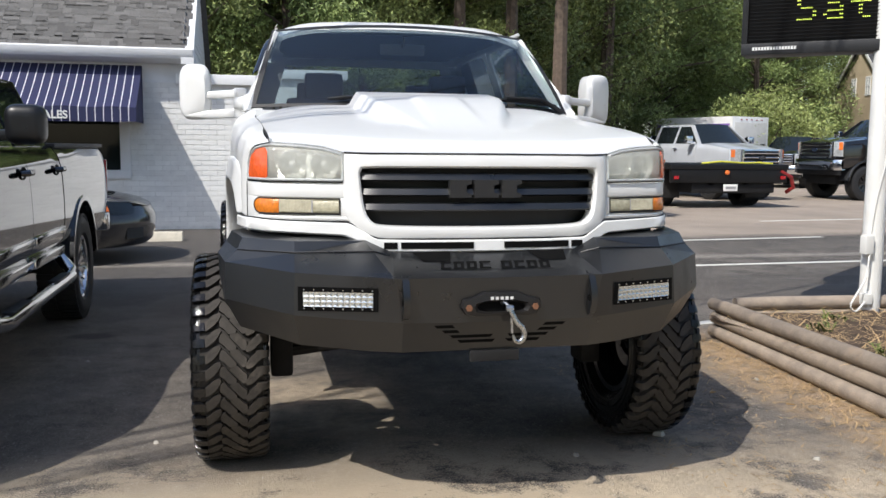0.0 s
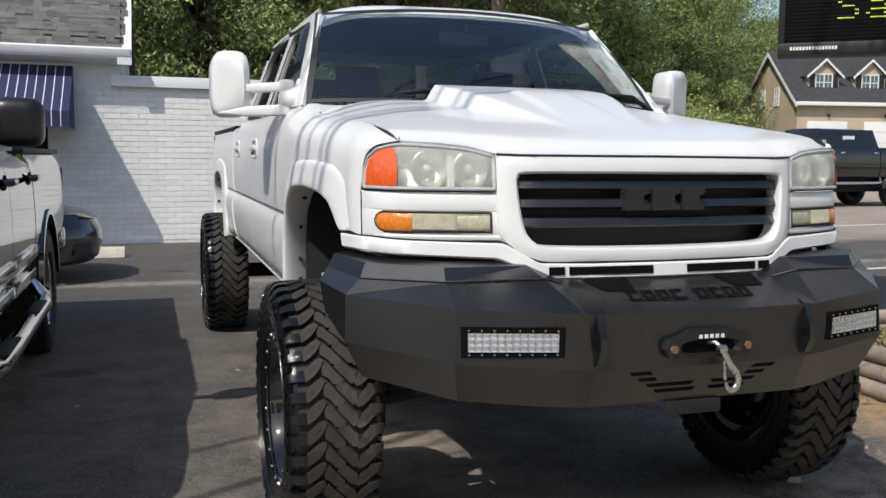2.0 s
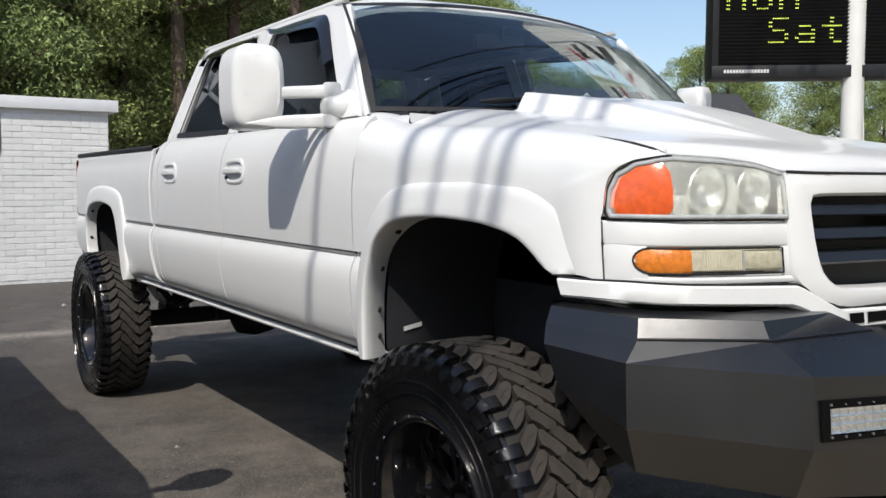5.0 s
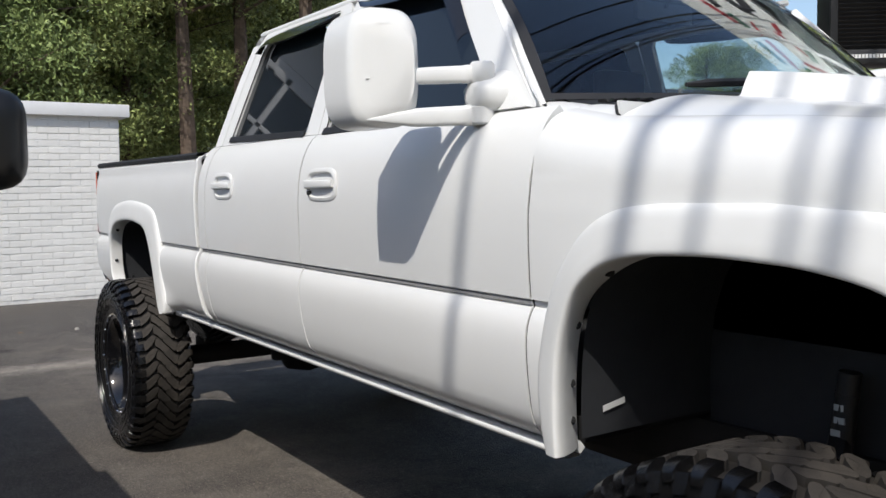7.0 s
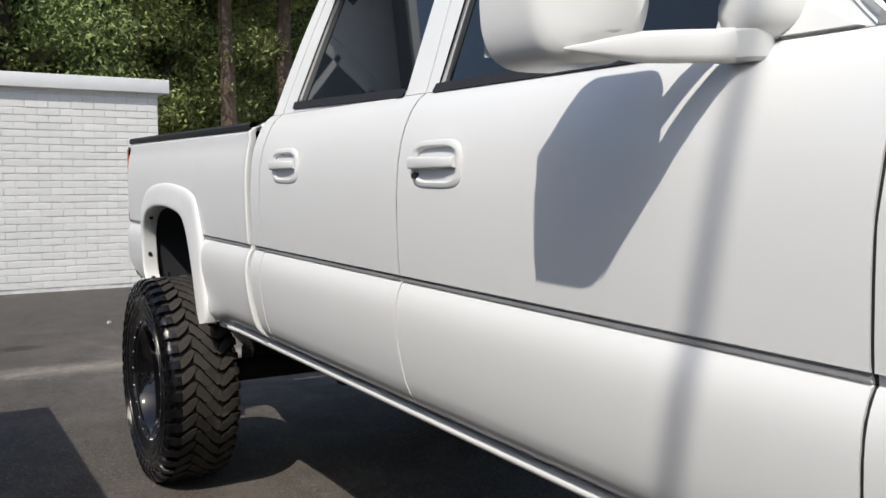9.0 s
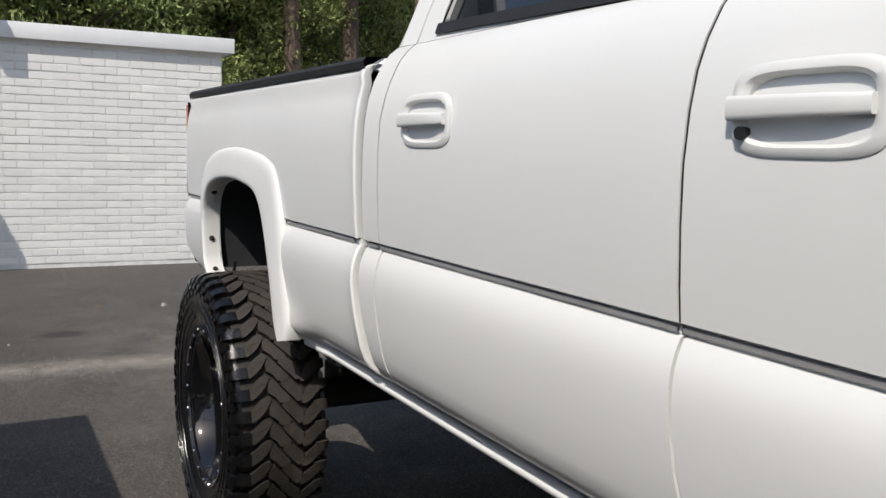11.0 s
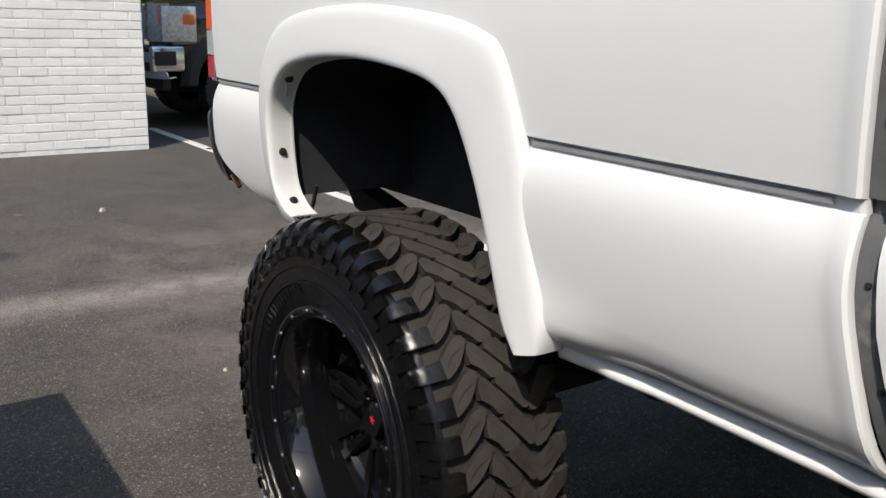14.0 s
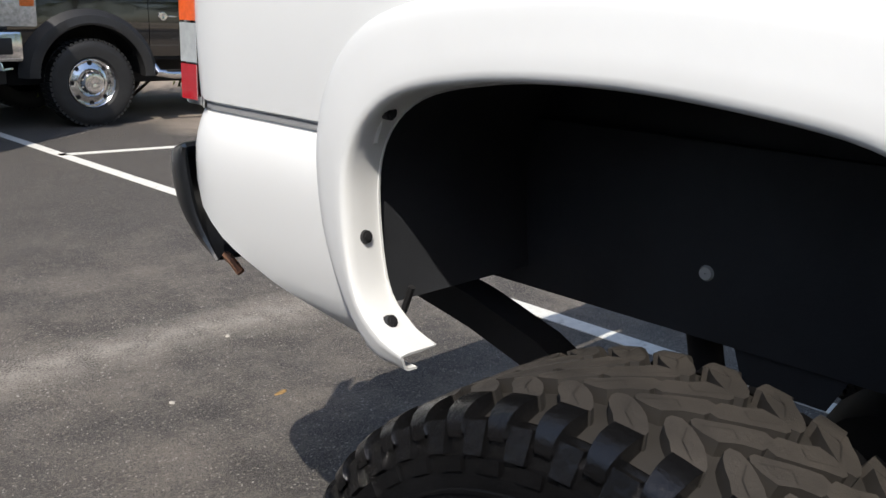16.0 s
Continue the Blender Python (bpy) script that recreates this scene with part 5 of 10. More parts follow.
# towing mirrors
def tow_mirror(s):
    m = Matrix.Translation(lift((s * 1.148, 1.745, 1.669)))
    bm = bmesh.new()
    rows = []
    for k in range(13):
        t = k / 12
        y = lerp(-0.085, 0.075, t)
        w = 0.083 * (1 - (1 - min(1, t * 2.6 + 0.34)) ** 2.4 * 0.95)
        h = 0.147 * (1 - (1 - min(1, t * 2.6 + 0.38)) ** 2.4 * 0.95)
        row = []
        for i in range(44):
            a = i * math.tau / 44
            c, q = math.cos(a), math.sin(a)
            zz = h * abs(q) ** 0.55 * (1 if q > 0 else -1)
            row.append(m @ Vector((s * w * abs(c) ** 0.55 * (1 if c > 0 else -1), y + 0.03 * c, zz)))
        rows.append(row)
    vs = grid(bm, rows, closed_u=True)
    bm.faces.new(vs[0])
    bm.faces.new(vs[-1][::-1])
    head = part("towing_mirror", bm, WHITE, truck, "large white telescoping towing mirror", sharp=45)
    bm = bmesh.new()
    grid(bm, [[m @ Vector((s * 0.070 * u, 0.079 + 0.03 * u, 0.124 * v)) for u in (-1, 0, 1)] for v in (-1, 0, 1)])
    part("mirror_glass", bm, material("mirror_silver", (0.9, 0.9, 0.9), 0.02, 1.0), head)
    for zb, zt, hh in ((1.660, 1.640, 0.0235), (1.557, 1.540, 0.0265)):
        bm = bmesh.new()
        base, tip = lift((s * 0.908, 1.606, zb)), lift((s * 1.200, 1.684, zt))
        rows = []
        for t, f in ((0.0, 1.0), (0.16, 1.0), (0.165, 0.94), (0.42, 0.92), (0.60, 0.86), (0.74, 0.60), (0.88, 0.30), (1.0, 0.05)):
            c = base.lerp(tip, t)
            rows.append([c + Vector((0, 0.019 * f * math.copysign(abs(math.cos(a)) ** 0.6, math.cos(a)), hh * f * math.copysign(abs(math.sin(a)) ** 0.6, math.sin(a)))) for a in [i * math.tau / 16 for i in range(16)]])
        vs = grid(bm, rows, closed_u=True)
        bm.faces.new(vs[0]), bm.faces.new(vs[-1])
        part("mirror_arm", bm, WHITE, head, sharp=50)
    for z0, z1, r in ((1.632, 1.690, 0.033), (1.530, 1.584, 0.034)):
        bm = bmesh.new()
        lathe(bm, [(z0, 0.004), (z0, r * 0.85), (z0 + 0.006, r), (z1 - 0.010, r), (z1 - 0.002, r * 0.8), (z1, 0.004)], 20, Matrix.Translation(lift((s * 0.912, 1.600, 0))) @ Matrix.Rotation(radians(-90), 4, "Y"))
        part("mirror_pivot", bm, WHITE, head, sharp=40)
    # swelling foot from the sail out to the pivots
    bm = bmesh.new()
    rows = []
    for t, x, y, ry, rz, zc in ((0, 0.850, 1.605, 0.082, 0.060, 1.612), (0.3, 0.872, 1.602, 0.074, 0.054, 1.608), (0.6, 0.898, 1.600, 0.064, 0.046, 1.606), (0.85, 0.926, 1.600, 0.050, 0.040, 1.606), (0.95, 0.940, 1.602, 0.038, 0.032, 1.606), (1, 0.946, 1.602, 0.022, 0.018, 1.606)):
        rows.append([lift((s * x, y + ry * math.cos(a), zc + rz * math.copysign(abs(math.sin(a)) ** 0.8, math.sin(a)))) for a in [i * math.tau / 24 for i in range(24)]])
    vs = grid(bm, rows, closed_u=True)
    bm.faces.new(vs[-1])
    part("mirror_mount", bm, WHITE, head, sharp=50)
    bm = bmesh.new()
    vs = [skin(y, z, s, 0.010) for y, z in ((1.44, 1.566), (1.69, 1.566), (1.690, 1.62), (1.702, 1.690), (1.690, 1.700))]
    ws_ = [skin(y, z, s, -0.012) for y, z in ((1.42, 1.562), (1.70, 1.562), (1.70, 1.62), (1.715, 1.700), (1.690, 1.712))]
    a = [bm.verts.new(p) for p in vs]
    b = [bm.verts.new(p) for p in ws_]
    bm.faces.new(a)
    for i in range(5):
        bm.faces.new((a[i], a[(i + 1) % 5], b[(i + 1) % 5], b[i]))
    part("mirror_sail", bm, WHITE, head)


for s in (-1, 1):
    tow_mirror(s)

# mud-terrain wheels
TYRE_R, HUB_Z, TYRE_W = 0.474, 0.447, 0.180


def lug_outline(kind):
    """Outline of one tread block: across the tread in metres, along it in pitches."""
    if kind == "shoulder":
        return [(-0.155, 0.57), (-0.152, 1.13), (-0.140, 1.09), (-0.122, 0.96), (-0.104, 0.80), (-0.088, 0.60), (-0.075, 0.40), (-0.066, 0.18), (-0.072, 0.03), (-0.086, 0.02), (-0.104, 0.10), (-0.122, 0.25), (-0.137, 0.42)]
    return [(-0.070, 0.36), (-0.060, 0.28), (-0.048, 0.30), (-0.030, 0.54), (-0.010, 0.76), (0.006, 0.96), (0.019, 1.13), (0.016, 1.30), (-0.008, 1.37), (-0.028, 1.35), (-0.038, 1.20), (-0.046, 1.08), (-0.058, 0.98), (-0.074, 0.86), (-0.076, 0.60)]


def wheel_meshes():
    N = 43
    pitch = math.tau / N
    out = {}
    # carcass and sidewall
    bm = bmesh.new()
    prof = [(-0.130, 0.262), (-0.158, 0.272), (-0.172, 0.300), (-0.184, 0.340), (-0.188, 0.380), (-0.186, 0.412), (-0.180, 0.436), (-0.166, 0.446), (-0.12, 0.450), (0, 0.450), (0.12, 0.450), (0.166, 0.446), (0.180, 0.436), (0.188, 0.38), (0.172, 0.30), (0.130, 0.262)]
    lathe(bm, prof, 96)
    out["carcass"] = bm
    bm = bmesh.new()
    lathe(bm, [(-0.145, 0.449), (-0.12, 0.4545), (0, 0.4565), (0.12, 0.4545), (0.165, 0.447)], 96)
    out["tread_floor"] = bm
    # raised sidewall blocks
    bm = bmesh.new()
    for side in (-1, 1):
        for k in range(N):
            for (r0, r1, a0, a1, o) in ((0.414, 0.450, 0.08, 0.52, 0.010), (0.392, 0.410, 0.30, 0.86, 0.005)):
                c = []
                for r, a in ((r0, a0), (r0, a1), (r1, a1 + 0.05), (r1, a0 - 0.02)):
                    x = interp(r, [(0.30, 0.172), (0.34, 0.184), (0.38, 0.188), (0.412, 0.186), (0.436, 0.180), (0.452, 0.166)])
                    th = (k + a) * pitch
                    for oo in (-0.004, o):
                        c.append(bm.verts.new((side * (x + oo), (r + (0.004 if oo > 0 else 0)) * math.cos(th), (r + (0.004 if oo > 0 else 0)) * math.sin(th))))
                lo, hi = c[0::2], c[1::2]
                bm.faces.new(hi)
                for i in range(4):
                    bm.faces.new((lo[i], lo[(i + 1) % 4], hi[(i + 1) % 4], hi[i]))
        # ring ribs
        for r in (0.338, 0.372):
            x = side * interp(r, [(0.30, 0.172), (0.34, 0.184), (0.38, 0.188)])
            lathe(bm, [(x - side * 0.002, r - 0.004), (x + side * 0.004, r - 0.002), (x + side * 0.004, r + 0.002), (x - side * 0.002, r + 0.004)], 72)
        # smudged lettering as plain bars
        for k in range(26):
            th = k * 0.062 + (0.0 if k < 13 else 2.3)
            c = []
            for r, a in ((0.312, 0.0), (0.312, 0.035), (0.330, 0.035), (0.330, 0.0)):
                x = interp(r, [(0.30, 0.172), (0.34, 0.184)])
                for oo in (-0.003, 0.003):
                    c.append(bm.verts.new((side * (x + oo), r * math.cos(th + a), r * math.sin(th + a))))
            lo, hi = c[0::2], c[1::2]
            bm.faces.new(hi)
            for i in range(4):
                bm.faces.new((lo[i], lo[(i + 1) % 4], hi[(i + 1) % 4], hi[i]))
    out["sidewall_blocks"] = bm
    # tread blocks
    bm = bmesh.new()
    rng = random.Random(3)
    for k in range(N):
        for kind, flip, off in (("shoulder", 1, 0.0), ("shoulder", -1, 0.5), ("centre", 1, 0.0), ("centre", -1, 0.65)):
            lo, hi = [], []
            o = lug_outline(kind)
            cx, cy = sum(p[0] for p in o) / len(o), sum(p[1] for p in o) / len(o)
            top_r = TYRE_R + rng.uniform(-0.0006, 0.0006)
            for x, a in o:
                for lst, f, r in ((lo, 1.04, 0.452), (hi, 0.985, top_r)):
                    xx, aa = cx + (x - cx) * f, cy + (a - cy) * f
                    th = (k + off + (aa if flip > 0 else 1 - aa)) * pitch
                    rr = r - 0.012 * max(0.0, abs(xx) / 0.184 - 0.55) ** 1.4 - (0.010 if abs(xx) > 0.172 else 0)
                    lst.append(bm.verts.new((0.017 + 0.884 * xx * flip, rr * math.cos(th), rr * math.sin(th))))
            n = len(o)
            bm.faces.new(hi)
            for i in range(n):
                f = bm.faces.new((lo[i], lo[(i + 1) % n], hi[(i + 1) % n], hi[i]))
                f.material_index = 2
            # sipe: a dark strip on the block for the shaded cut
            zig = [(-0.146, 0.86), (-0.118, 0.52), (-0.084, 0.38)] if kind == "shoulder" else [(-0.060, 0.46), (-0.024, 0.82), (-0.040, 1.00)]
            for (x0, a0), (x1, a1) in zip(zig, zig[1:]):
                q = []
                for x, a in ((x0, a0 - 0.012), (x1, a1 - 0.012), (x1, a1 + 0.012), (x0, a0 + 0.012)):
                    th = (k + off + (a if flip > 0 else 1 - a)) * pitch
                    rr = top_r + 0.0004 - 0.012 * max(0.0, abs(x) / 0.184 - 0.55) ** 1.4
                    q.append(bm.verts.new((0.017 + 0.884 * x * flip, rr * math.cos(th), rr * math.sin(th))))
                bm.faces.new(q).material_index = 2
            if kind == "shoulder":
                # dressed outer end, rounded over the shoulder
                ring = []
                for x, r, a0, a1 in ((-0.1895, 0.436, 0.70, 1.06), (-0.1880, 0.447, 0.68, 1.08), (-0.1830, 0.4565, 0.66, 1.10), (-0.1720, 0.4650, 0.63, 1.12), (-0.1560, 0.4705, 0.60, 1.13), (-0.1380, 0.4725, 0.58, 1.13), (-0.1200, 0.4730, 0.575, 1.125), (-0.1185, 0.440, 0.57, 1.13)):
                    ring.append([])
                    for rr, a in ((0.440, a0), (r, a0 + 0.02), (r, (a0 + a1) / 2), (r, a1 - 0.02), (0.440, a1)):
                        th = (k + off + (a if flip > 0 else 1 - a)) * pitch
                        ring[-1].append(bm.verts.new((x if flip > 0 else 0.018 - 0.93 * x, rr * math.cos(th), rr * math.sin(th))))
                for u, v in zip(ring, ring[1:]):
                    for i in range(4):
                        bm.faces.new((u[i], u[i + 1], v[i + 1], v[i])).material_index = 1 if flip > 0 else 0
    out["tread_blocks"] = bm
    # rim: lip, dish, face with spokes
    bm = bmesh.new()
    lathe(bm, [(-0.130, 0.262), (-0.166, 0.268), (-0.172, 0.276), (-0.172, 0.283), (-0.163, 0.286), (-0.160, 0.268), (-0.152, 0.254), (-0.120, 0.240), (-0.04, 0.228), (0.02, 0.222), (0.13, 0.235), (0.135, 0.262)], 72)
    out["rim"] = bm
    bm = bmesh.new()
    lathe(bm, [(0.005, 0.232), (-0.006, 0.200), (0.010, 0.19), (0.03, 0.14), (0.02, 0.085), (-0.004, 0.075), (-0.012, 0.060), (0.03, 0.05), (0.05, 0.0)], 48)
    out["spokes"] = bm
    bm = bmesh.new()
    m = Matrix.Identity(4)
    for q in (-1, 1):
        w0, w1 = 0.016, 0.026
        pts = [(0.066, q * 0.016), (0.215, q * 0.060)]
        b = [m @ Vector((x, pts[e][1] + d * (w0 if e == 0 else w1) * 0.5, pts[e][0])) for e, d, x in ((0, -1, -0.010), (0, 1, -0.010), (1, 1, -0.014), (1, -1, -0.014), (0, -1.4, 0.02), (0, 1.4, 0.02), (1, 1.4, 0.02), (1, -1.4, 0.02))]
        v = [bm.verts.new(p) for p in b]
        bm.faces.new(v[:4])
        for i in range(4):
            bm.faces.new((v[i], v[(i + 1) % 4], v[4 + (i + 1) % 4], v[4 + i]))
    out["spoke"] = bm
    bm = bmesh.new()
    p = Vector((-0.166, 0, 0.272))
    lathe(bm, [(-0.008, 0.0005), (-0.007, 0.004), (-0.003, 0.0055), (0.004, 0.0055)], 8, Matrix.Translation(p))
    out["bead_bolt"] = bm
    bm = bmesh.new()
    p = Vector((0.0, 0, 0.075))
    tube(bm, p + Vector((0.03, 0, 0)), p + Vector((-0.022, 0, 0)), 0.010, 0.008, 6)
    out["lug_nut"] = bm
    bm = bmesh.new()
    box(bm, -0.024, 0.02, -0.030, 0.030, -0.030, 0.030, 0.006)
    out["centre_cap"] = bm
    bm = bmesh.new()
    star = []
    for k in range(10):
        r = 0.011 if k % 2 == 0 else 0.0045
        star.append((r * math.cos(k * math.tau / 10), r * math.sin(k * math.tau / 10)))
    prism(bm, star, 0, 0.003, Matrix(((0, 0, -1, -0.0235), (1, 0, 0, 0), (0, 1, 0, 0), (0, 0, 0, 1))))
    out["star"] = bm
    return out


RED_PAINT = material("red_star", (0.6, 0.02, 0.03), 0.4)
WHEEL_MATS = {"tread_floor": TREAD_SHADED, "carcass": TYRE_WET, "sidewall_blocks": TYRE_WET, "tread_blocks": TREAD, "rim": RIM_BLACK, "spokes": RIM_BLACK, "spoke": RIM_BLACK, "bead_bolt": CHROME, "lug_nut": BLACK_GLOSS, "centre_cap": BLACK_GLOSS, "star": RED_PAINT}
wheel_data = {}
for nm, b in wheel_meshes().items():
    bmesh.ops.recalc_face_normals(b, faces=b.faces[:])
    me = bpy.data.meshes.new(nm)
    b.to_mesh(me)
    b.free()
    me.shade_smooth()
    me.set_sharp_from_angle(angle=radians(32))
    me.materials.append(WHEEL_MATS[nm])
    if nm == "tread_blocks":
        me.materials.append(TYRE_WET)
        me.materials.append(TREAD_SHADED)
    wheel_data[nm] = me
wheel_data["carcass"].name = "tyre"
for s, y, steer, spin in ((-1, 0.715, 0, 0.2), (1, 0.715, 0, 1.1), (-1, 4.73, 0, 0.5), (1, 4.73, 0, 0.9)):
    hub = new("wheel")
    hub.empty_display_size = 0.1
    hub.matrix_basis = Matrix.Translation((s * 0.9597, y, HUB_Z)) @ Matrix.Diagonal((0.805, 0.965, 0.965, 1)) @ Matrix.Rotation(0 if s < 0 else math.pi, 4, "Z") @ Matrix.Rotation(spin, 4, "X")
    hub.parent, hub.matrix_parent_inverse = truck, world_of(truck).inverted()
    tagged(hub, label="black wheel with mud-terrain tyre")
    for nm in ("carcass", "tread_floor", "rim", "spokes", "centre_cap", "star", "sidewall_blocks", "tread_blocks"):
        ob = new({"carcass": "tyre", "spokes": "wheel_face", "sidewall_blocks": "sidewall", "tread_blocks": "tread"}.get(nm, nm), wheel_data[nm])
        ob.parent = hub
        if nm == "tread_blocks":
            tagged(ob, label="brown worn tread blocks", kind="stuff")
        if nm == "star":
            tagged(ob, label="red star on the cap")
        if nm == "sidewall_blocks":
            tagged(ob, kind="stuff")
    for nm, count, half in (("spoke", 8, 0), ("bead_bolt", 20, 0.5), ("lug_nut", 8, 0.5)):
        for k in range(count):
            ob = new(nm, wheel_data[nm])
            ob.matrix_basis = Matrix.Rotation((k + half) * math.tau / count, 4, "X")
            ob.parent = hub

# chassis underneath
for s in (-1, 1):
    bm = bmesh.new()
    pts = [(s * 0.42, -0.02, 0.72), (s * 0.42, 1.3, 0.70), (s * 0.45, 2.0, 0.66), (s * 0.45, 3.9, 0.66), (s * 0.45, 4.30, 0.99), (s * 0.45, 5.20, 1.03), (s * 0.45, 5.65, 0.95)]
    rows = [[Vector((p[0] + a * 0.04, p[1], p[2] + b * 0.065)) for a, b in ((-1, -1), (1, -1), (1, 1), (-1, 1))] for p in pts]
    grid(bm, rows, closed_u=True)
    part("frame_rail", bm, UNDER, truck)
bm = bmesh.new()
tube(bm, (-0.80, 4.73, HUB_Z), (0.80, 4.73, HUB_Z), 0.055, n=14)
lathe(bm, [(-0.17, 0.06), (-0.12, 0.15), (0, 0.175), (0.12, 0.15), (0.17, 0.06)], 20, Matrix.Translation((0.02, 4.71, HUB_Z)))
part("rear_axle", bm, UNDER, truck)
for s in (-1, 1):
    bm = bmesh.new()
    for k in range(4):
        z = 0.50 + k * 0.012
        w = 0.46 - k * 0.08
        pts = [(s * 0.55, 4.78 + w * t, z + 0.09 * t * t + 0.02) for t in (-1, -0.6, -0.2, 0.2, 0.6, 1)]
        rows = [[Vector((p[0] + a * 0.032, p[1], p[2] + b * 0.005)) for a, b in ((-1, -1), (1, -1), (1, 1), (-1, 1))] for p in pts]
        grid(bm, rows, closed_u=True)
    box(bm, s * 0.55 - 0.05, s * 0.55 + 0.05, 4.72, 4.90, 0.42, 0.53, 0.008)
    part("leaf_spring", bm, UNDER, truck)
    bm = bmesh.new()
    tube(bm, (s * 0.42, 4.86, 0.42), (s * 0.40, 5.02, 1.02), 0.030, n=12)
    pipe(bm, [(s * 0.42, 4.86, 0.42), (s * 0.30, 4.86, 0.42)], 0.012, 6)
    part("rear_shock", bm, UNDER, truck)
    bm = bmesh.new()
    for dz, y in ((0.0, 0.62), (0.0, 0.90)):
        pipe(bm, [(s * 0.36, y, 0.66), (s * 0.74, 0.76, 0.44)], 0.035, 8)
    pipe(bm, [(s * 0.40, 0.62, 0.86), (s * 0.72, 0.76, 0.72)], 0.025, 8)
    pipe(bm, [(s * 0.40, 0.92, 0.86), (s * 0.72, 0.76, 0.72)], 0.025, 8)
    box(bm, s * 0.74 - 0.05, s * 0.74 + 0.05, 0.68, 0.84, 0.34, 0.80, 0.02)
    tube(bm, (s * 0.30, 0.715, 0.50), (s * 0.78, 0.715, HUB_Z), 0.028, n=10)
    part("front_suspension", bm, UNDER, truck)
    bm = bmesh.new()
    tube(bm, (s * 0.545, 0.875, 0.58), (s * 0.512, 0.862, 0.80), 0.013, n=14)
    tube(bm, (s * 0.512, 0.862, 0.785), (s * 0.507, 0.845, 0.965), 0.024, n=20)
    tube(bm, (s * 0.5085, 0.850, 0.915), (s * 0.5082, 0.849, 0.920), 0.0255, n=20)
    shock = part("front_shock", bm, BLACK_PLASTIC, truck, "black reservoir shock absorber with pale bars")
    bm = bmesh.new()
    for k in range(4):
        p = Vector((s * 0.512, 0.861, 0.80)).lerp(Vector((s * 0.508, 0.850, 0.91)), k / 4 + 0.06)
        box(bm, p.x + s * 0.022 - 0.002, p.x + s * 0.022 + 0.002, p.y - 0.014 + 0.006 * (k % 2), p.y + 0.010 + 0.004 * (k % 2), p.z - 0.006, p.z + 0.008)
    part("label_bars", bm, CLEAR_LENS, shock, "pale label bars")
    bm = bmesh.new()
    rows = [[Vector((s * 0.55 + a * 0.036, y, z + b * 0.032)) for a, b in ((-1, -1), (1, -1), (1, 1), (-1, 1))] for y, z in ((5.56, 0.84), (5.50, 0.775), (5.34, 0.745), (5.18, 0.70), (4.98, 0.60))]
    vs = grid(bm, rows, closed_u=True)
    bm.faces.new(vs[0]), bm.faces.new(vs[-1])
    part("rear_shackle", bm, UNDER, truck)
    bm = bmesh.new()
    box(bm, s * 0.540 - 0.010, s * 0.540 + 0.010, 4.30, 5.60, 0.815, 1.12, 0.004)
    part("bed_sill", bm, LINER, truck)
    bm = bmesh.new()
    pipe(bm, [(s * 0.86, 5.215, 0.88), (s * 0.86, 5.235, 0.83), (s * 0.868, 5.262, 0.775)], 0.006, 6)
    part("flare_stay", bm, BLACK_PLASTIC, truck, "thin black flare stay rod")
    bm = bmesh.new()
    lathe(bm, [(-0.004, 0.001), (-0.004, 0.010), (0.001, 0.013)], 18, Matrix.Translation((s * 0.5505, 4.890, 0.921)) @ Matrix.Rotation(0 if s < 0 else math.pi, 4, "Z"))
    part("drain_plug", bm, CLEAR_LENS, truck, "pale drain plug in the wheel house")
bm = bmesh.new()
box(bm, -0.35, 0.35, 0.35, 1.30, 0.52, 0.66, 0.04)
tube(bm, (-0.02, 1.9, 0.60), (0.02, 4.65, 0.48), 0.05, n=12)
box(bm, -0.30, 0.25, 1.25, 2.1, 0.50, 0.74, 0.05)
tube(bm, (0.30, 1.6, 0.62), (0.34, 4.4, 0.66), 0.04, n=10)
part("drivetrain", bm, UNDER, truck)
bm = bmesh.new()
box(bm, -0.86, 0.86, 1.30, 3.70, 0.765, 0.83)
box(bm, -0.44, 0.44, 0.1, 1.35, 1.0, 1.33)
box(bm, -0.52, 0.52, 3.7, 5.66, 0.93, 0.955)
part("floor_pan", bm, UNDER, truck)
for x0, y0 in ((-0.50, 3.88), (-0.46, 3.98), (-0.40, 4.08)):
    bm = bmesh.new()
    pipe(bm, [(x0, y0, 0.66), (x0 - 0.02, y0, 0.60), (x0 - 0.01, y0 + 0.02, 0.55)], 0.014, 6)
    box(bm, x0 - 0.04, x0 + 0.02, y0 - 0.03, y0 + 0.03, 0.53, 0.575, 0.008)
    part("cable_bracket", bm, UNDER, truck)
# inside of the front wheel house: a part sticker
bm = bmesh.new()
grid(bm, [[Vector((-0.823 + 0.071 * a, 1.262, 0.843 + 0.015 * b + 0.012 * a)) for a in (0, 1)] for b in (0, 1)])
part("part_sticker", bm, WHITE_PLASTIC, truck, "small white part sticker", sharp=0)

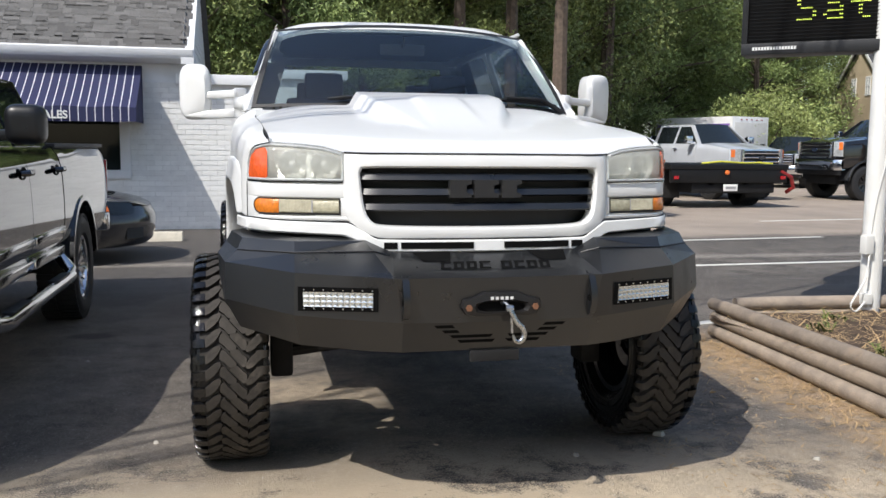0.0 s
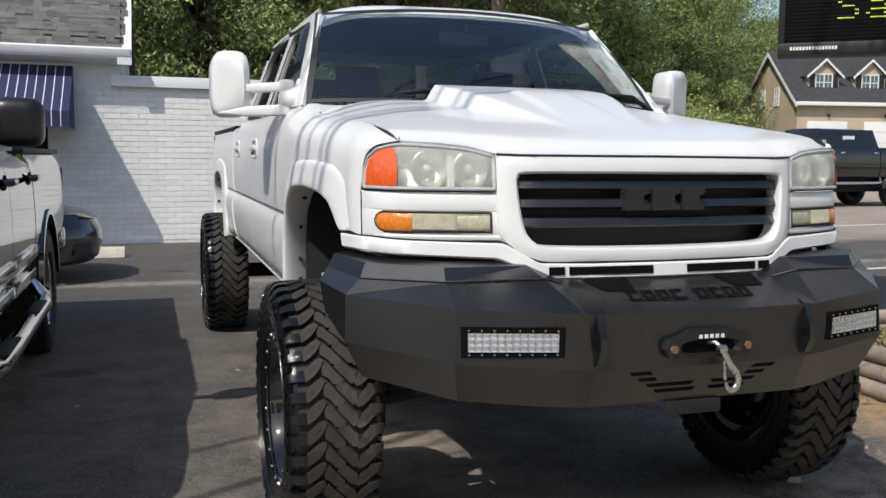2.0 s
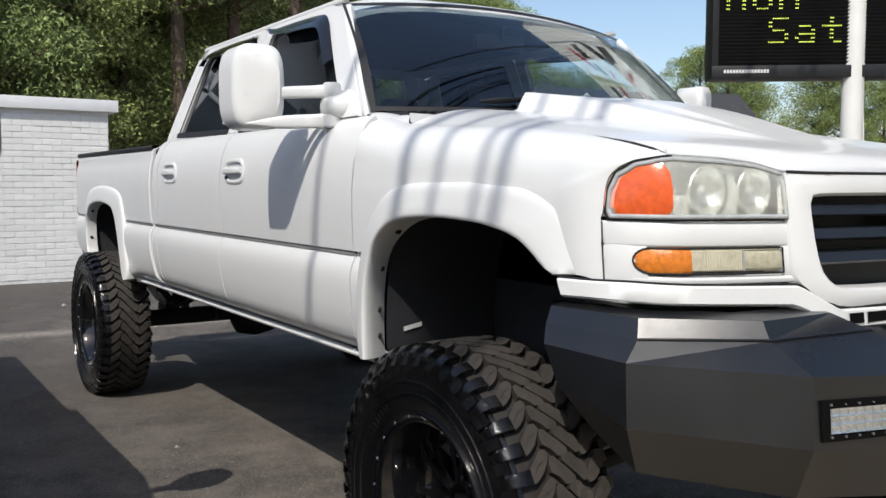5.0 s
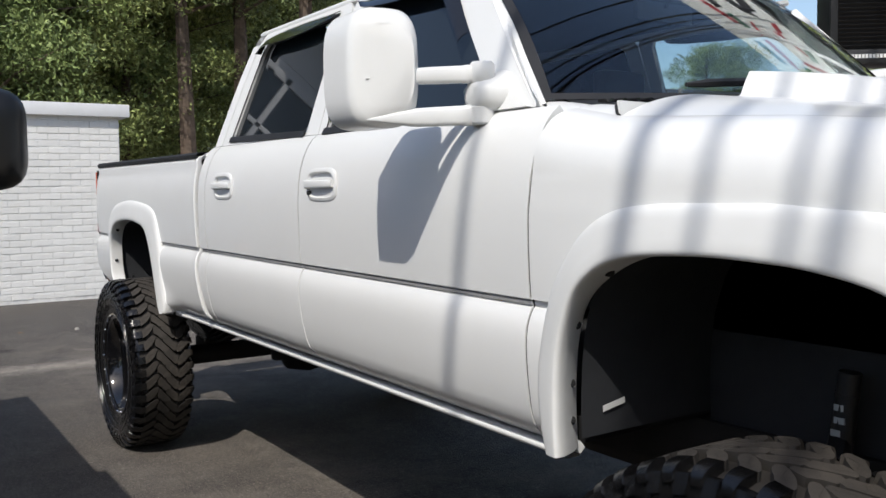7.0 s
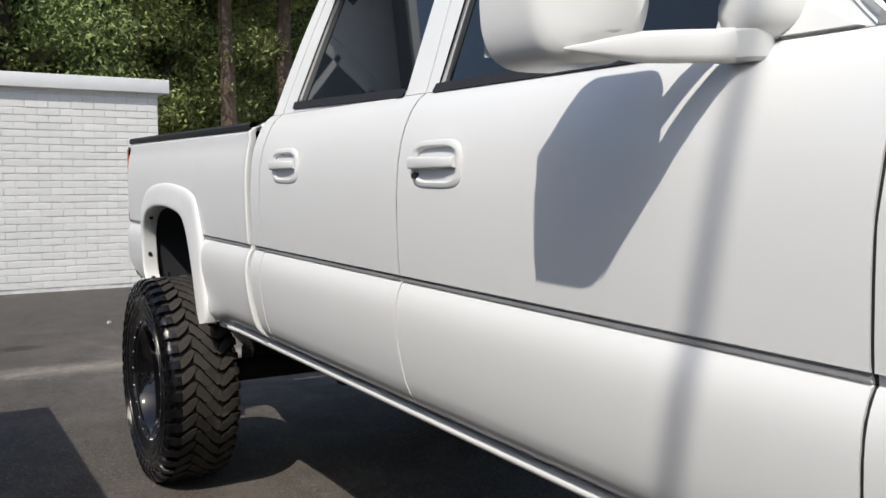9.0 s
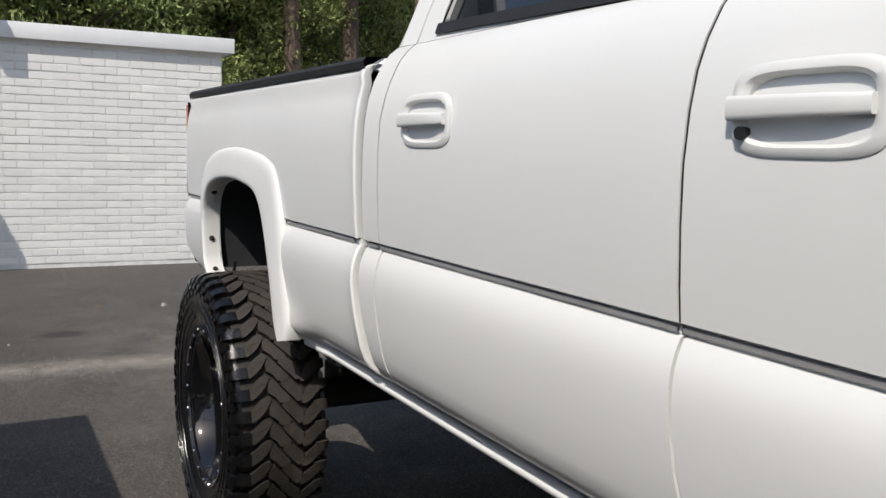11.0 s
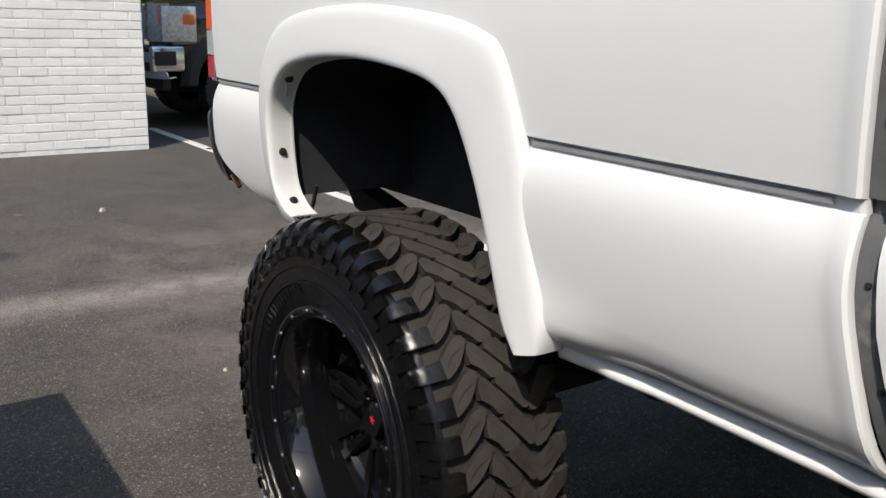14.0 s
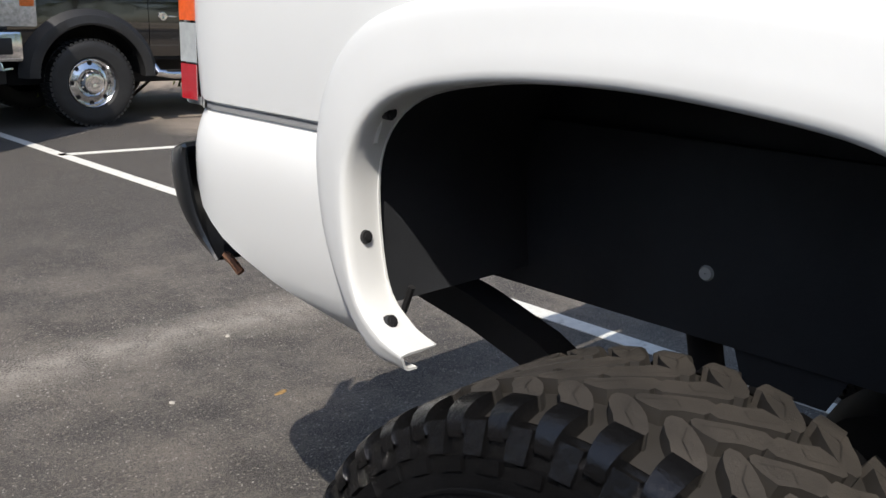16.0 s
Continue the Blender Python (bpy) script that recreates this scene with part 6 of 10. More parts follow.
# rear step bumper ends: curled plastic caps, dark inside
for s in (-1, 1):
    outer = [(5.83, 1.028), (5.893, 1.012), (5.896, 0.955), (5.872, 0.896), (5.82, 0.852), (5.765, 0.828), (5.705, 0.818)]
    inner = [(5.80, 1.022), (5.802, 1.00), (5.795, 0.965), (5.775, 0.91), (5.745, 0.87), (5.715, 0.842), (5.695, 0.824)]
    o, i = spline(outer, 24), spline(inner, 24)
    bm = bmesh.new()
    grid(bm, [[Vector((s * x, lerp(a.x, b.x, t), lerp(a.y, b.y, t))) for a, b in zip(o, i)] for x, t in ((0.80, -0.08), (0.868, 0.0), (0.895, 0.18), (0.908, 0.5), (0.912, 0.85), (0.908, 1.0))])
    face_out(bm, (s, 0.3, 0))
    part("rear_bumper_end", bm, BUMPER_COAT, truck, "dark grey rear bumper end cap", solid=0.008)
    bm = bmesh.new()
    grid(bm, [[Vector((s * 0.85, lerp(a.x, 5.62, t), a.y)) for a in i] for t in (0.0, 0.5, 1.0)])
    part("bumper_filler", bm, LINER, truck, solid=0.004)
bm = bmesh.new()
box(bm, -0.82, 0.82, 5.80, 5.93, 0.82, 0.99, 0.03)
part("rear_bumper", bm, BUMPER_COAT, truck)
bm = bmesh.new()
pipe(bm, [(-0.90, 5.68, 0.835), (-0.905, 5.65, 0.83), (-0.90, 5.63, 0.812)], 0.008, 6)
part("bumper_stay", bm, RUST, truck, "rusty bumper stay end")

# ---- ground: one sheet of worn asphalt, older pale paving beyond ----
def asphalt_material():
    mat = bpy.data.materials.new("worn_asphalt")
    mat.use_nodes = True
    t = mat.node_tree
    b = t.nodes["Principled BSDF"]
    co = t.nodes.new("ShaderNodeTexCoord").outputs["Object"]
    sep = t.nodes.new("ShaderNodeSeparateXYZ")
    t.links.new(co, sep.inputs[0])

    def tex(scale, detail=5.0, rough=0.6):
        n = t.nodes.new("ShaderNodeTexNoise")
        n.inputs["Scale"].default_value, n.inputs["Detail"].default_value, n.inputs["Roughness"].default_value = scale, detail, rough
        t.links.new(co, n.inputs["Vector"])
        return n.outputs["Fac"]

    def rng(src, a, c, lo=0.0, hi=1.0):
        r = t.nodes.new("ShaderNodeMapRange")
        for k, v in (("From Min", a), ("From Max", c), ("To Min", lo), ("To Max", hi)):
            r.inputs[k].default_value = v
        t.links.new(src, r.inputs["Value"])
        return r.outputs["Result"]

    def calc(op, a, c):
        m = t.nodes.new("ShaderNodeMath")
        m.operation = op
        for sock, v in zip(m.inputs, (a, c)):
            if isinstance(v, (int, float)):
                sock.default_value = v
            else:
                t.links.new(v, sock)
        return m.outputs[0]

    def mix(a, c, f):
        m = t.nodes.new("ShaderNodeMix")
        m.data_type = "RGBA"
        for sock, v in ((m.inputs["A"], a), (m.inputs["B"], c)):
            if isinstance(v, tuple):
                sock.default_value = (*v, 1)
            else:
                t.links.new(v, sock)
        t.links.new(f, m.inputs["Factor"])
        return m.outputs["Result"]

    x, y = sep.outputs["X"], sep.outputs["Y"]
    wob = calc("MULTIPLY", calc("SUBTRACT", tex(0.8, 6), 0.5), 1.6)
    fine = tex(120, 4, 0.7)
    grit = tex(420, 2, 0.5)
    chips = tex(55, 3, 0.6)
    col = mix((0.088, 0.076, 0.067), (0.060, 0.053, 0.048), rng(tex(0.7, 5), 0.35, 0.65))
    col = mix(col, (0.150, 0.134, 0.118), rng(tex(3.2, 8, 0.7), 0.50, 0.70))
    col = mix(col, (0.040, 0.037, 0.0355), rng(calc("ADD", y, wob), 4.6, 6.2, 0.0, 0.70))
    # paler blotches in front of and along the bays, fewer by the wall
    paler = calc("MAXIMUM", rng(calc("ADD", y, wob), 5.2, 2.6, 0.0, 0.85), calc("MULTIPLY", rng(calc("ADD", x, calc("MULTIPLY", wob, 0.5)), -1.6, -0.6), calc("MULTIPLY", rng(calc("ADD", y, wob), 9.6, 8.0, 0.0, 0.62), rng(calc("ADD", y, calc("MULTIPLY", wob, 0.4)), 5.0, 5.8))))
    col = mix(col, (0.290, 0.252, 0.212), calc("MULTIPLY", paler, rng(tex(1.9, 9, 0.74), 0.42, 0.62, 0.0, 0.85)))
    col = mix(col, (0.23, 0.205, 0.175), rng(fine, 0.53, 0.64))
    col = mix(col, (0.024, 0.023, 0.023), rng(fine, 0.44, 0.34))
    col = mix(col, (0.30, 0.27, 0.235), rng(grit, 0.55, 0.66))
    col = mix(col, (0.05, 0.046, 0.043), calc("MULTIPLY", rng(tex(22, 7, 0.75), 0.46, 0.36), 0.4))
    col = mix(col, (0.03, 0.029, 0.028), rng(grit, 0.40, 0.30))
    col = mix(col, (0.27, 0.235, 0.195), calc("MULTIPLY", rng(chips, 0.60, 0.68), 0.8))
    col = mix(col, (0.040, 0.036, 0.033), calc("MULTIPLY", rng(chips, 0.40, 0.32), 0.45))
    flecks = t.nodes.new("ShaderNodeTexVoronoi")
    flecks.inputs["Scale"].default_value = 70
    t.links.new(co, flecks.inputs["Vector"])
    col = mix(col, (0.40, 0.365, 0.32), calc("MULTIPLY", rng(flecks.outputs["Distance"], 0.26, 0.16), rng(tex(30, 3, 0.6), 0.48, 0.56)))
    # pale paving of the further lot
    far = calc("MULTIPLY", rng(calc("ADD", calc("SUBTRACT", y, calc("MULTIPLY", x, 0.06)), wob), 8.9, 9.6), rng(calc("ADD", x, wob), 2.6, 3.6))
    col = mix(col, mix((0.36, 0.30, 0.245), (0.28, 0.235, 0.195), rng(tex(0.5, 6), 0.4, 0.65)), far)
    # sand washed in front of the pickup and round the planter
    d1 = calc("ADD", calc("ADD", y, calc("MULTIPLY", x, 0.10)), calc("MULTIPLY", wob, 0.8))
    front = calc("MULTIPLY", rng(d1, 0.75, -0.05), rng(x, -3.4, -1.4))
    patch = calc("MULTIPLY", front, rng(calc("ADD", tex(1.7, 8, 0.72), calc("MULTIPLY", fine, 0.35)), 0.585, 0.665))
    col = mix(col, (0.62, 0.51, 0.37), calc("MULTIPLY", patch, 0.92))
    plan = calc("MULTIPLY", rng(calc("ADD", calc("ABSOLUTE", calc("SUBTRACT", x, 2.25), 0.0), calc("MULTIPLY", wob, 0.25)), 0.42, 0.12), rng(y, 3.2, 2.7))
    col = mix(col, (0.46, 0.33, 0.21), calc("MULTIPLY", plan, rng(tex(5, 6, 0.7), 0.35, 0.55)))
    near = calc("MULTIPLY", rng(calc("ADD", y, wob), 3.6, 2.2), rng(x, 0.9, 1.5))
    col = mix(col, (0.34, 0.28, 0.21), calc("MULTIPLY", near, rng(calc("ADD", tex(7, 8, 0.75), calc("MULTIPLY", fine, 0.3)), 0.66, 0.78)))
    # sunlight falling on the grit under the engine, painted in as paler colour
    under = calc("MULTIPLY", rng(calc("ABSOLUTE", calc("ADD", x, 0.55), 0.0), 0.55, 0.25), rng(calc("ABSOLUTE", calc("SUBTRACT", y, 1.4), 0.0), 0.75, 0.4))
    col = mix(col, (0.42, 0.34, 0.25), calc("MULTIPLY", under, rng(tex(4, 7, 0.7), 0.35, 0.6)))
    # dusty drag line across the bay
    line = rng(calc("ABSOLUTE", calc("ADD", calc("SUBTRACT", y, 7.33), calc("ADD", calc("MULTIPLY", x, 0.02), calc("MULTIPLY", wob, 0.16))), 0.0), 0.24, 0.02)
    col = mix(col, (0.36, 0.325, 0.28), calc("MULTIPLY", line, rng(calc("ADD", fine, calc("MULTIPLY", tex(9, 4), 0.4)), 0.58, 0.76)))
    # oil drips
    for ox, oy, r in ((-1.25, 8.35, 0.20), (0.2, 2.6, 0.3), (-2.0, 3.4, 0.2)):
        dd = calc("ADD", calc("MULTIPLY", calc("SUBTRACT", x, ox), calc("SUBTRACT", x, ox)), calc("MULTIPLY", calc("MULTIPLY", calc("SUBTRACT", y, oy), calc("SUBTRACT", y, oy)), 2.2))
        col = mix(col, (0.022, 0.021, 0.02), calc("MULTIPLY", rng(calc("ADD", dd, calc("MULTIPLY", calc("SUBTRACT", tex(6, 4), 0.5), 0.05)), r * r, r * r * 0.25), 0.6))
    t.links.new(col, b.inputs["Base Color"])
    t.links.new(rng(tex(2.4, 6), 0.3, 0.7, 0.72, 0.95), b.inputs["Roughness"])
    b.inputs["Specular IOR Level"].default_value = 0.35
    bp = t.nodes.new("ShaderNodeBump")
    bp.inputs["Strength"].default_value, bp.inputs["Distance"].default_value = 1.0, 0.010
    t.links.new(calc("ADD", calc("ADD", fine, calc("MULTIPLY", chips, 0.6)), calc("MULTIPLY", grit, 0.5)), bp.inputs["Height"])
    t.links.new(bp.outputs["Normal"], b.inputs["Normal"])
    return mat


bm = bmesh.new()
xs = [-400, -60, -20, -10, -5, 0, 5, 10, 20, 60, 400]
ys = [-200, -40, -10, -5, 0, 5, 10, 15, 20, 40, 90, 600]
grid(bm, [[Vector((x, y, 0)) for x in xs] for y in ys])
face_out(bm, (0, 0, 1))
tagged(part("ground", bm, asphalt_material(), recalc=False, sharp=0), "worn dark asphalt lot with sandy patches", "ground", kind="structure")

LINE = material("white_road_paint", (0.66, 0.65, 0.60), 0.8, noise_scale=30, noise_amount=0.15, stain=(0.10, 0.095, 0.09), stain_scale=12, stain_cover=0.42)


def painted_line(a, b, w):
    a, b = Vector(a), Vector(b)
    n = (b - a).orthogonal().normalized() * w / 2
    bm = bmesh.new()
    lo = [(p.x, p.y, z) for z in (0.0, 0.004) for p in (a - n, a + n, b + n, b - n)]
    v = [bm.verts.new(p) for p in lo]
    bm.faces.new(v[4:])
    for i in range(4):
        bm.faces.new((v[i], v[(i + 1) % 4], v[4 + (i + 1) % 4], v[4 + i]))
    tagged(part("parking_line", bm, LINE, sharp=0), "faded white parking line on the asphalt", "parking line", "parking lines", "structure")


for a, b in (((1.24, 4.9), (1.27, 13.6)), ((1.24, 11.72), (5.0, 11.35)), ((4.1, 6.36), (9.5, 6.52)), ((5.5, 9.13), (8.2, 9.36)), ((2.2, 2.98), (3.4, 3.26)), ((9.0, 12.4), (14.5, 12.9))):
    painted_line(a, b, 0.10)

# chips, pebbles and leaves on the asphalt
PEBBLE = material("pale_pebble", (0.45, 0.42, 0.37), 0.85, noise_scale=30, noise_amount=0.3)
DRY_LEAF = material("dry_leaf", (0.36, 0.22, 0.08), 0.8, noise_scale=40, noise_amount=0.4)
rng = random.Random(11)


def chip(name, x, y, w, l, h, mat, label, group):
    bm = bmesh.new()
    n = 7
    rim = [(math.cos(k * math.tau / n) * w * rng.uniform(0.7, 1.2), math.sin(k * math.tau / n) * l * rng.uniform(0.7, 1.2)) for k in range(n)]
    prism(bm, rim, 0.0, h, Matrix.Translation((x, y, 0)) @ Matrix.Rotation(rng.uniform(0, 3), 4, "Z"), min(w, l) * 0.35)
    tagged(part(name, bm, mat, sharp=0), label, name.replace("_", " "), group)


for x, y, r in ((-1.313, 0.884, 0.016), (0.032, 7.198, 0.013), (-0.442, 6.785, 0.010), (-0.40, 9.27, 0.03), (-1.0, 3.2, 0.012), (1.05, 0.55, 0.03), (0.55, 0.35, 0.02), (-1.9, 2.6, 0.012), (-0.75, 6.2, 0.012), (2.1, 1.4, 0.02), (1.6, 0.1, 0.018), (-1.6, 8.1, 0.012)):
    chip("pebble", x, y, r, r * 0.8, r * 0.7, PEBBLE, "small pale stone chip on the asphalt", "pebbles")
for x, y in ((-0.12, 6.62), (1.3, 1.9), (1.7, 1.2), (2.0, 0.9), (-0.9, 9.4), (1.95, 2.2), (1.2, -0.3), (2.9, 4.3)):
    chip("fallen_leaf", x, y, 0.028, 0.011, 0.004, DRY_LEAF, "dry brown leaf scrap on the asphalt", "fallen leaves")
# loose grit that nobody could count
bm = bmesh.new()
for k in range(2600):
    x, y = rng.uniform(-2.2, 2.6), rng.uniform(-1.2, 3.2)
    if rng.random() < 0.35:
        x, y = rng.uniform(-2.2, 1.6), rng.gauss(7.35, 0.18)
    r = rng.uniform(0.002, 0.0055)
    a = rng.uniform(0, 6.28)
    v = [bm.verts.new((x + r * math.cos(a + i * 2.1), y + r * math.sin(a + i * 2.1), 0.0005)) for i in range(3)] + [bm.verts.new((x, y, r * 0.9))]
    for i in range(3):
        bm.faces.new((v[i], v[(i + 1) % 3], v[3]))
tagged(part("loose_grit", bm, PEBBLE, sharp=0), "loose pale grit scattered on the asphalt", "grit", kind="stuff")
# pine straw near the planter
STRAW = material("pine_straw", (0.42, 0.29, 0.15), 0.85, island_vary=0.35)
bm = bmesh.new()


def straw(bm, x, y, z, l, w=0.0022):
    a, tilt = rng.uniform(0, math.tau), rng.uniform(-0.1, 0.35)
    d = Vector((math.cos(a), math.sin(a), 0)) * l
    n = Vector((-math.sin(a), math.cos(a), 0)) * w
    p = Vector((x, y, z))
    q = p + d * 0.5 + Vector((0, 0, l * tilt * 0.6 + 0.002))
    e = p + d + Vector((0, 0, 0.002))
    v = [bm.verts.new(c) for c in (p - n, p + n, q + n, q - n, e + n * 0.4, e - n * 0.4)]
    bm.faces.new(v[:4])
    bm.faces.new((v[3], v[2], v[4], v[5]))


for k in range(1500):
    straw(bm, 2.38 - abs(rng.gauss(0, 0.22)), rng.uniform(-0.4, 2.9), 0.002, rng.uniform(0.03, 0.12))
for k in range(500):
    straw(bm, rng.uniform(0.9, 2.2), rng.uniform(-0.8, 2.0), 0.002, rng.uniform(0.02, 0.08))
tagged(part("pine_straw", bm, STRAW, sharp=0), "loose dry pine straw along the timbers", "pine straw", kind="stuff")

# ---- planter of stacked timbers with sign pole ----
TIMBER = material("weathered_timber", (0.30, 0.245, 0.19), 0.85, noise_scale=9, color2=(0.20, 0.165, 0.135), stain=(0.36, 0.25, 0.16), stain_scale=3, stain_cover=0.4, bump=0.004, bump_scale=40, random_vary=0.15)


def timber(a, b, r=0.052):
    a, b = Vector(a), Vector(b)
    d = (b - a).normalized()
    q = d.to_track_quat("Z", "Y").to_matrix()
    n, m = 14, 9
    rows = []
    ph = rng.uniform(0, 6)
    for k in range(m):
        t = k / (m - 1)
        rr = r * (0.90 if k in (0, m - 1) else 1.0)
        c = a.lerp(b, t) + Vector((0.006 * math.sin(3 * t + ph), 0.006 * math.cos(4 * t + ph), 0))
        rows.append([c + q @ Vector((rr * math.cos(i * math.tau / n) * (1 + 0.03 * math.sin(3 * i + ph)), rr * math.sin(i * math.tau / n) * 0.97, 0)) for i in range(n)])
    bm = bmesh.new()
    vs = grid(bm, rows, closed_u=True)
    bm.faces.new(vs[0][::-1])
    bm.faces.new(vs[-1])
    tagged(part("landscape_timber", bm, TIMBER, sharp=45), "weathered round landscape timber stacked round the planter", "timber", "planter timbers")


for k in range(3):
    z = 0.050 + k * 0.096
    timber((2.48 + 0.01 * k, 2.60 + 0.03 * (k == 2), z), (2.30 + 0.03 * k, -0.2 - 0.4 * (k % 2), z))
    timber((2.30 + 0.03 * k, -0.25 - 0.4 * (k % 2), z), (2.15 + 0.03 * k, -2.9, z))
    timber((2.62 + 0.02 * k, 2.60 + 0.012 * (k % 2), z), (5.6, 2.36, z))
bm = bmesh.new()
nx_, ny_ = 26, 30
grid(bm, [[Vector((lerp(2.42, 5.6, i / nx_), lerp(-2.8, 2.55, j / ny_), 0.17 + 0.05 * noise.noise(Vector((i * 0.5, j * 0.5, 0))) - (0.165 if i in (nx_,) else 0))) for i in range(nx_ + 1)] for j in range(ny_ + 1)])
SOIL = material("planter_soil", (0.10, 0.066, 0.042), 0.95, noise_scale=6, noise_amount=0.5, bump=0.012, bump_scale=30)
tagged(part("planter_soil", bm, SOIL, recalc=True), "dark bare soil bed inside the timbers", "soil", kind="structure")
bm = bmesh.new()
for k in range(2600):
    straw(bm, rng.uniform(2.45, 4.6), rng.uniform(-0.6, 2.5), 0.19, rng.uniform(0.05, 0.22), 0.003)
tagged(part("straw_mulch", bm, STRAW, sharp=0), "pale straw mulch lying on the soil", "straw", kind="stuff")
WEED = material("weed_green", (0.13, 0.16, 0.035), 0.6, island_vary=0.3)
for cx, cy in ((2.9, 1.9), (3.2, 2.2), (3.35, 1.5), (2.8, 1.2), (3.8, 2.0), (3.0, 0.6)):
    bm = bmesh.new()
    for k in range(40):
        a, l = rng.uniform(0, 6.28), rng.uniform(0.05, 0.15)
        p = Vector((cx + rng.gauss(0, 0.04), cy + rng.gauss(0, 0.04), 0.16))
        d = Vector((math.cos(a) * l * 0.7, math.sin(a) * l * 0.7, l * 0.8))
        n = Vector((-math.sin(a), math.cos(a), 0)) * 0.006
        v = [bm.verts.new(c) for c in (p - n * 0.4, p + n * 0.4, p + d * 0.6 + n, p + d * 0.6 - n, p + d - Vector((0, 0, l * 0.25)))]
        bm.faces.new(v[:4])
        bm.faces.new((v[3], v[2], v[4]))
    tagged(part("weed_tuft", bm, WEED, sharp=0), "small yellow-green weed tuft in the soil", "weed", "weeds")

# ---- electronic sign on its pole ----
sign_a, sign_w = Vector((2.905, 3.10, 0)), Vector((0.775, -0.632, 0)).normalized()
sign_n = Vector((sign_w.y, -sign_w.x, 0))
SIGN_M = Matrix(((sign_w.x, 0, sign_n.x, sign_a.x), (sign_w.y, 0, sign_n.y, sign_a.y), (0, 1, 0, 2.115), (0, 0, 0, 1)))
sign = empty("message_sign", 3.70, 2.45, 0, "black electronic message sign on a white steel pole", "sign")
SIGN_BLACK = material("sign_black", (0.010, 0.011, 0.013), 0.45, noise_scale=5, noise_amount=0.3, stain=(0.03, 0.03, 0.032), stain_scale=2, stain_cover=0.35)
bm = bmesh.new()
box(bm, 0, 2.15, 0, 1.30, -0.26, -0.012, 0.01, SIGN_M)
part("cabinet", bm, SIGN_BLACK, sign)
# printed white board above the message board
BOARD = material("printed_board_white", (0.76, 0.77, 0.73), 0.5, noise_scale=3, noise_amount=0.06)
bm = bmesh.new()
box(bm, -0.15, 2.45, 1.36, 3.10, -0.26, 0.0, 0.01, SIGN_M)
board = part("printed_board", bm, BOARD, sign, "white printed board with red, black and green shapes")
for mat_c, shapes in (((0.42, 0.02, 0.03), ((0.55, 1.50, 0.80, 1.62, 0.5), (0.85, 1.75, 1.30, 1.84, -0.4), (0.70, 2.05, 1.05, 2.14, 0.6), (1.5, 1.55, 1.60, 2.0, 0.2), (1.75, 1.6, 2.2, 1.7, -0.3), (1.2, 2.3, 1.9, 2.42, 0.25), (0.3, 2.5, 0.9, 2.62, -0.2))),
                      ((0.012, 0.012, 0.012), ((0.02, 1.45, 0.40, 1.66, 0.5), (0.10, 1.85, 0.55, 2.05, -0.45), (0.15, 2.2, 0.5, 2.36, 0.3), (1.95, 1.85, 2.3, 1.98, 0.1), (1.35, 2.6, 1.9, 2.75, 0.0))),
                      ((0.02, 0.12, 0.06), ((1.05, 1.48, 1.35, 1.62, 0.3), (1.70, 2.05, 2.25, 2.18, 0.2), (0.62, 2.3, 1.0, 2.42, 0.1)))):
    ink = material("board_ink", mat_c, 0.5, noise_scale=10, noise_amount=0.2)
    for x0, z0, x1, z1, a in shapes:
        bm = bmesh.new()
        q = [(x0, z0), (x1, z0 + a * 0.3), (x1 + a * 0.1, z1 + a * 0.3), (x0 + a * 0.1, z1)]
        bm.faces.new([bm.verts.new(SIGN_M @ Vector((x, z, 0.003))) for x, z in q])
        part("board_shape", bm, ink, board, sharp=0)
for x0, x1, z0, z1 in ((0, 2.15, 0, 0.085), (0, 2.15, 1.235, 1.30), (0, 0.045, 0.085, 1.235), (2.105, 2.15, 0.085, 1.235)):
    bm = bmesh.new()
    box(bm, x0, x1, z0, z1, -0.012, 0.016, 0.004, SIGN_M)
    part("sign_frame", bm, SIGN_BLACK, sign)
for k in range(44):
    bm = bmesh.new()
    z = 0.095 + k * 0.026
    v = [bm.verts.new(SIGN_M @ Vector(p)) for p in ((0.045, z, -0.011), (2.105, z, -0.011), (2.105, z + 0.020, 0.006), (0.045, z + 0.020, 0.006), (2.105, z + 0.022, -0.011), (0.045, z + 0.022, -0.011))]
    bm.faces.new((v[0], v[1], v[2], v[3]))
    bm.faces.new((v[3], v[2], v[4], v[5]))
    part("louvre", bm, SIGN_BLACK, sign, sharp=0)
LED = glow("green_led", (0.62, 0.72, 0.10), 0.6)
# dot-matrix letters
FONT = {"M": ["10001", "11011", "10101", "10101", "10001", "10001", "10001"], "o": ["00000", "00000", "01110", "10001", "10001", "10001", "01110"], "n": ["00000", "00000", "11110", "10001", "10001", "10001", "10001"],
        "S": ["01111", "10000", "10000", "01110", "00001", "00001", "11110"], "a": ["00000", "00000", "01110", "00001", "01111", "10001", "01111"], "t": ["00100", "00100", "11111", "00100", "00100", "00100", "00011"]}


def led_word(text, x, z, step):
    bm = bmesh.new()
    for ch in text:
        for r, row in enumerate(FONT[ch]):
            for c, bit in enumerate(row):
                if bit == "1":
                    for ddx in (0, 0.5):
                        p = (x + (c + ddx) * step, z - r * step)
                        box(bm, p[0] - step * 0.15, p[0] + step * 0.15, p[1] - step * 0.15, p[1] + step * 0.15, 0.004, 0.010, m=SIGN_M)
        x += step * 6.6
    ob = part("led_word", bm, LED, sign, "lit yellow-green dot-matrix word", sharp=0)
    tagged(ob, kind="stuff")


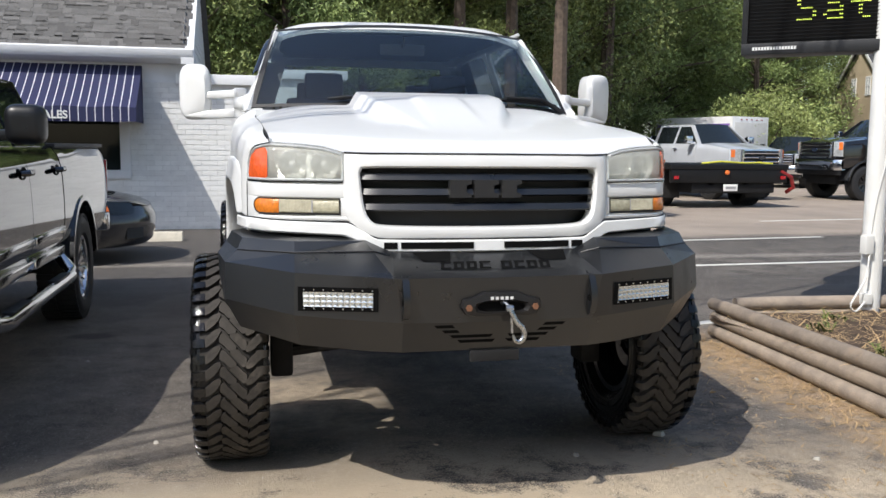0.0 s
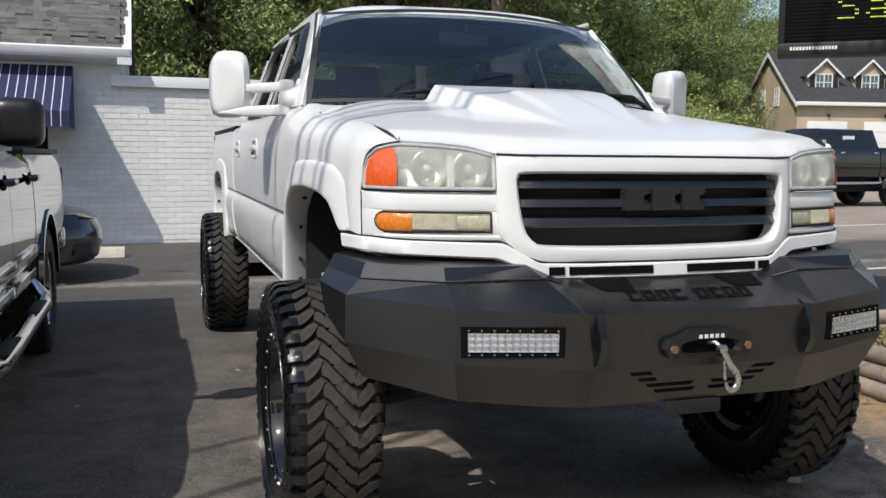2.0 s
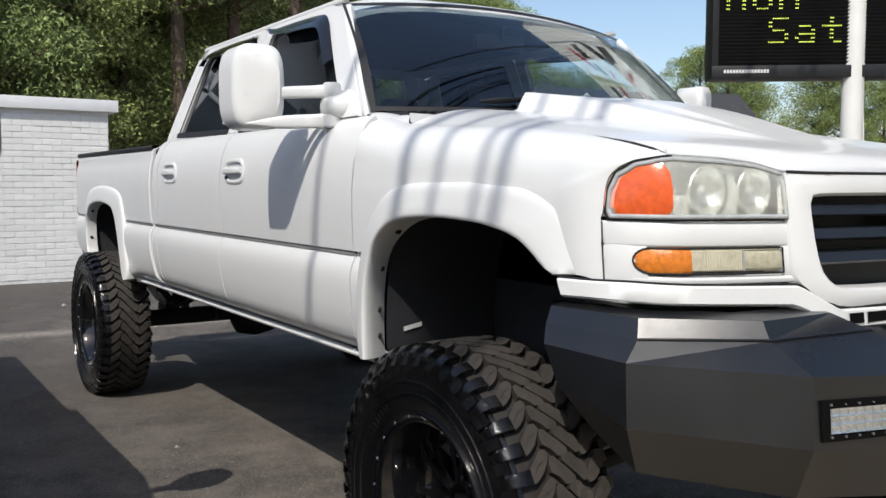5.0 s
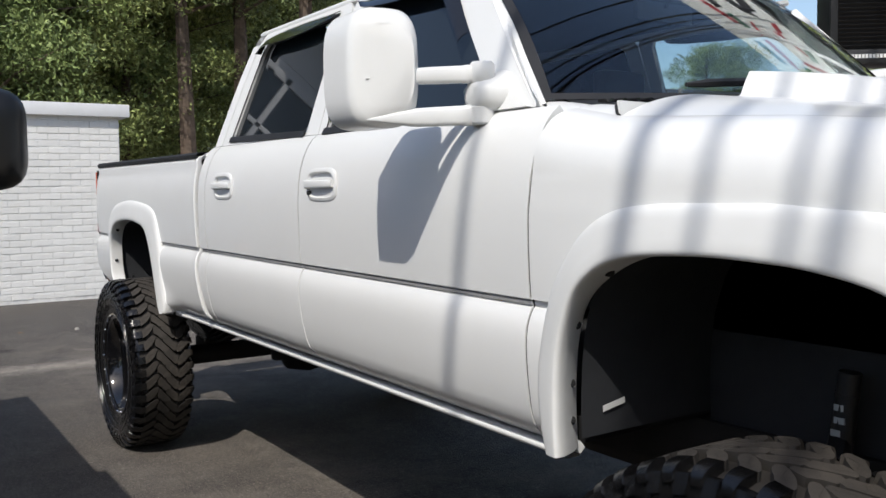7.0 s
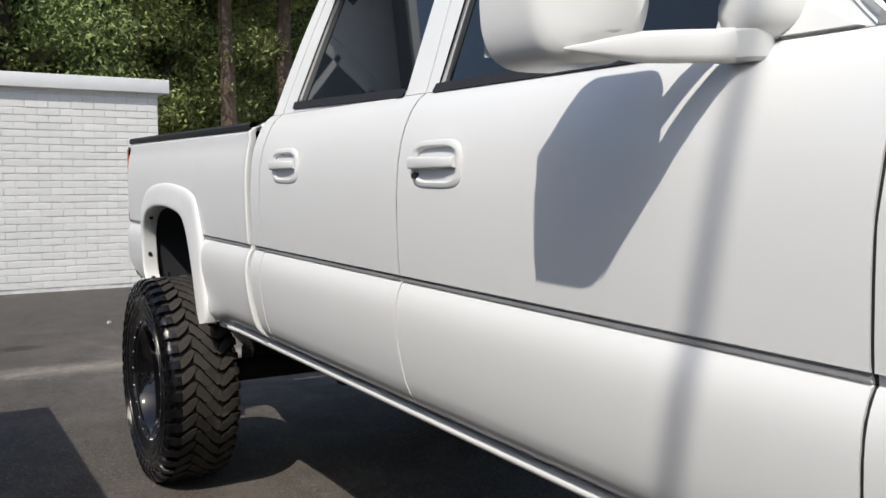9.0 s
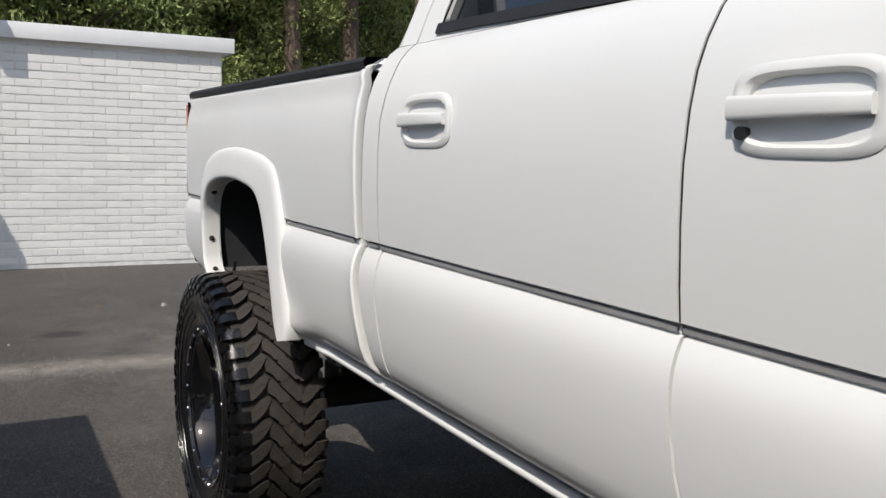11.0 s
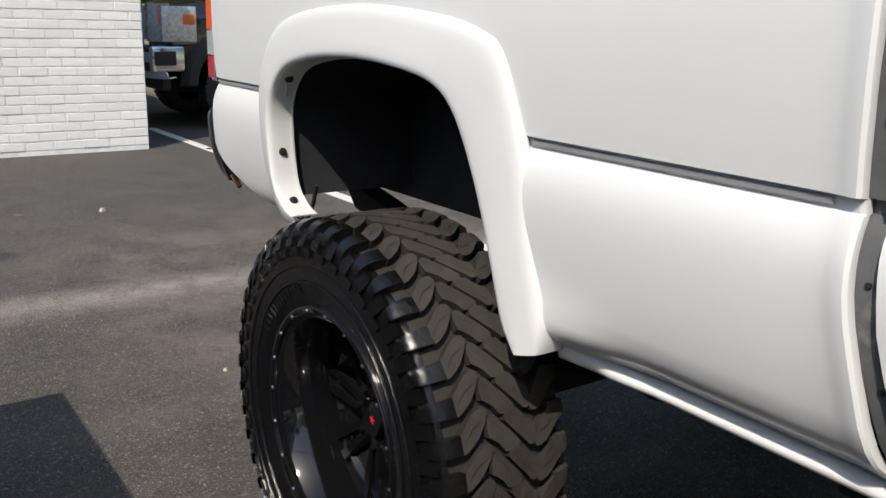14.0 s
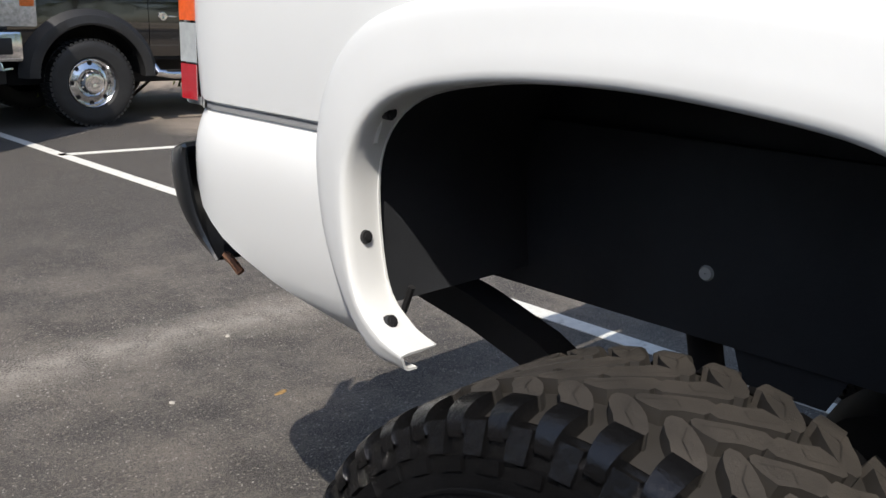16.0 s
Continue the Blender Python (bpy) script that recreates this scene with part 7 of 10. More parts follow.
led_word("Mon", 0.10, 0.66, 0.028)
led_word("Sat", 0.40, 0.42, 0.028)
bm = bmesh.new()
for k in range(15):
    box(bm, 0.085 + k * 0.0215, 0.085 + k * 0.0215 + 0.016, 0.034, 0.058, 0.016, 0.0175, m=SIGN_M)
part("maker_bars", bm, WHITE_PLASTIC, sign, "white illegible bars along the frame", sharp=0)
POLE_WHITE = material("white_pole_paint", (0.74, 0.74, 0.71), 0.55, noise_scale=5, noise_amount=0.1, stain=(0.42, 0.38, 0.32), stain_scale=3, stain_cover=0.36)
bm = bmesh.new()
tube(bm, (3.72, 2.50, 0.0), (3.72, 2.50, 5.0), 0.076, n=28)
pole = part("sign_pole", bm, POLE_WHITE, sign, "white painted steel sign pole")
bm = bmesh.new()
box(bm, 3.585, 3.655, 2.40, 2.47, 0.62, 0.76, 0.006)
part("junction_box", bm, POLE_WHITE, pole, "small grey junction box")
bm = bmesh.new()
box(bm, 3.60, 3.68, 2.41, 2.46, 0.24, 0.32, 0.006)
jb = part("junction_box", bm, POLE_WHITE, pole, "small grey junction box")
bm = bmesh.new()
pipe(bm, spline([(3.63, 2.41, 0.64), (3.60, 2.40, 0.45), (3.50, 2.36, 0.33), (3.44, 2.34, 0.25), (3.50, 2.36, 0.20), (3.61, 2.41, 0.26)], 30), 0.0075, 8)
part("cable_loop", bm, POLE_WHITE, pole, "white looped cable")
bm = bmesh.new()
pipe(bm, spline([(3.655, 2.45, 0.70), (3.67, 2.43, 1.0), (3.735, 2.42, 1.35), (3.79, 2.45, 1.7), (3.785, 2.47, 2.1)], 30), 0.006, 8)
part("pole_cable", bm, POLE_WHITE, pole)

# ---- overhead wires, out of view, that shade the hood ----
wire_way = Vector((1.0, 0.50, 0)).normalized()
WIRE = material("wire_black", (0.02, 0.02, 0.02), 0.6)
WOODP = material("utility_pole_wood", (0.16, 0.11, 0.075), 0.9, noise_scale=14, noise_amount=0.4, bump=0.004, bump_scale=40)
WIRE_H = 6.2
wires = []
for y0, z0, r in ((1.037, 1.325, 0.024), (0.858, 1.325, 0.015), (0.665, 1.325, 0.015), (0.579, 1.325, 0.022), (1.589, 1.40, 0.018)):
    p = Vector((-0.985, y0, z0)) - SUN_WAY * (WIRE_H - z0)
    wires.append((p, r))
for k, (p, r) in enumerate(wires):
    bm = bmesh.new()
    pts = [p + wire_way * d for d in (-30, -20, -10, 0, 10, 20, 30)]
    pipe(bm, pts, r, 8)
    tagged(part("overhead_wire", bm, WIRE), "black overhead utility wire between wooden poles", "wire", "overhead wires")
mid = (wires[0][0] + wires[3][0]) / 2
for d in (-30, 30):
    c = mid + wire_way * d
    up = empty("utility_pole", c.x, c.y, 0, "brown wooden utility pole with crossarm", "utility pole", "utility poles")
    bm = bmesh.new()
    tube(bm, (c.x, c.y, 0), (c.x, c.y, 7.4), 0.16, 0.11, 14)
    part("post", bm, WOODP, up)
    bm = bmesh.new()
    n = Vector((-wire_way.y, wire_way.x, 0))
    a, b = c - n * 1.3, c + n * 1.3
    rows = [[Vector((p.x, p.y, 6.12)) + wire_way * e + Vector((0, 0, f)) for e, f in ((-0.05, 0), (0.05, 0), (0.05, 0.1), (-0.05, 0.1))] for p in (a, b)]
    vs = grid(bm, rows, closed_u=True)
    bm.faces.new(vs[0]), bm.faces.new(vs[-1])
    part("crossarm", bm, WOODP, up)

# ---- sales office: painted brick, shingle roof, striped awning ----
WALL_Y = 11.965
BRICK = material("painted_white_brick", (0.78, 0.78, 0.76), 0.72, noise_scale=6, noise_amount=0.10, stain=(0.62, 0.61, 0.58), stain_scale=3.5, stain_cover=0.36, bump=0.003, bump_scale=45, random_vary=0.05)
BRICK_REST = material("painted_white_brick_rest", (0.78, 0.78, 0.76), 0.72, noise_scale=6, noise_amount=0.10, stain=(0.62, 0.61, 0.58), stain_scale=3.5, stain_cover=0.36, bump=0.003, bump_scale=45, island_vary=0.05)
MORTAR = material("painted_mortar", (0.77, 0.77, 0.75), 0.85, noise_scale=12, noise_amount=0.2, bump=0.004, bump_scale=60)
SIDING = material("white_siding", (0.76, 0.77, 0.78), 0.6, noise_scale=4, noise_amount=0.06)
GUTTER = material("white_gutter", (0.78, 0.79, 0.80), 0.4, noise_scale=4, noise_amount=0.06)
office = tagged(new("wall_north"), "white painted brick wall of the sales office", "wall", kind="structure")
bm = bmesh.new()
box(bm, -12.0, 0.750, WALL_Y + 0.0005, WALL_Y + 0.25, 0, 2.40)
box(bm, 0.52, 0.748, WALL_Y + 0.25, 18.0, 0, 2.40)
part("mortar_bed", bm, MORTAR, office)
bm = bmesh.new()
for x0, x1, z0, z1 in ((-2.0, 0.88, 2.38, 2.545),):
    box(bm, x0, x1, WALL_Y - 0.08, WALL_Y + 0.33, z0, z1, 0.008)
box(bm, 0.47, 0.88, WALL_Y + 0.33, 18.05, 2.38, 2.545, 0.008)
part("wall_cap", bm, GUTTER, office, "white metal wall cap")
bm = bmesh.new()
box(bm, -12.0, -1.87, WALL_Y + 0.012, WALL_Y + 0.25, 2.38, 2.75)
part("wall_head", bm, SIDING, office)

# eaves, roof, gable
roof = tagged(new("roof"), "grey asphalt shingle roof with white eaves", "roof", kind="structure")
bm = bmesh.new()
prof = [(WALL_Y - 0.02, 2.70), (WALL_Y - 0.20, 2.74), (WALL_Y - 0.34, 2.76), (WALL_Y - 0.37, 2.80), (WALL_Y - 0.38, 2.90), (WALL_Y - 0.36, 2.92), (WALL_Y - 0.26, 2.92), (WALL_Y - 0.02, 2.92)]
grid(bm, [[Vector((x, y, z)) for y, z in prof] for x in (-12.3, -6, -1.72)], closed_u=True)
bm.faces.new([bm.verts.new((-1.72, y, z)) for y, z in prof])
part("gutter", bm, GUTTER, roof, "white eaves gutter")
PITCH = math.tan(radians(36))
RIDGE_Y = 15.8
roof_z = lambda y: 2.92 + (y - WALL_Y + 0.30) * PITCH
bm = bmesh.new()
v = [bm.verts.new(p) for p in ((-12.3, WALL_Y - 0.33, 2.90), (-1.74, WALL_Y - 0.33, 2.90), (-1.74, RIDGE_Y, roof_z(RIDGE_Y) - 0.02), (-12.3, RIDGE_Y, roof_z(RIDGE_Y) - 0.02))]
bm.faces.new(v)
w = [bm.verts.new(p) for p in ((-1.74, 2 * RIDGE_Y - WALL_Y + 0.33, 2.90), (-12.3, 2 * RIDGE_Y - WALL_Y + 0.33, 2.90))]
bm.faces.new((v[2], w[0], w[1], v[3]))
ROOFBASE = material("roof_felt", (0.10, 0.10, 0.10), 0.9, noise_scale=20, noise_amount=0.3)
part("roof_deck", bm, ROOFBASE, roof, sharp=0)
# gable end of white boards
bm = bmesh.new()
for k in range(26):
    z = 2.42 + k * 0.135
    half = (roof_z(RIDGE_Y) - z) / PITCH
    if z < 2.95:
        y0 = WALL_Y + 0.02
    else:
        y0 = RIDGE_Y - half + 0.02
    y1 = 2 * RIDGE_Y - y0
    if y1 - y0 < 0.2:
        break
    vs = [bm.verts.new(p) for p in ((-1.87, y0, z), (-1.87, y1, z), (-1.858, y1, z), (-1.858, y0, z), (-1.87, y1, z + 0.135), (-1.87, y0, z + 0.135))]
    bm.faces.new((vs[3], vs[2], vs[4], vs[5]))
    bm.faces.new((vs[0], vs[1], vs[2], vs[3]))
part("gable_siding", bm, SIDING, roof, "white lapped gable siding", sharp=0)
for dy in (-0.05,):
    bm = bmesh.new()
    rows = []
    for y in (WALL_Y - 0.36, RIDGE_Y):
        z = roof_z(y)
        rows.append([Vector(p) for p in ((-1.90, y, z - 0.20), (-1.70, y, z - 0.20), (-1.70, y, z + 0.015), (-1.90, y, z + 0.015))])
    vs = grid(bm, rows, closed_u=True)
    bm.faces.new(vs[0])
    part("rake_board", bm, SIDING, roof, "white rake board")
# tall gabled dormer on the roof, with its window
bm = bmesh.new()
box(bm, -4.55, -2.35, 13.05, 15.5, 3.2, 5.9, 0.01)
dormer = part("dormer", bm, SIDING, roof, "white boxed roof dormer")
bm = bmesh.new()
for z0, z1, x0, x1, o in ((3.9, 5.6, -4.15, -2.75, 0.02),):
    box(bm, x0, x1, 13.05 - o, 13.05, z0, z1)
part("dormer_window", bm, material("dormer_glass", (0.02, 0.025, 0.03), 0.05, noise_scale=1, noise_amount=0.2), dormer, "dark dormer window")
for x0, x1, z0, z1 in ((-4.27, -4.13, 3.8, 5.7), (-2.77, -2.63, 3.8, 5.7), (-3.50, -3.40, 3.8, 5.7), (-4.27, -2.63, 5.58, 5.72), (-4.27, -2.63, 3.78, 3.92), (-4.27, -2.63, 4.72, 4.80)):
    bm = bmesh.new()
    box(bm, x0, x1, 12.98, 13.03, z0, z1, 0.006)
    part("window_bar", bm, GUTTER, dormer)
bm = bmesh.new()
vs = [bm.verts.new(p) for p in ((-5.05, 12.55, 5.72), (-1.85, 12.55, 5.72), (-1.85, 15.8, 5.72), (-5.05, 15.8, 5.72), (-3.45, 12.55, 7.25), (-3.45, 15.8, 7.25))]
for f in ((1, 2, 5, 4), (3, 0, 4, 5)):
    bm.faces.new([vs[i] for i in f])
part("dormer_roof", bm, ROOFBASE, dormer, solid=0.08)
bm = bmesh.new()
vs = [bm.verts.new(p) for p in ((-4.55, 13.04, 5.88), (-2.35, 13.04, 5.88), (-2.35, 13.04, 6.05), (-3.45, 13.04, 7.12), (-4.55, 13.04, 6.05))]
bm.faces.new(vs)
part("dormer_gable", bm, SIDING, dormer, solid=0.02)
for q in (-1, 1):
    bm = bmesh.new()
    rows = [[Vector((-3.45 + q * dx, y, z + dz)) for y, dz in ((12.50, -0.16), (12.58, -0.16), (12.58, 0.03), (12.50, 0.03))] for dx, z in ((0.0, 7.25), (1.62, 5.70))]
    vs = grid(bm, rows, closed_u=True)
    bm.faces.new(vs[0]), bm.faces.new(vs[-1])
    part("rake_board", bm, GUTTER, dormer)

# awning over the office window
NAVY = bpy.data.materials.new("striped_canvas")
NAVY.use_nodes = True
_t = NAVY.node_tree
_b = _t.nodes["Principled BSDF"]
_b.inputs["Roughness"].default_value = 0.85
_co = _t.nodes.new("ShaderNodeTexCoord").outputs["Object"]
_sx = _t.nodes.new("ShaderNodeSeparateXYZ")
_t.links.new(_co, _sx.inputs[0])
_mod = _t.nodes.new("ShaderNodeMath")
_mod.operation = "PINGPONG"
_mod.inputs[1].default_value = 0.060
_t.links.new(_sx.outputs["X"], _mod.inputs[0])
_lt = _t.nodes.new("ShaderNodeMath")
_lt.operation = "LESS_THAN"
_lt.inputs[1].default_value = 0.0062
_t.links.new(_mod.outputs[0], _lt.inputs[0])
_nz = _t.nodes.new("ShaderNodeTexNoise")
_nz.inputs["Scale"].default_value = 3.0
_t.links.new(_co, _nz.inputs["Vector"])
_m0 = _t.nodes.new("ShaderNodeMix")
_m0.data_type = "RGBA"
_m0.inputs["A"].default_value, _m0.inputs["B"].default_value = (0.014, 0.017, 0.060, 1), (0.022, 0.026, 0.080, 1)
_t.links.new(_nz.outputs["Fac"], _m0.inputs["Factor"])
_m1 = _t.nodes.new("ShaderNodeMix")
_m1.data_type = "RGBA"
_m1.inputs["B"].default_value = (0.62, 0.62, 0.66, 1)
_t.links.new(_m0.outputs["Result"], _m1.inputs["A"])
_t.links.new(_lt.outputs[0], _m1.inputs["Factor"])
_t.links.new(_m1.outputs["Result"], _b.inputs["Base Color"])
awning = empty("awning", -4.3, WALL_Y - 0.5, 1.7, "navy canvas awning with thin white stripes", "awning")
AX0, AX1, AZ, AOUT, AZ2 = -6.6, -2.53, 2.66, 0.95, 1.955
bm = bmesh.new()
n = 40
rows = [[Vector((lerp(AX0, AX1, k / n), WALL_Y - 0.005 - AOUT * t, lerp(AZ, AZ2, t) - 0.025 * math.sin(math.pi * t) + 0.006 * math.sin(k * 0.9) * t)) for k in range(n + 1)] for t in (0, 0.2, 0.4, 0.6, 0.8, 1.0)]
grid(bm, rows)
face_out(bm, (0, -1, 1))
part("canopy", bm, NAVY, awning, solid=0.006)
bm = bmesh.new()
grid(bm, [[Vector((lerp(AX0, AX1, k / n), WALL_Y - 0.009 - AOUT - 0.006 * math.sin(k * 1.3) * t, AZ2 - 0.003 - 0.215 * t - 0.006 * abs(math.sin(k * 0.8)) * t)) for k in range(n + 1)] for t in (0, 0.5, 1.0)])
face_out(bm, (0, -1, 0))
part("valance", bm, NAVY, awning, solid=0.004)
NAVY_PLAIN = material("navy_canvas", (0.024, 0.028, 0.085), 0.85, noise_scale=5, noise_amount=0.3)
bm = bmesh.new()
vs = [bm.verts.new(p) for p in ((AX1, WALL_Y - 0.005, AZ), (AX1, WALL_Y - 0.005 - AOUT, AZ2), (AX1, WALL_Y - 0.009 - AOUT, AZ2 - 0.22), (AX1, WALL_Y - 0.005, AZ2 - 0.22))]
bm.faces.new(vs)
face_out(bm, (1, 0, 0))
part("side_panel", bm, NAVY_PLAIN, awning, solid=0.005)
words("sales_word", "SALES", 0.165, Matrix.Translation((-3.93, WALL_Y - AOUT - 0.026, 1.775)) @ Matrix.Rotation(radians(90), 4, "X"), WHITE_PLASTIC, awning, label="white sales lettering", bold=0.004)
# office window
win = tagged(new("window_1"), "dark office window in white frame under the awning", "window", kind="structure")
bm = bmesh.new()
box(bm, -5.6, -2.90, WALL_Y - 0.012, WALL_Y + 0.01, 0.98, 2.42)
part("pane", bm, material("office_glass", (0.012, 0.016, 0.015), 0.06, spec=0.25, noise_scale=1, noise_amount=0.2), win)
for x0, x1, z0, z1 in ((-5.75, -2.74, 0.84, 0.98), (-5.75, -2.74, 2.42, 2.54), (-2.90, -2.74, 0.98, 2.42), (-4.36, -4.28, 0.98, 2.42)):
    bm = bmesh.new()
    box(bm, x0, x1, WALL_Y - 0.05, WALL_Y + 0.005, z0, z1, 0.008)
    part("window_frame", bm, SIDING, win)

# wheel stop in front of the wall
CONC = material("painted_concrete", (0.55, 0.51, 0.42), 0.85, noise_scale=8, noise_amount=0.2, stain=(0.36, 0.33, 0.28), stain_scale=4, stain_cover=0.4, bump=0.004, bump_scale=60)
bm = bmesh.new()
prof = [(0.0, 0.0), (0.03, 0.11), (0.05, 0.13), (0.17, 0.13), (0.19, 0.11), (0.22, 0.0)]
grid(bm, [[Vector((x, 10.02 + a, z)) for a, z in prof] for x in (-3.65, -3.0, -2.4, -1.83)], closed_u=True)
for x in (-3.65, -1.83):
    bm.faces.new([bm.verts.new((x, 10.02 + a, z)) for a, z in prof])
tagged(part("wheel_stop", bm, CONC), "cream painted concrete wheel stop on asphalt", "wheel stop")

# ---- other vehicles on the lot ----
GLOSS_BLACK_CAR = material("black_car_paint", (0.007, 0.007, 0.008), 0.06, coat=1.0, noise_scale=2, noise_amount=0.15, stain=(0.012, 0.011, 0.010), stain_scale=3, stain_cover=0.4)
SILVER_CAR = material("silver_car_paint", (0.55, 0.57, 0.60), 0.30, 0.25, coat=0.8, noise_scale=3, noise_amount=0.05)
GREY_CAR = material("dark_grey_car_paint", (0.034, 0.034, 0.036), 0.22, 0.35, coat=0.8, noise_scale=3, noise_amount=0.1)
BLUE_CAR = material("dark_blue_car_paint", (0.012, 0.022, 0.045), 0.15, 0.2, coat=0.9, noise_scale=3, noise_amount=0.1)
WHITE_CAR = material("white_car_paint", (0.78, 0.78, 0.77), 0.3, coat=0.6, noise_scale=3, noise_amount=0.05)
CAR_GLASS = material("dark_car_glass", (0.012, 0.016, 0.018), 0.03, noise_scale=2, noise_amount=0.2, spec=0.6)
CAR_TYRE = material("car_tyre_rubber", (0.017, 0.017, 0.018), 0.6, noise_scale=12, noise_amount=0.35, bump=0.002, bump_scale=70)
LAMP_CLEAR = material("clear_headlamp", (0.66, 0.68, 0.69), 0.12, 0.5, noise_scale=26, noise_amount=0.4, bump=0.006, bump_scale=22, coat=0.7)
MARKER_AMBER = material("amber_marker", (0.75, 0.17, 0.03), 0.2, noise_scale=40, noise_amount=0.25, coat=0.5)
DARK_METAL = material("worn_black_steel", (0.008, 0.008, 0.009), 0.5, 0.3, noise_scale=6, noise_amount=0.35, stain=(0.02, 0.016, 0.014), stain_scale=3, stain_cover=0.34)
RED_STEEL = material("red_painted_steel", (0.30, 0.02, 0.02), 0.4, noise_scale=5, noise_amount=0.25)


def car_wheel(parent, x, y, s, r, w, rim_r, rim_mat, style):
    """A road wheel: tyre with tread blocks, rim, spokes or holes, nuts."""
    hub = new("wheel")
    hub.empty_display_size = 0.1
    hub.matrix_basis = pose(x, y, r - 0.006)
    hub.parent = parent
    flip = Matrix.Identity(4) if s < 0 else Matrix.Rotation(math.pi, 4, "Z")

    def put(name, bm, mat, label="", sharp=35, kind=""):
        bmesh.ops.transform(bm, matrix=flip, verts=bm.verts[:])
        bmesh.ops.recalc_face_normals(bm, faces=bm.faces[:])
        me = bpy.data.meshes.new(name)
        bm.to_mesh(me)
        bm.free()
        me.shade_smooth()
        me.set_sharp_from_angle(angle=radians(sharp))
        me.materials.append(mat)
        ob = new(name, me)
        ob.parent = hub
        if label:
            tagged(ob, label=label, kind=kind)

    h = w / 2
    bm = bmesh.new()
    lathe(bm, [(-h * 0.72, rim_r), (-h * 0.96, rim_r + 0.02), (-h * 1.02, (rim_r + r) / 2), (-h, r - 0.05), (-h * 0.88, r - 0.02), (-h * 0.6, r - 0.010), (h * 0.6, r - 0.010), (h * 0.88, r - 0.02), (h, r - 0.05), (h, (rim_r + r) / 2), (h * 0.72, rim_r)], 56)
    put("tyre", bm, CAR_TYRE)
    bm = bmesh.new()
    for k in range(52):
        for sx, dx, off in ((-1, 0.36, 0.0), (1, 0.36, 0.5)):
            th = (k + off) * math.tau / 52
            vs = box(bm, sx * h * 0.10, sx * h * 0.93, -0.018, 0.018, r - 0.022, r)
            bmesh.ops.transform(bm, matrix=Matrix.Rotation(th, 4, "X") @ Matrix.Shear("XY", 4, (0.0, 0.0)), verts=vs)
    put("tread", bm, CAR_TYRE, "block tread", kind="stuff")
    bm = bmesh.new()
    if style == "holes":
        prof = [(-h * 0.72, rim_r), (-h * 0.80, rim_r - 0.006), (-h * 0.70, rim_r - 0.022), (-h * 0.45, rim_r - 0.045), (-h * 0.55, rim_r * 0.70), (-h * 0.62, rim_r * 0.58), (-h * 0.92, rim_r * 0.50), (-h * 1.12, rim_r * 0.40), (-h * 1.16, rim_r * 0.26), (-h * 1.10, 0.001)]
    else:
        prof = [(-h * 0.72, rim_r), (-h * 0.84, rim_r - 0.004), (-h * 0.80, rim_r - 0.018), (-h * 0.3, rim_r - 0.035), (-h * 0.1, rim_r * 0.5), (-h * 0.35, rim_r * 0.34), (-h * 0.5, rim_r * 0.2), (-h * 0.5, 0.001)]
    lathe(bm, prof, 48)
    put("rim", bm, rim_mat)
    if style == "holes":
        for k in range(8):
            a = k * math.tau / 8
            bm = bmesh.new()
            tube(bm, (-h * 0.47 - 0.012, rim_r * 0.80 * math.cos(a), rim_r * 0.80 * math.sin(a)), (-h * 0.3, rim_r * 0.80 * math.cos(a), rim_r * 0.80 * math.sin(a)), rim_r * 0.085, n=14)
            put("vent_hole", bm, SEAM)
        for k in range(10):
            a = (k + 0.5) * math.tau / 10
            bm = bmesh.new()
            tube(bm, (-h * 1.02, rim_r * 0.47 * math.cos(a), rim_r * 0.47 * math.sin(a)), (-h * 0.7, rim_r * 0.5 * math.cos(a), rim_r * 0.5 * math.sin(a)), 0.010, 0.013, 6)
            put("lug_nut", bm, rim_mat)
    else:
        n = int(style)
        for k in range(n):
            m = Matrix.Rotation(k * math.tau / n, 4, "X")
            bm = bmesh.new()
            for q in (-1, 1):
                a0, a1 = 0.035 * q, 0.055 * q
                v = [bm.verts.new(m @ Vector(p)) for p in ((-h * 0.56, a0 - 0.014, rim_r * 0.2), (-h * 0.56, a0 + 0.014, rim_r * 0.2), (-h * 0.72, a1 + 0.02, rim_r - 0.02), (-h * 0.72, a1 - 0.02, rim_r - 0.02), (-h * 0.2, a0 - 0.02, rim_r * 0.2), (-h * 0.2, a0 + 0.02, rim_r * 0.2), (-h * 0.4, a1 + 0.026, rim_r - 0.02), (-h * 0.4, a1 - 0.026, rim_r - 0.02))]
                bm.faces.new(v[:4])
                for i in range(4):
                    bm.faces.new((v[i], v[(i + 1) % 4], v[4 + (i + 1) % 4], v[4 + i]))
            put("spoke", bm, rim_mat)
        for k in range(8):
            a = k * math.tau / 8
            bm = bmesh.new()
            tube(bm, (-h * 0.64, rim_r * 0.27 * math.cos(a), rim_r * 0.27 * math.sin(a)), (-h * 0.3, rim_r * 0.27 * math.cos(a), rim_r * 0.27 * math.sin(a)), 0.012, 0.014, 6)
            put("lug_nut", bm, rim_mat)
    return hub


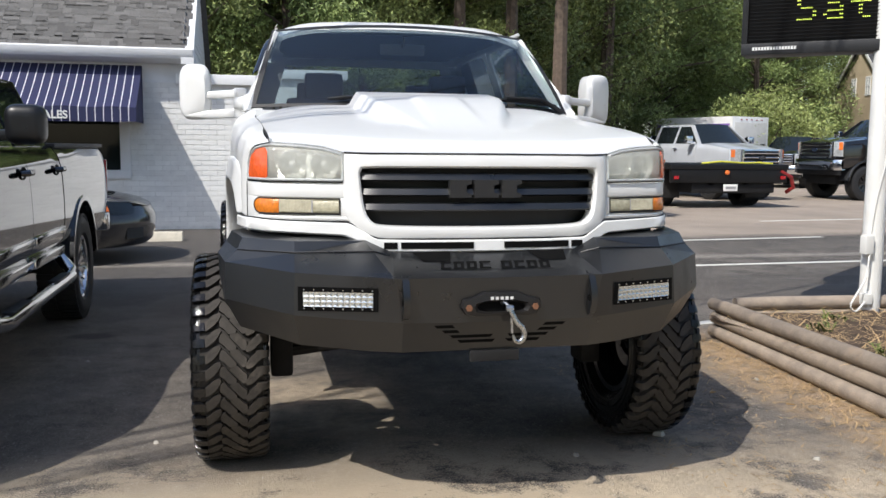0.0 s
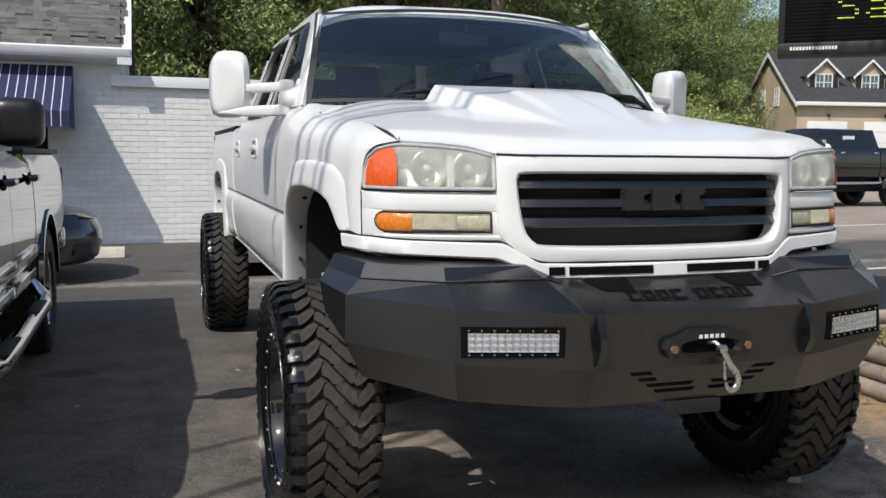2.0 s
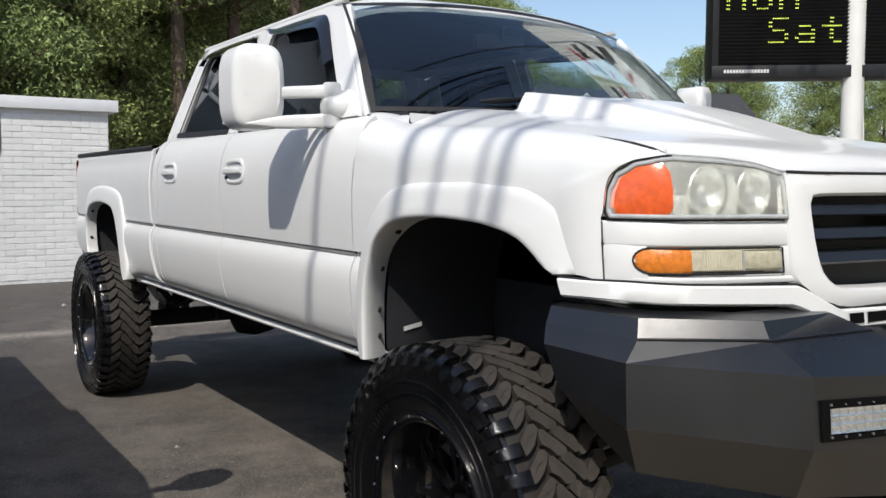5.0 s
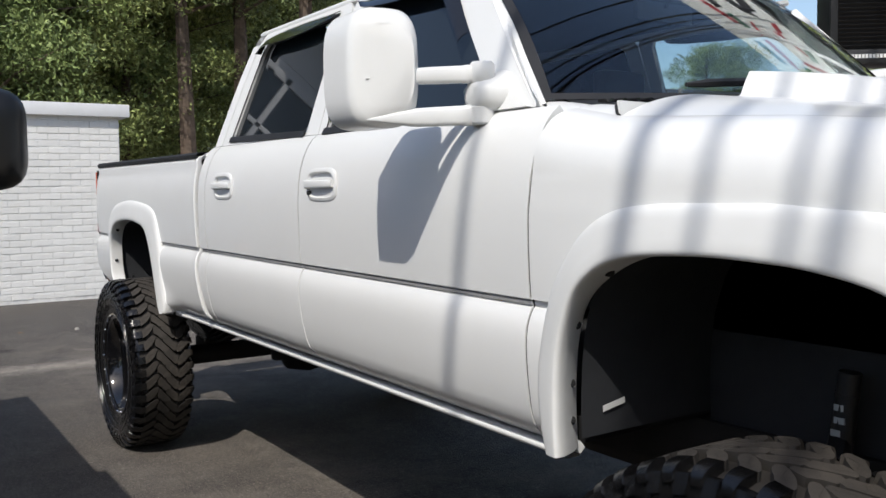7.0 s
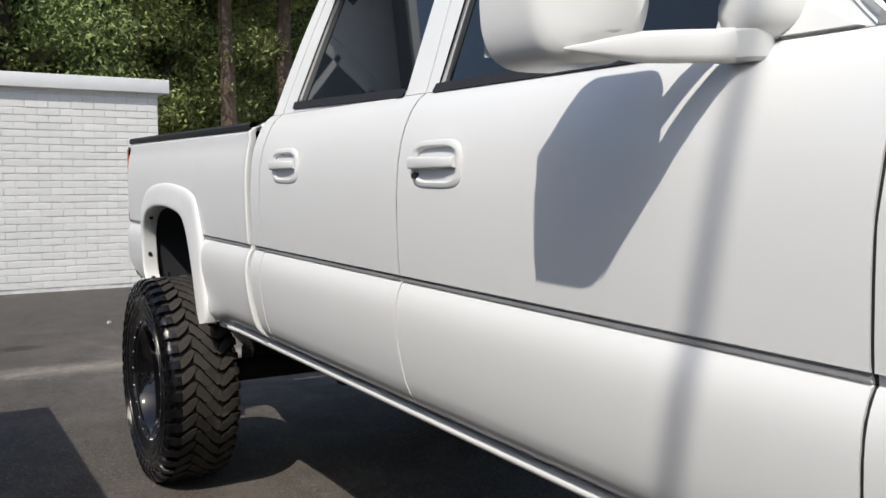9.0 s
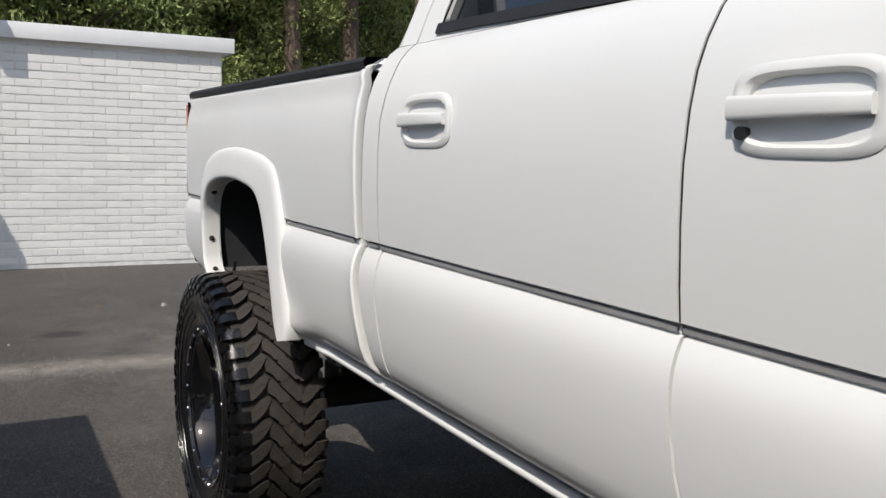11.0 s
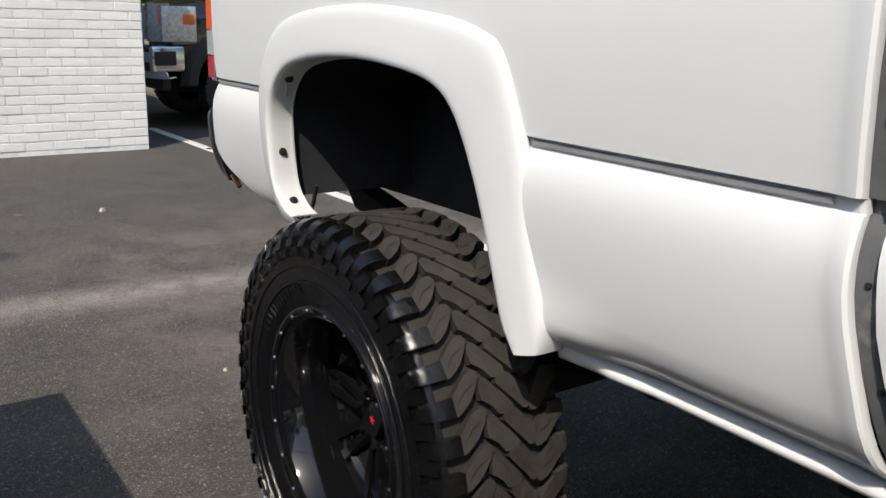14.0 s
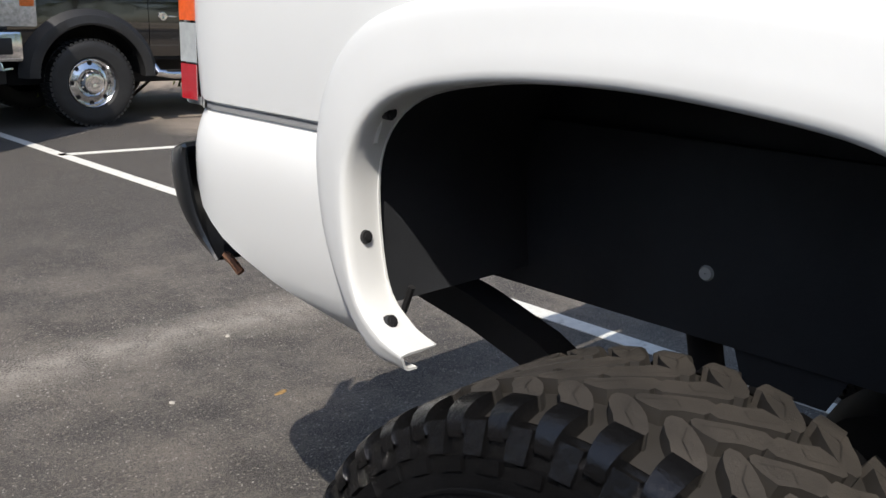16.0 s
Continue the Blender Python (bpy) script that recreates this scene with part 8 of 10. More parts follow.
def pickup(name, label, where, paint, W=0.95, length=5.65, sill=0.62, belt=1.36, roof=1.82, hood=1.22, nose=0.30, nose_p=4.0, axles=(0.78, 4.22), tyre=0.42, tyre_w=0.27, rim=0.25, rim_mat=None, style="5",
           trim=None, grille="bars", arch=0.50, edges=(1.40, 2.50, 3.45), screen_y=(1.25, 1.98), cab_back=3.42, has_bed=True, flare=0.0, mirror="tow", step=True, strip=False, lamp_w=0.33, bump_z=None, grille_z=None, rail=0.0, mirror_y=0.12, group=""):
    """A crew cab pickup along +y from its nose at the origin."""
    trim = trim or CHROME
    rim_mat = rim_mat or CHROME
    car = new(name)
    car.empty_display_size = 0.2
    P = [(0.0, -0.045), (0.10, -0.012), (0.28, 0.004), (0.45, 0.006), (0.62, 0.0), (0.76, -0.004), (0.88, -0.022), (0.96, -0.045), (1.0, -0.075)]
    bz = bump_z or (sill - 0.12, sill + 0.20)
    gz = grille_z or (sill + 0.24, hood - 0.05)

    def top(y):
        if y < screen_y[0]:
            return lerp(hood - 0.05, belt, smooth(y / screen_y[0]) ** 0.9)
        return belt + (rail if y > cab_back else 0.0)

    def xs(y, t):
        return W + interp(t, P) - 0.03 * max(0.0, (y - length + 0.35) / 0.35) ** 2 - 0.02 * max(0.0, 1 - y / 1.2) ** 2

    def low(y):
        z = sill - 0.02 * smooth((y - 3.4) / 1.5)
        for ax in axles:
            d = abs(y - ax)
            if d < arch:
                z = max(z, tyre + 0.06 + math.sqrt(max(0.0, arch * arch - d * d)) * 0.94)
        return z

    def panel_side(nm, s, y0, y1, n):
        bm = bmesh.new()
        ys = sorted(set([lerp(y0, y1, k / n) for k in range(n + 1)] + [ax + q * arch * f for ax in axles for q in (-1, 1) for f in (1.0, 0.97, 0.88) if y0 < ax + q * arch * f < y1]))
        rows = []
        for j in range(11):
            row = []
            for y in ys:
                z = lerp(low(y), top(y), j / 10)
                t = (z - sill) / max(0.05, top(y) - sill)
                row.append(Vector((s * xs(y, t), y, z)))
            rows.append(row)
        grid(bm, rows)
        face_out(bm, (s, 0, 0))
        return part(nm, bm, paint, car, solid=0.018, sharp=30)

    g = 0.004
    for s in (-1, 1):
        panel_side("front_wing", s, nose, edges[0] - g, 26)
        for a, b, nm in ((edges[0], edges[1], "front_door"), (edges[1], edges[2], "rear_door")):
            d = panel_side(nm, s, a + g, b - g, 10)
            bm = bmesh.new()
            hx = W - 0.005
            pipe(bm, [(s * (hx + 0.005), b - 0.24, belt - 0.14), (s * (hx + 0.040), b - 0.21, belt - 0.138), (s * (hx + 0.042), b - 0.12, belt - 0.135), (s * (hx + 0.005), b - 0.09, belt - 0.134)], [0.014, 0.020, 0.020, 0.014], 8)
            part("handle", bm, BLACK_GLOSS if trim is BLACK_PLASTIC or strip else trim, d, "door handle")
            bm = bmesh.new()
            lathe(bm, [(0, 0.048), (0.004, 0.046), (0.0, 0.040), (-0.012, 0.02), (-0.014, 0.001)], 20, Matrix.Translation((s * (hx + 0.002), b - 0.165, belt - 0.14)) @ Matrix.Rotation(0 if s > 0 else math.pi, 4, "Z") @ Matrix.Diagonal((1, 1.5, 0.8, 1)))
            part("handle_cup", bm, SEAM, d)
        if has_bed:
            bed = panel_side("bed_side", s, edges[2] + 0.03, length, 26)
            bm = bmesh.new()
            box(bm, s * (W - 0.10) - 0.05, s * (W - 0.10) + 0.05, edges[2] + 0.04, length - 0.01, belt + rail - 0.012, belt + rail + 0.022, 0.012)
            part("bed_rail_cap", bm, BLACK_PLASTIC, bed, "black plastic bed rail cap")
            # fuel door ring
            if s < 0:
                bm = bmesh.new()
                lathe(bm, [(0, 0.098), (-0.004, 0.096), (-0.004, 0.088), (0, 0.086)], 28, Matrix.Translation((s * (W + 0.003), axles[1] - 0.42 if arch < 0.6 else axles[1] - 0.5, belt - 0.20)))
                part("fuel_door", bm, SEAM, bed, "round fuel filler door")
        # liners, arch trims
        for ax in axles:
            if ax > 3 and not has_bed:
                continue
            bm = bmesh.new()
            rows = []
            for k in range(17):
                a = math.pi * k / 16
                yy, zz = ax - math.cos(a) * (arch + 0.03), tyre + 0.07 + math.sin(a) * (arch * 0.94 + 0.03)
                rows.append([(s * (W - 0.012), yy, zz), (s * (W - 0.20), yy, zz), (s * (W - 0.45), yy, zz)])
            grid(bm, rows)
            part("wheel_liner", bm, LINER, car)
            bm = bmesh.new()
            rows = []
            fw = 0.02 + flare
            for k in range(25):
                a = math.pi * k / 24
                c, sn = -math.cos(a), math.sin(a)
                def at(rr, o):
                    return (s * (W + o), ax + c * rr, tyre + 0.06 + sn * rr * 0.94)
                rows.append([at(arch - 0.012, -0.03), at(arch - 0.012, fw * 0.9), at(arch + 0.01, fw), at(arch + 0.03 + flare * 0.8, fw * 0.85), at(arch + 0.045 + flare * 1.6, -0.01)])
            grid(bm, rows)
            part("wheel_flare", bm, BLACK_PLASTIC if flare else paint, car, "black plastic wheel flare" if flare else "")
        # glass house side: pillars and panes
        def gx(y, z):
            return W - 0.085 - (z - belt) * 0.42

        def front_line(z):
            return lerp(screen_y[0] + 0.10, screen_y[1] + 0.05, (z - belt) / (roof - belt))

        bm = bmesh.new()
        zs = [lerp(belt - 0.01, roof - 0.03, j / 6) for j in range(7)]
        grid(bm, [[(s * (gx(0, z) - 0.006), lerp(front_line(z) - 0.09, cab_back - 0.10 * (z - belt), k / 8), z) for k in range(9)] for z in zs])
        face_out(bm, (s, 0, 0))
        part("cab_side_frame", bm, paint, car, solid=0.02)
        for y0, y1, nm in ((None, edges[1] - 0.05, "front_door_glass"), (edges[1] + 0.05, edges[2] - 0.14, "rear_door_glass")):
            bm = bmesh.new()
            z0, z1 = belt + 0.02, roof - 0.085
            grid(bm, [[(s * (gx(0, z) + 0.004), lerp(front_line(z) + 0.08 if y0 is None else y0, y1, k / 6), z) for k in range(7)] for z in (z0, (z0 + z1) / 2, z1)])
            face_out(bm, (s, 0, 0))
            part(nm, bm, CAR_GLASS, car, "dark door window", solid=0.006, sharp=0)
        # door mirror
        my = edges[0] + mirror_y
        bm = bmesh.new()
        if mirror == "tow":
            box(bm, s * (W + 0.03), s * (W + 0.235), my - 0.04, my + 0.12, belt + 0.03, belt + 0.245, 0.072, seg=6)
            box(bm, s * (W - 0.06), s * (W + 0.14), my + 0.02, my + 0.08, belt + 0.05, belt + 0.11, 0.02)
        else:
            box(bm, s * (W + 0.03), s * (W + 0.27), my - 0.06, my + 0.10, belt + 0.02, belt + 0.235, 0.05, seg=3)
            box(bm, s * (W - 0.08), s * (W + 0.10), my - 0.03, my + 0.05, belt + 0.0, belt + 0.07, 0.02)
        mir = part("door_mirror", bm, (BLACK_SATIN if mirror == "tow" else BLACK_PLASTIC) if mirror != "chrome" else trim, car, "large door mirror")
        bm = bmesh.new()
        box(bm, s * (W + 0.055), s * (W + 0.21), my + 0.10, my + 0.1225, belt + 0.06, belt + 0.215, 0.004)
        part("mirror_glass", bm, TINT, mir, "mirror glass")
        if step:
            bm = bmesh.new()
            pipe(bm, [(s * (W - 0.10), axles[0] + arch + 0.10, sill - 0.02), (s * (W + 0.03), axles[0] + arch + 0.16, sill - 0.17), (s * (W + 0.05), axles[0] + arch + 0.30, sill - 0.19), (s * (W + 0.05), axles[1] - arch - 0.35, sill - 0.19), (s * (W + 0.03), axles[1] - arch - 0.22, sill - 0.17), (s * (W - 0.10), axles[1] - arch - 0.14, sill - 0.02)], 0.045, 12)
            st = part("side_step", bm, trim, car, "tubular side step")
            for yy in (edges[0] + 0.35, edges[1] + 0.45):
                bm = bmesh.new()
                box(bm, s * (W + 0.02), s * (W + 0.085), yy - 0.2, yy + 0.2, sill - 0.150, sill - 0.138, 0.003)
                part("tread_pad", bm, BLACK_PLASTIC, st)
        if strip:
            for y0, y1 in ((edges[0] + 0.03, edges[1] - 0.03), (edges[1] + 0.03, edges[2] - 0.02)):
                bm = bmesh.new()
                box(bm, s * (W - 0.010), s * (W + 0.016), y0, y1, sill + 0.115, sill + 0.165, 0.008)
                part("side_moulding", bm, trim, car, "chrome side moulding")
                bm = bmesh.new()
                box(bm, s * (W - 0.04), s * (W + 0.004), y0, y1, sill - 0.035, sill + 0.03, 0.012)
                part("rocker_trim", bm, trim, car, "chrome rocker trim")
        for ax in axles:
            if ax > 3 and not has_bed:
                continue
            car_wheel(car, s * (W - tyre_w / 2 + 0.005 + flare * 0.4), ax, s, tyre, tyre_w, rim, rim_mat, style)
    # cab roof, screens
    bm = bmesh.new()
    rw = W - 0.085 - (roof - belt) * 0.42
    grid(bm, [[((rw + 0.015 - 0.02 * (j in (0, 8))) * u, y, roof - 0.045 + 0.055 * (1 - abs(u) ** 3.2) - 0.03 * (j in (0, 8))) for u in [k / 10 - 1 for k in range(21)]] for j, y in enumerate([lerp(screen_y[1] - 0.02, cab_back - 0.10 * (roof - belt), q / 8) for q in range(9)])])
    face_out(bm, (0, 0, 1))
    part("roof", bm, paint, car, solid=0.02, sharp=40)
    bm = bmesh.new()
    grid(bm, [[(lerp(W - 0.11, rw - 0.01, v) * u, lerp(screen_y[0], screen_y[1], v) - 0.14 * (1 - u * u) * (1 - 0.5 * v) + 0.10 * (1 - v), lerp(belt - 0.02, roof - 0.02, v) + 0.02 * (1 - u * u)) for u in [k / 10 - 1 for k in range(21)]] for v in [q / 6 for q in range(7)]])
    face_out(bm, (0, -1, 0.3))
    part("windscreen", bm, CAR_GLASS, car, "dark windscreen", solid=0.006, sharp=0)
    bm = bmesh.new()
    grid(bm, [[((W - 0.09 - (z - belt) * 0.42) * u, cab_back - 0.10 * (z - belt), z) for u in (-1, -0.5, 0, 0.5, 1)] for z in (belt - 0.03, roof - 0.03)])
    face_out(bm, (0, 1, 0))
    part("cab_back_wall", bm, paint, car, solid=0.02)
    bm = bmesh.new()
    grid(bm, [[((W - 0.22 - (z - belt) * 0.42) * u, cab_back - 0.10 * (z - belt) + 0.006, z) for u in (-1, 0, 1)] for z in (belt + 0.05, roof - 0.12)])
    face_out(bm, (0, 1, 0))
    part("rear_window", bm, CAR_GLASS, car, "dark rear window", solid=0.006, sharp=0)
    # hood and front face
    def ny(u):
        return nose * abs(u) ** nose_p

    bm = bmesh.new()
    us = [math.sin(k / 16 * math.pi / 2) for k in range(-16, 17)]
    rows = []
    for q in range(11):
        f = q / 10
        row = []
        for u in us:
            y = lerp(ny(u) + 0.015, screen_y[0] + 0.10 - 0.14 * (1 - u * u), f)
            row.append(((W - 0.075 - 0.02 * max(0.0, 1 - y / 1.2) ** 2) * u, y, top(min(max(y, nose * 0.4), screen_y[0] - 0.01)) + 0.045 * (1 - abs(u) ** 3) * smooth(f * 3 + 0.25) - 0.02 * (1 - smooth(f * 6)) + 0.03 * (0.25 < abs(u) < 0.75) * math.sin(math.pi * f)))
        rows.append(row)
    grid(bm, rows)
    face_out(bm, (0, 0, 1))
    part("hood", bm, paint, car, solid=0.02, sharp=40)
    bm = bmesh.new()
    def fx(u, t):
        return (W + interp(t, P) - 0.02) * u
    fr = []
    for j in range(11):
        z = lerp(sill - 0.05, hood - 0.045, j / 10)
        t = (z - sill) / (belt - sill)
        fr.append([(fx(u, max(t, 0)), ny(u) + 0.02 * (1 - math.sin(math.pi * j / 10)), z) for u in us])
    grid(bm, fr)
    face_out(bm, (0, -1, 0))
    part("front_panel", bm, paint, car, solid=0.018, sharp=40)
    # grille: surround, dark recess, bars
    gw = 1 - lamp_w - 0.04

    def fpt(u, z, o):
        return ((W - 0.03) * u, ny(u) - o, z)

    bm = bmesh.new()
    uu = [lerp(-gw, gw, k / 14) for k in range(15)]
    ring_o = [(u, gz[1]) for u in uu] + [(u, gz[0]) for u in reversed(uu)]
    ring_i = [(u * 0.92, gz[1] - 0.04) for u in uu] + [(u * 0.92, gz[0] + 0.035) for u in reversed(uu)]
    grid(bm, [[fpt(u, z, 0.0) for u, z in ring_o], [fpt(u, z, 0.05) for u, z in ring_o], [fpt(u, z, 0.055) for u, z in ring_i], [fpt(u, z, 0.0) for u, z in ring_i]], closed_u=True)
    gr = part("grille", bm, trim, car, "grille surround")
    bm = bmesh.new()
    grid(bm, [[fpt(u * 0.93, z, 0.008) for u in uu] for z in (gz[0] + 0.03, gz[1] - 0.03)])
    part("grille_mesh", bm, SEAM, gr)
    if grille == "bars":
        for k in range(3):
            z = lerp(gz[0] + 0.05, gz[1] - 0.05, (k + 0.5) / 3)
            bm = bmesh.new()
            pipe(bm, [fpt(u * 0.92, z, 0.035) for u in uu], 0.020, 6)
            part("grille_bar", bm, trim, gr)
    elif grille == "cross":
        for a, b in (((-0.9, 0.5), (0.9, 0.5)), ((0, 0), (0, 1))):
            bm = bmesh.new()
            pipe(bm, [fpt(lerp(a[0], b[0], k / 8) * gw, lerp(gz[0], gz[1], lerp(a[1], b[1], k / 8)), 0.035) for k in range(9)], 0.028, 6)
            part("grille_bar", bm, trim, gr)
    elif grille == "slots":
        for k in range(7):
            bm = bmesh.new()
            u = lerp(-0.8, 0.8, k / 6) * gw
            box(bm, (W - 0.03) * u - 0.035, (W - 0.03) * u + 0.035, ny(u) - 0.045, ny(u) - 0.01, gz[0] + 0.04, gz[1] - 0.04, 0.01)
            part("grille_slot", bm, trim, gr)
    bm = bmesh.new()
    prism(bm, [(0.13 * math.cos(k * math.tau / 24), 0.055 * math.sin(k * math.tau / 24)) for k in range(24)], 0, 0.012, Matrix(((1, 0, 0, 0), (0, 0, -1, -0.055), (0, 1, 0, (gz[0] + gz[1]) / 2), (0, 0, 0, 1))), 0.01)
    part("badge", bm, BLUE_CAR if grille == "bars" else trim, gr, "plain oval badge")
    for s in (-1, 1):
        bm = bmesh.new()
        us2 = [lerp(1 - lamp_w, 0.995, k / 10) for k in range(11)]
        zl, zh = lerp(gz[0], gz[1], 0.10), gz[1] + 0.01
        grid(bm, [[fpt(s * u, lerp(zl, zh, j / 4), 0.018 + 0.012 * math.sin(math.pi * j / 4)) for u in us2] for j in range(5)])
        face_out(bm, (0, -1, 0))
        lamp = part("headlamp", bm, LAMP_CLEAR, car, "clear headlamp in chrome housing", solid=0.03)
        bm = bmesh.new()
        us3 = [lerp(0.90, 0.992, k / 4) for k in range(5)]
        grid(bm, [[fpt(s * u, lerp(lerp(zl, zh, 0.45), zh - 0.02, j / 2), 0.035) for u in us3] for j in range(3)])
        face_out(bm, (0, -1, 0))
        part("turn_lens", bm, MARKER_AMBER, lamp, "amber turn signal lens", solid=0.012)
        if has_bed:
            bm = bmesh.new()
            box(bm, s * (W - 0.10), s * (W - 0.015), length - 0.06, length + 0.012, sill + 0.28, belt - 0.10, 0.02)
            part("tail_lamp", bm, RED_LENS, car, "red tail lamp")
    # bumpers
    bm = bmesh.new()
    ub = [lerp(-1.0, 1.0, k / 28) for k in range(29)]
    prof = [(0.02, bz[1]), (0.085, bz[1] - 0.01), (0.105, bz[1] - 0.05), (0.105, lerp(bz[0], bz[1], 0.4)), (0.07, bz[0]), (-0.02, bz[0] + 0.01)]
    grid(bm, [[((W + 0.01) * u, ny(u) - o - 0.02 * (1 - u * u), z) for u in ub] for o, z in prof])
    face_out(bm, (0, -1, 0))
    bmp = part("front_bumper", bm, trim, car, "front bumper", solid=0.02, sharp=40)
    for s in (-1, 1):
        bm = bmesh.new()
        zc = lerp(bz[0], bz[1], 0.42)
        box(bm, s * W * 0.60, s * W * 0.82, ny(0.75) - 0.125, ny(0.75) - 0.02, zc - 0.05, zc + 0.055, 0.02)
        part("fog_lamp_recess", bm, BLACK_PLASTIC, bmp)
    bm = bmesh.new()
    box(bm, -W * 0.9, W * 0.9, nose * 0.4, nose * 0.4 + 0.1, bz[0] - 0.14, bz[0] + 0.03, 0.02)
    part("air_dam", bm, BLACK_PLASTIC, car)
    # underbody and bed
    bm = bmesh.new()
    box(bm, -W + 0.42, W - 0.42, nose + 0.1, length - 0.25, tyre - 0.05, sill + 0.02, 0.03)
    box(bm, -W + 0.06, W - 0.06, axles[0] + arch + 0.02, min(axles[1] - arch - 0.02, edges[2]), sill - 0.03, sill + 0.05)
    for ax in axles:
        tube(bm, (-W + 0.15, ax, tyre), (W - 0.15, ax, tyre), 0.06, n=10)
    box(bm, -W + 0.46, W - 0.46, 0.2, screen_y[0] + 0.1, sill, hood - 0.12)
    box(bm, -W + 0.15, W - 0.15, screen_y[0] + 0.1, cab_back, sill, belt - 0.04)
    part("underbody", bm, UNDER, car)
    if has_bed:
        bm = bmesh.new()
        box(bm, -W + 0.08, W - 0.08, cab_back + 0.05, length - 0.06, sill + 0.12, sill + 0.16)
        box(bm, -W + 0.07, W - 0.07, cab_back + 0.05, cab_back + 0.09, sill + 0.12, belt + rail - 0.02)
        part("bed_floor", bm, BLACK_PLASTIC, car)
        bm = bmesh.new()
        box(bm, -W + 0.10, W - 0.10, length - 0.05, length + 0.005, sill + 0.16, belt + rail - 0.01, 0.015)
        part("tailgate", bm, paint, car)
        bm = bmesh.new()
        box(bm, -W + 0.02, W - 0.02, length - 0.02, length + 0.15, sill - 0.07, sill + 0.10, 0.03)
        part("rear_bumper", bm, trim, car, "rear step bumper")
    car.matrix_basis = where
    return tagged(car, label, "pickup truck", group)


# black pickup in the next bay
ram = pickup("pickup_truck", "glossy black crew cab pickup with chrome steps", pose(-3.12, -0.05, 0), GLOSS_BLACK_CAR, W=0.952, length=5.66, nose=0.62, nose_p=3.4, axles=(0.86, 4.24), tyre=0.42, tyre_w=0.29, sill=0.64, belt=1.345, roof=1.83,
             hood=1.20, edges=(1.55, 2.56, 3.50), screen_y=(1.32, 2.02), cab_back=3.47, grille="cross", strip=True, mirror="tow", rail=0.02, style="8", arch=0.50, mirror_y=0.33)
# black heavy truck beyond the wall corner
heavy = pickup("work_truck", "black heavy-duty truck with chrome wheels and flared wings", pose(1.30, 14.26, 0, 0, 0, -90), GLOSS_BLACK_CAR, W=0.98, length=5.9, nose=0.18, nose_p=5.0, axles=(0.97, 4.60), tyre=0.445, tyre_w=0.27, rim=0.25, style="holes", sill=0.70, belt=1.50, roof=2.0,
               hood=1.44, edges=(1.62, 2.68, 3.55), screen_y=(1.40, 2.05), cab_back=3.55, flare=0.075, arch=0.56, grille="bars", step=True, lamp_w=0.30, bump_z=(0.58, 0.88), grille_z=(0.94, 1.40))
bm = bmesh.new()
lathe(bm, [(0, 0.05), (-0.012, 0.045), (-0.014, 0.03), (-0.008, 0.001)], 20, Matrix.Translation((3.05 + 0.03, 13.272, 1.12)) @ Matrix.Rotation(math.pi / 2, 4, "Z"))
part("wing_emblem", bm, CHROME, heavy, "round silver emblem")
# lamp and bumper wrap round the near corner
bm = bmesh.new()
box(bm, 1.36, 1.76, 13.262, 13.34, 0.99, 1.385, 0.02)
hl = part("headlamp_side", bm, LAMP_CLEAR, heavy, "clear headlamp wrapped round the wing")
bm = bmesh.new()
box(bm, 1.60, 1.74, 13.254, 13.30, 1.18, 1.30, 0.015)
part("turn_lens", bm, MARKER_AMBER, hl, "amber turn signal lens")
bm = bmesh.new()
box(bm, 1.22, 1.60, 13.235, 13.36, 0.66, 0.95, 0.04)
be = part("bumper_end", bm, CHROME, heavy, "silver bumper end")
bm = bmesh.new()
box(bm, 1.25, 1.50, 13.226, 13.26, 0.73, 0.89, 0.02)
part("bumper_inlay", bm, BLACK_PLASTIC, be)
bm = bmesh.new()
box(bm, 3.02, 3.24, 13.268, 13.276, 1.112, 1.128, 0.003)
part("emblem_bar", bm, CHROME, heavy)


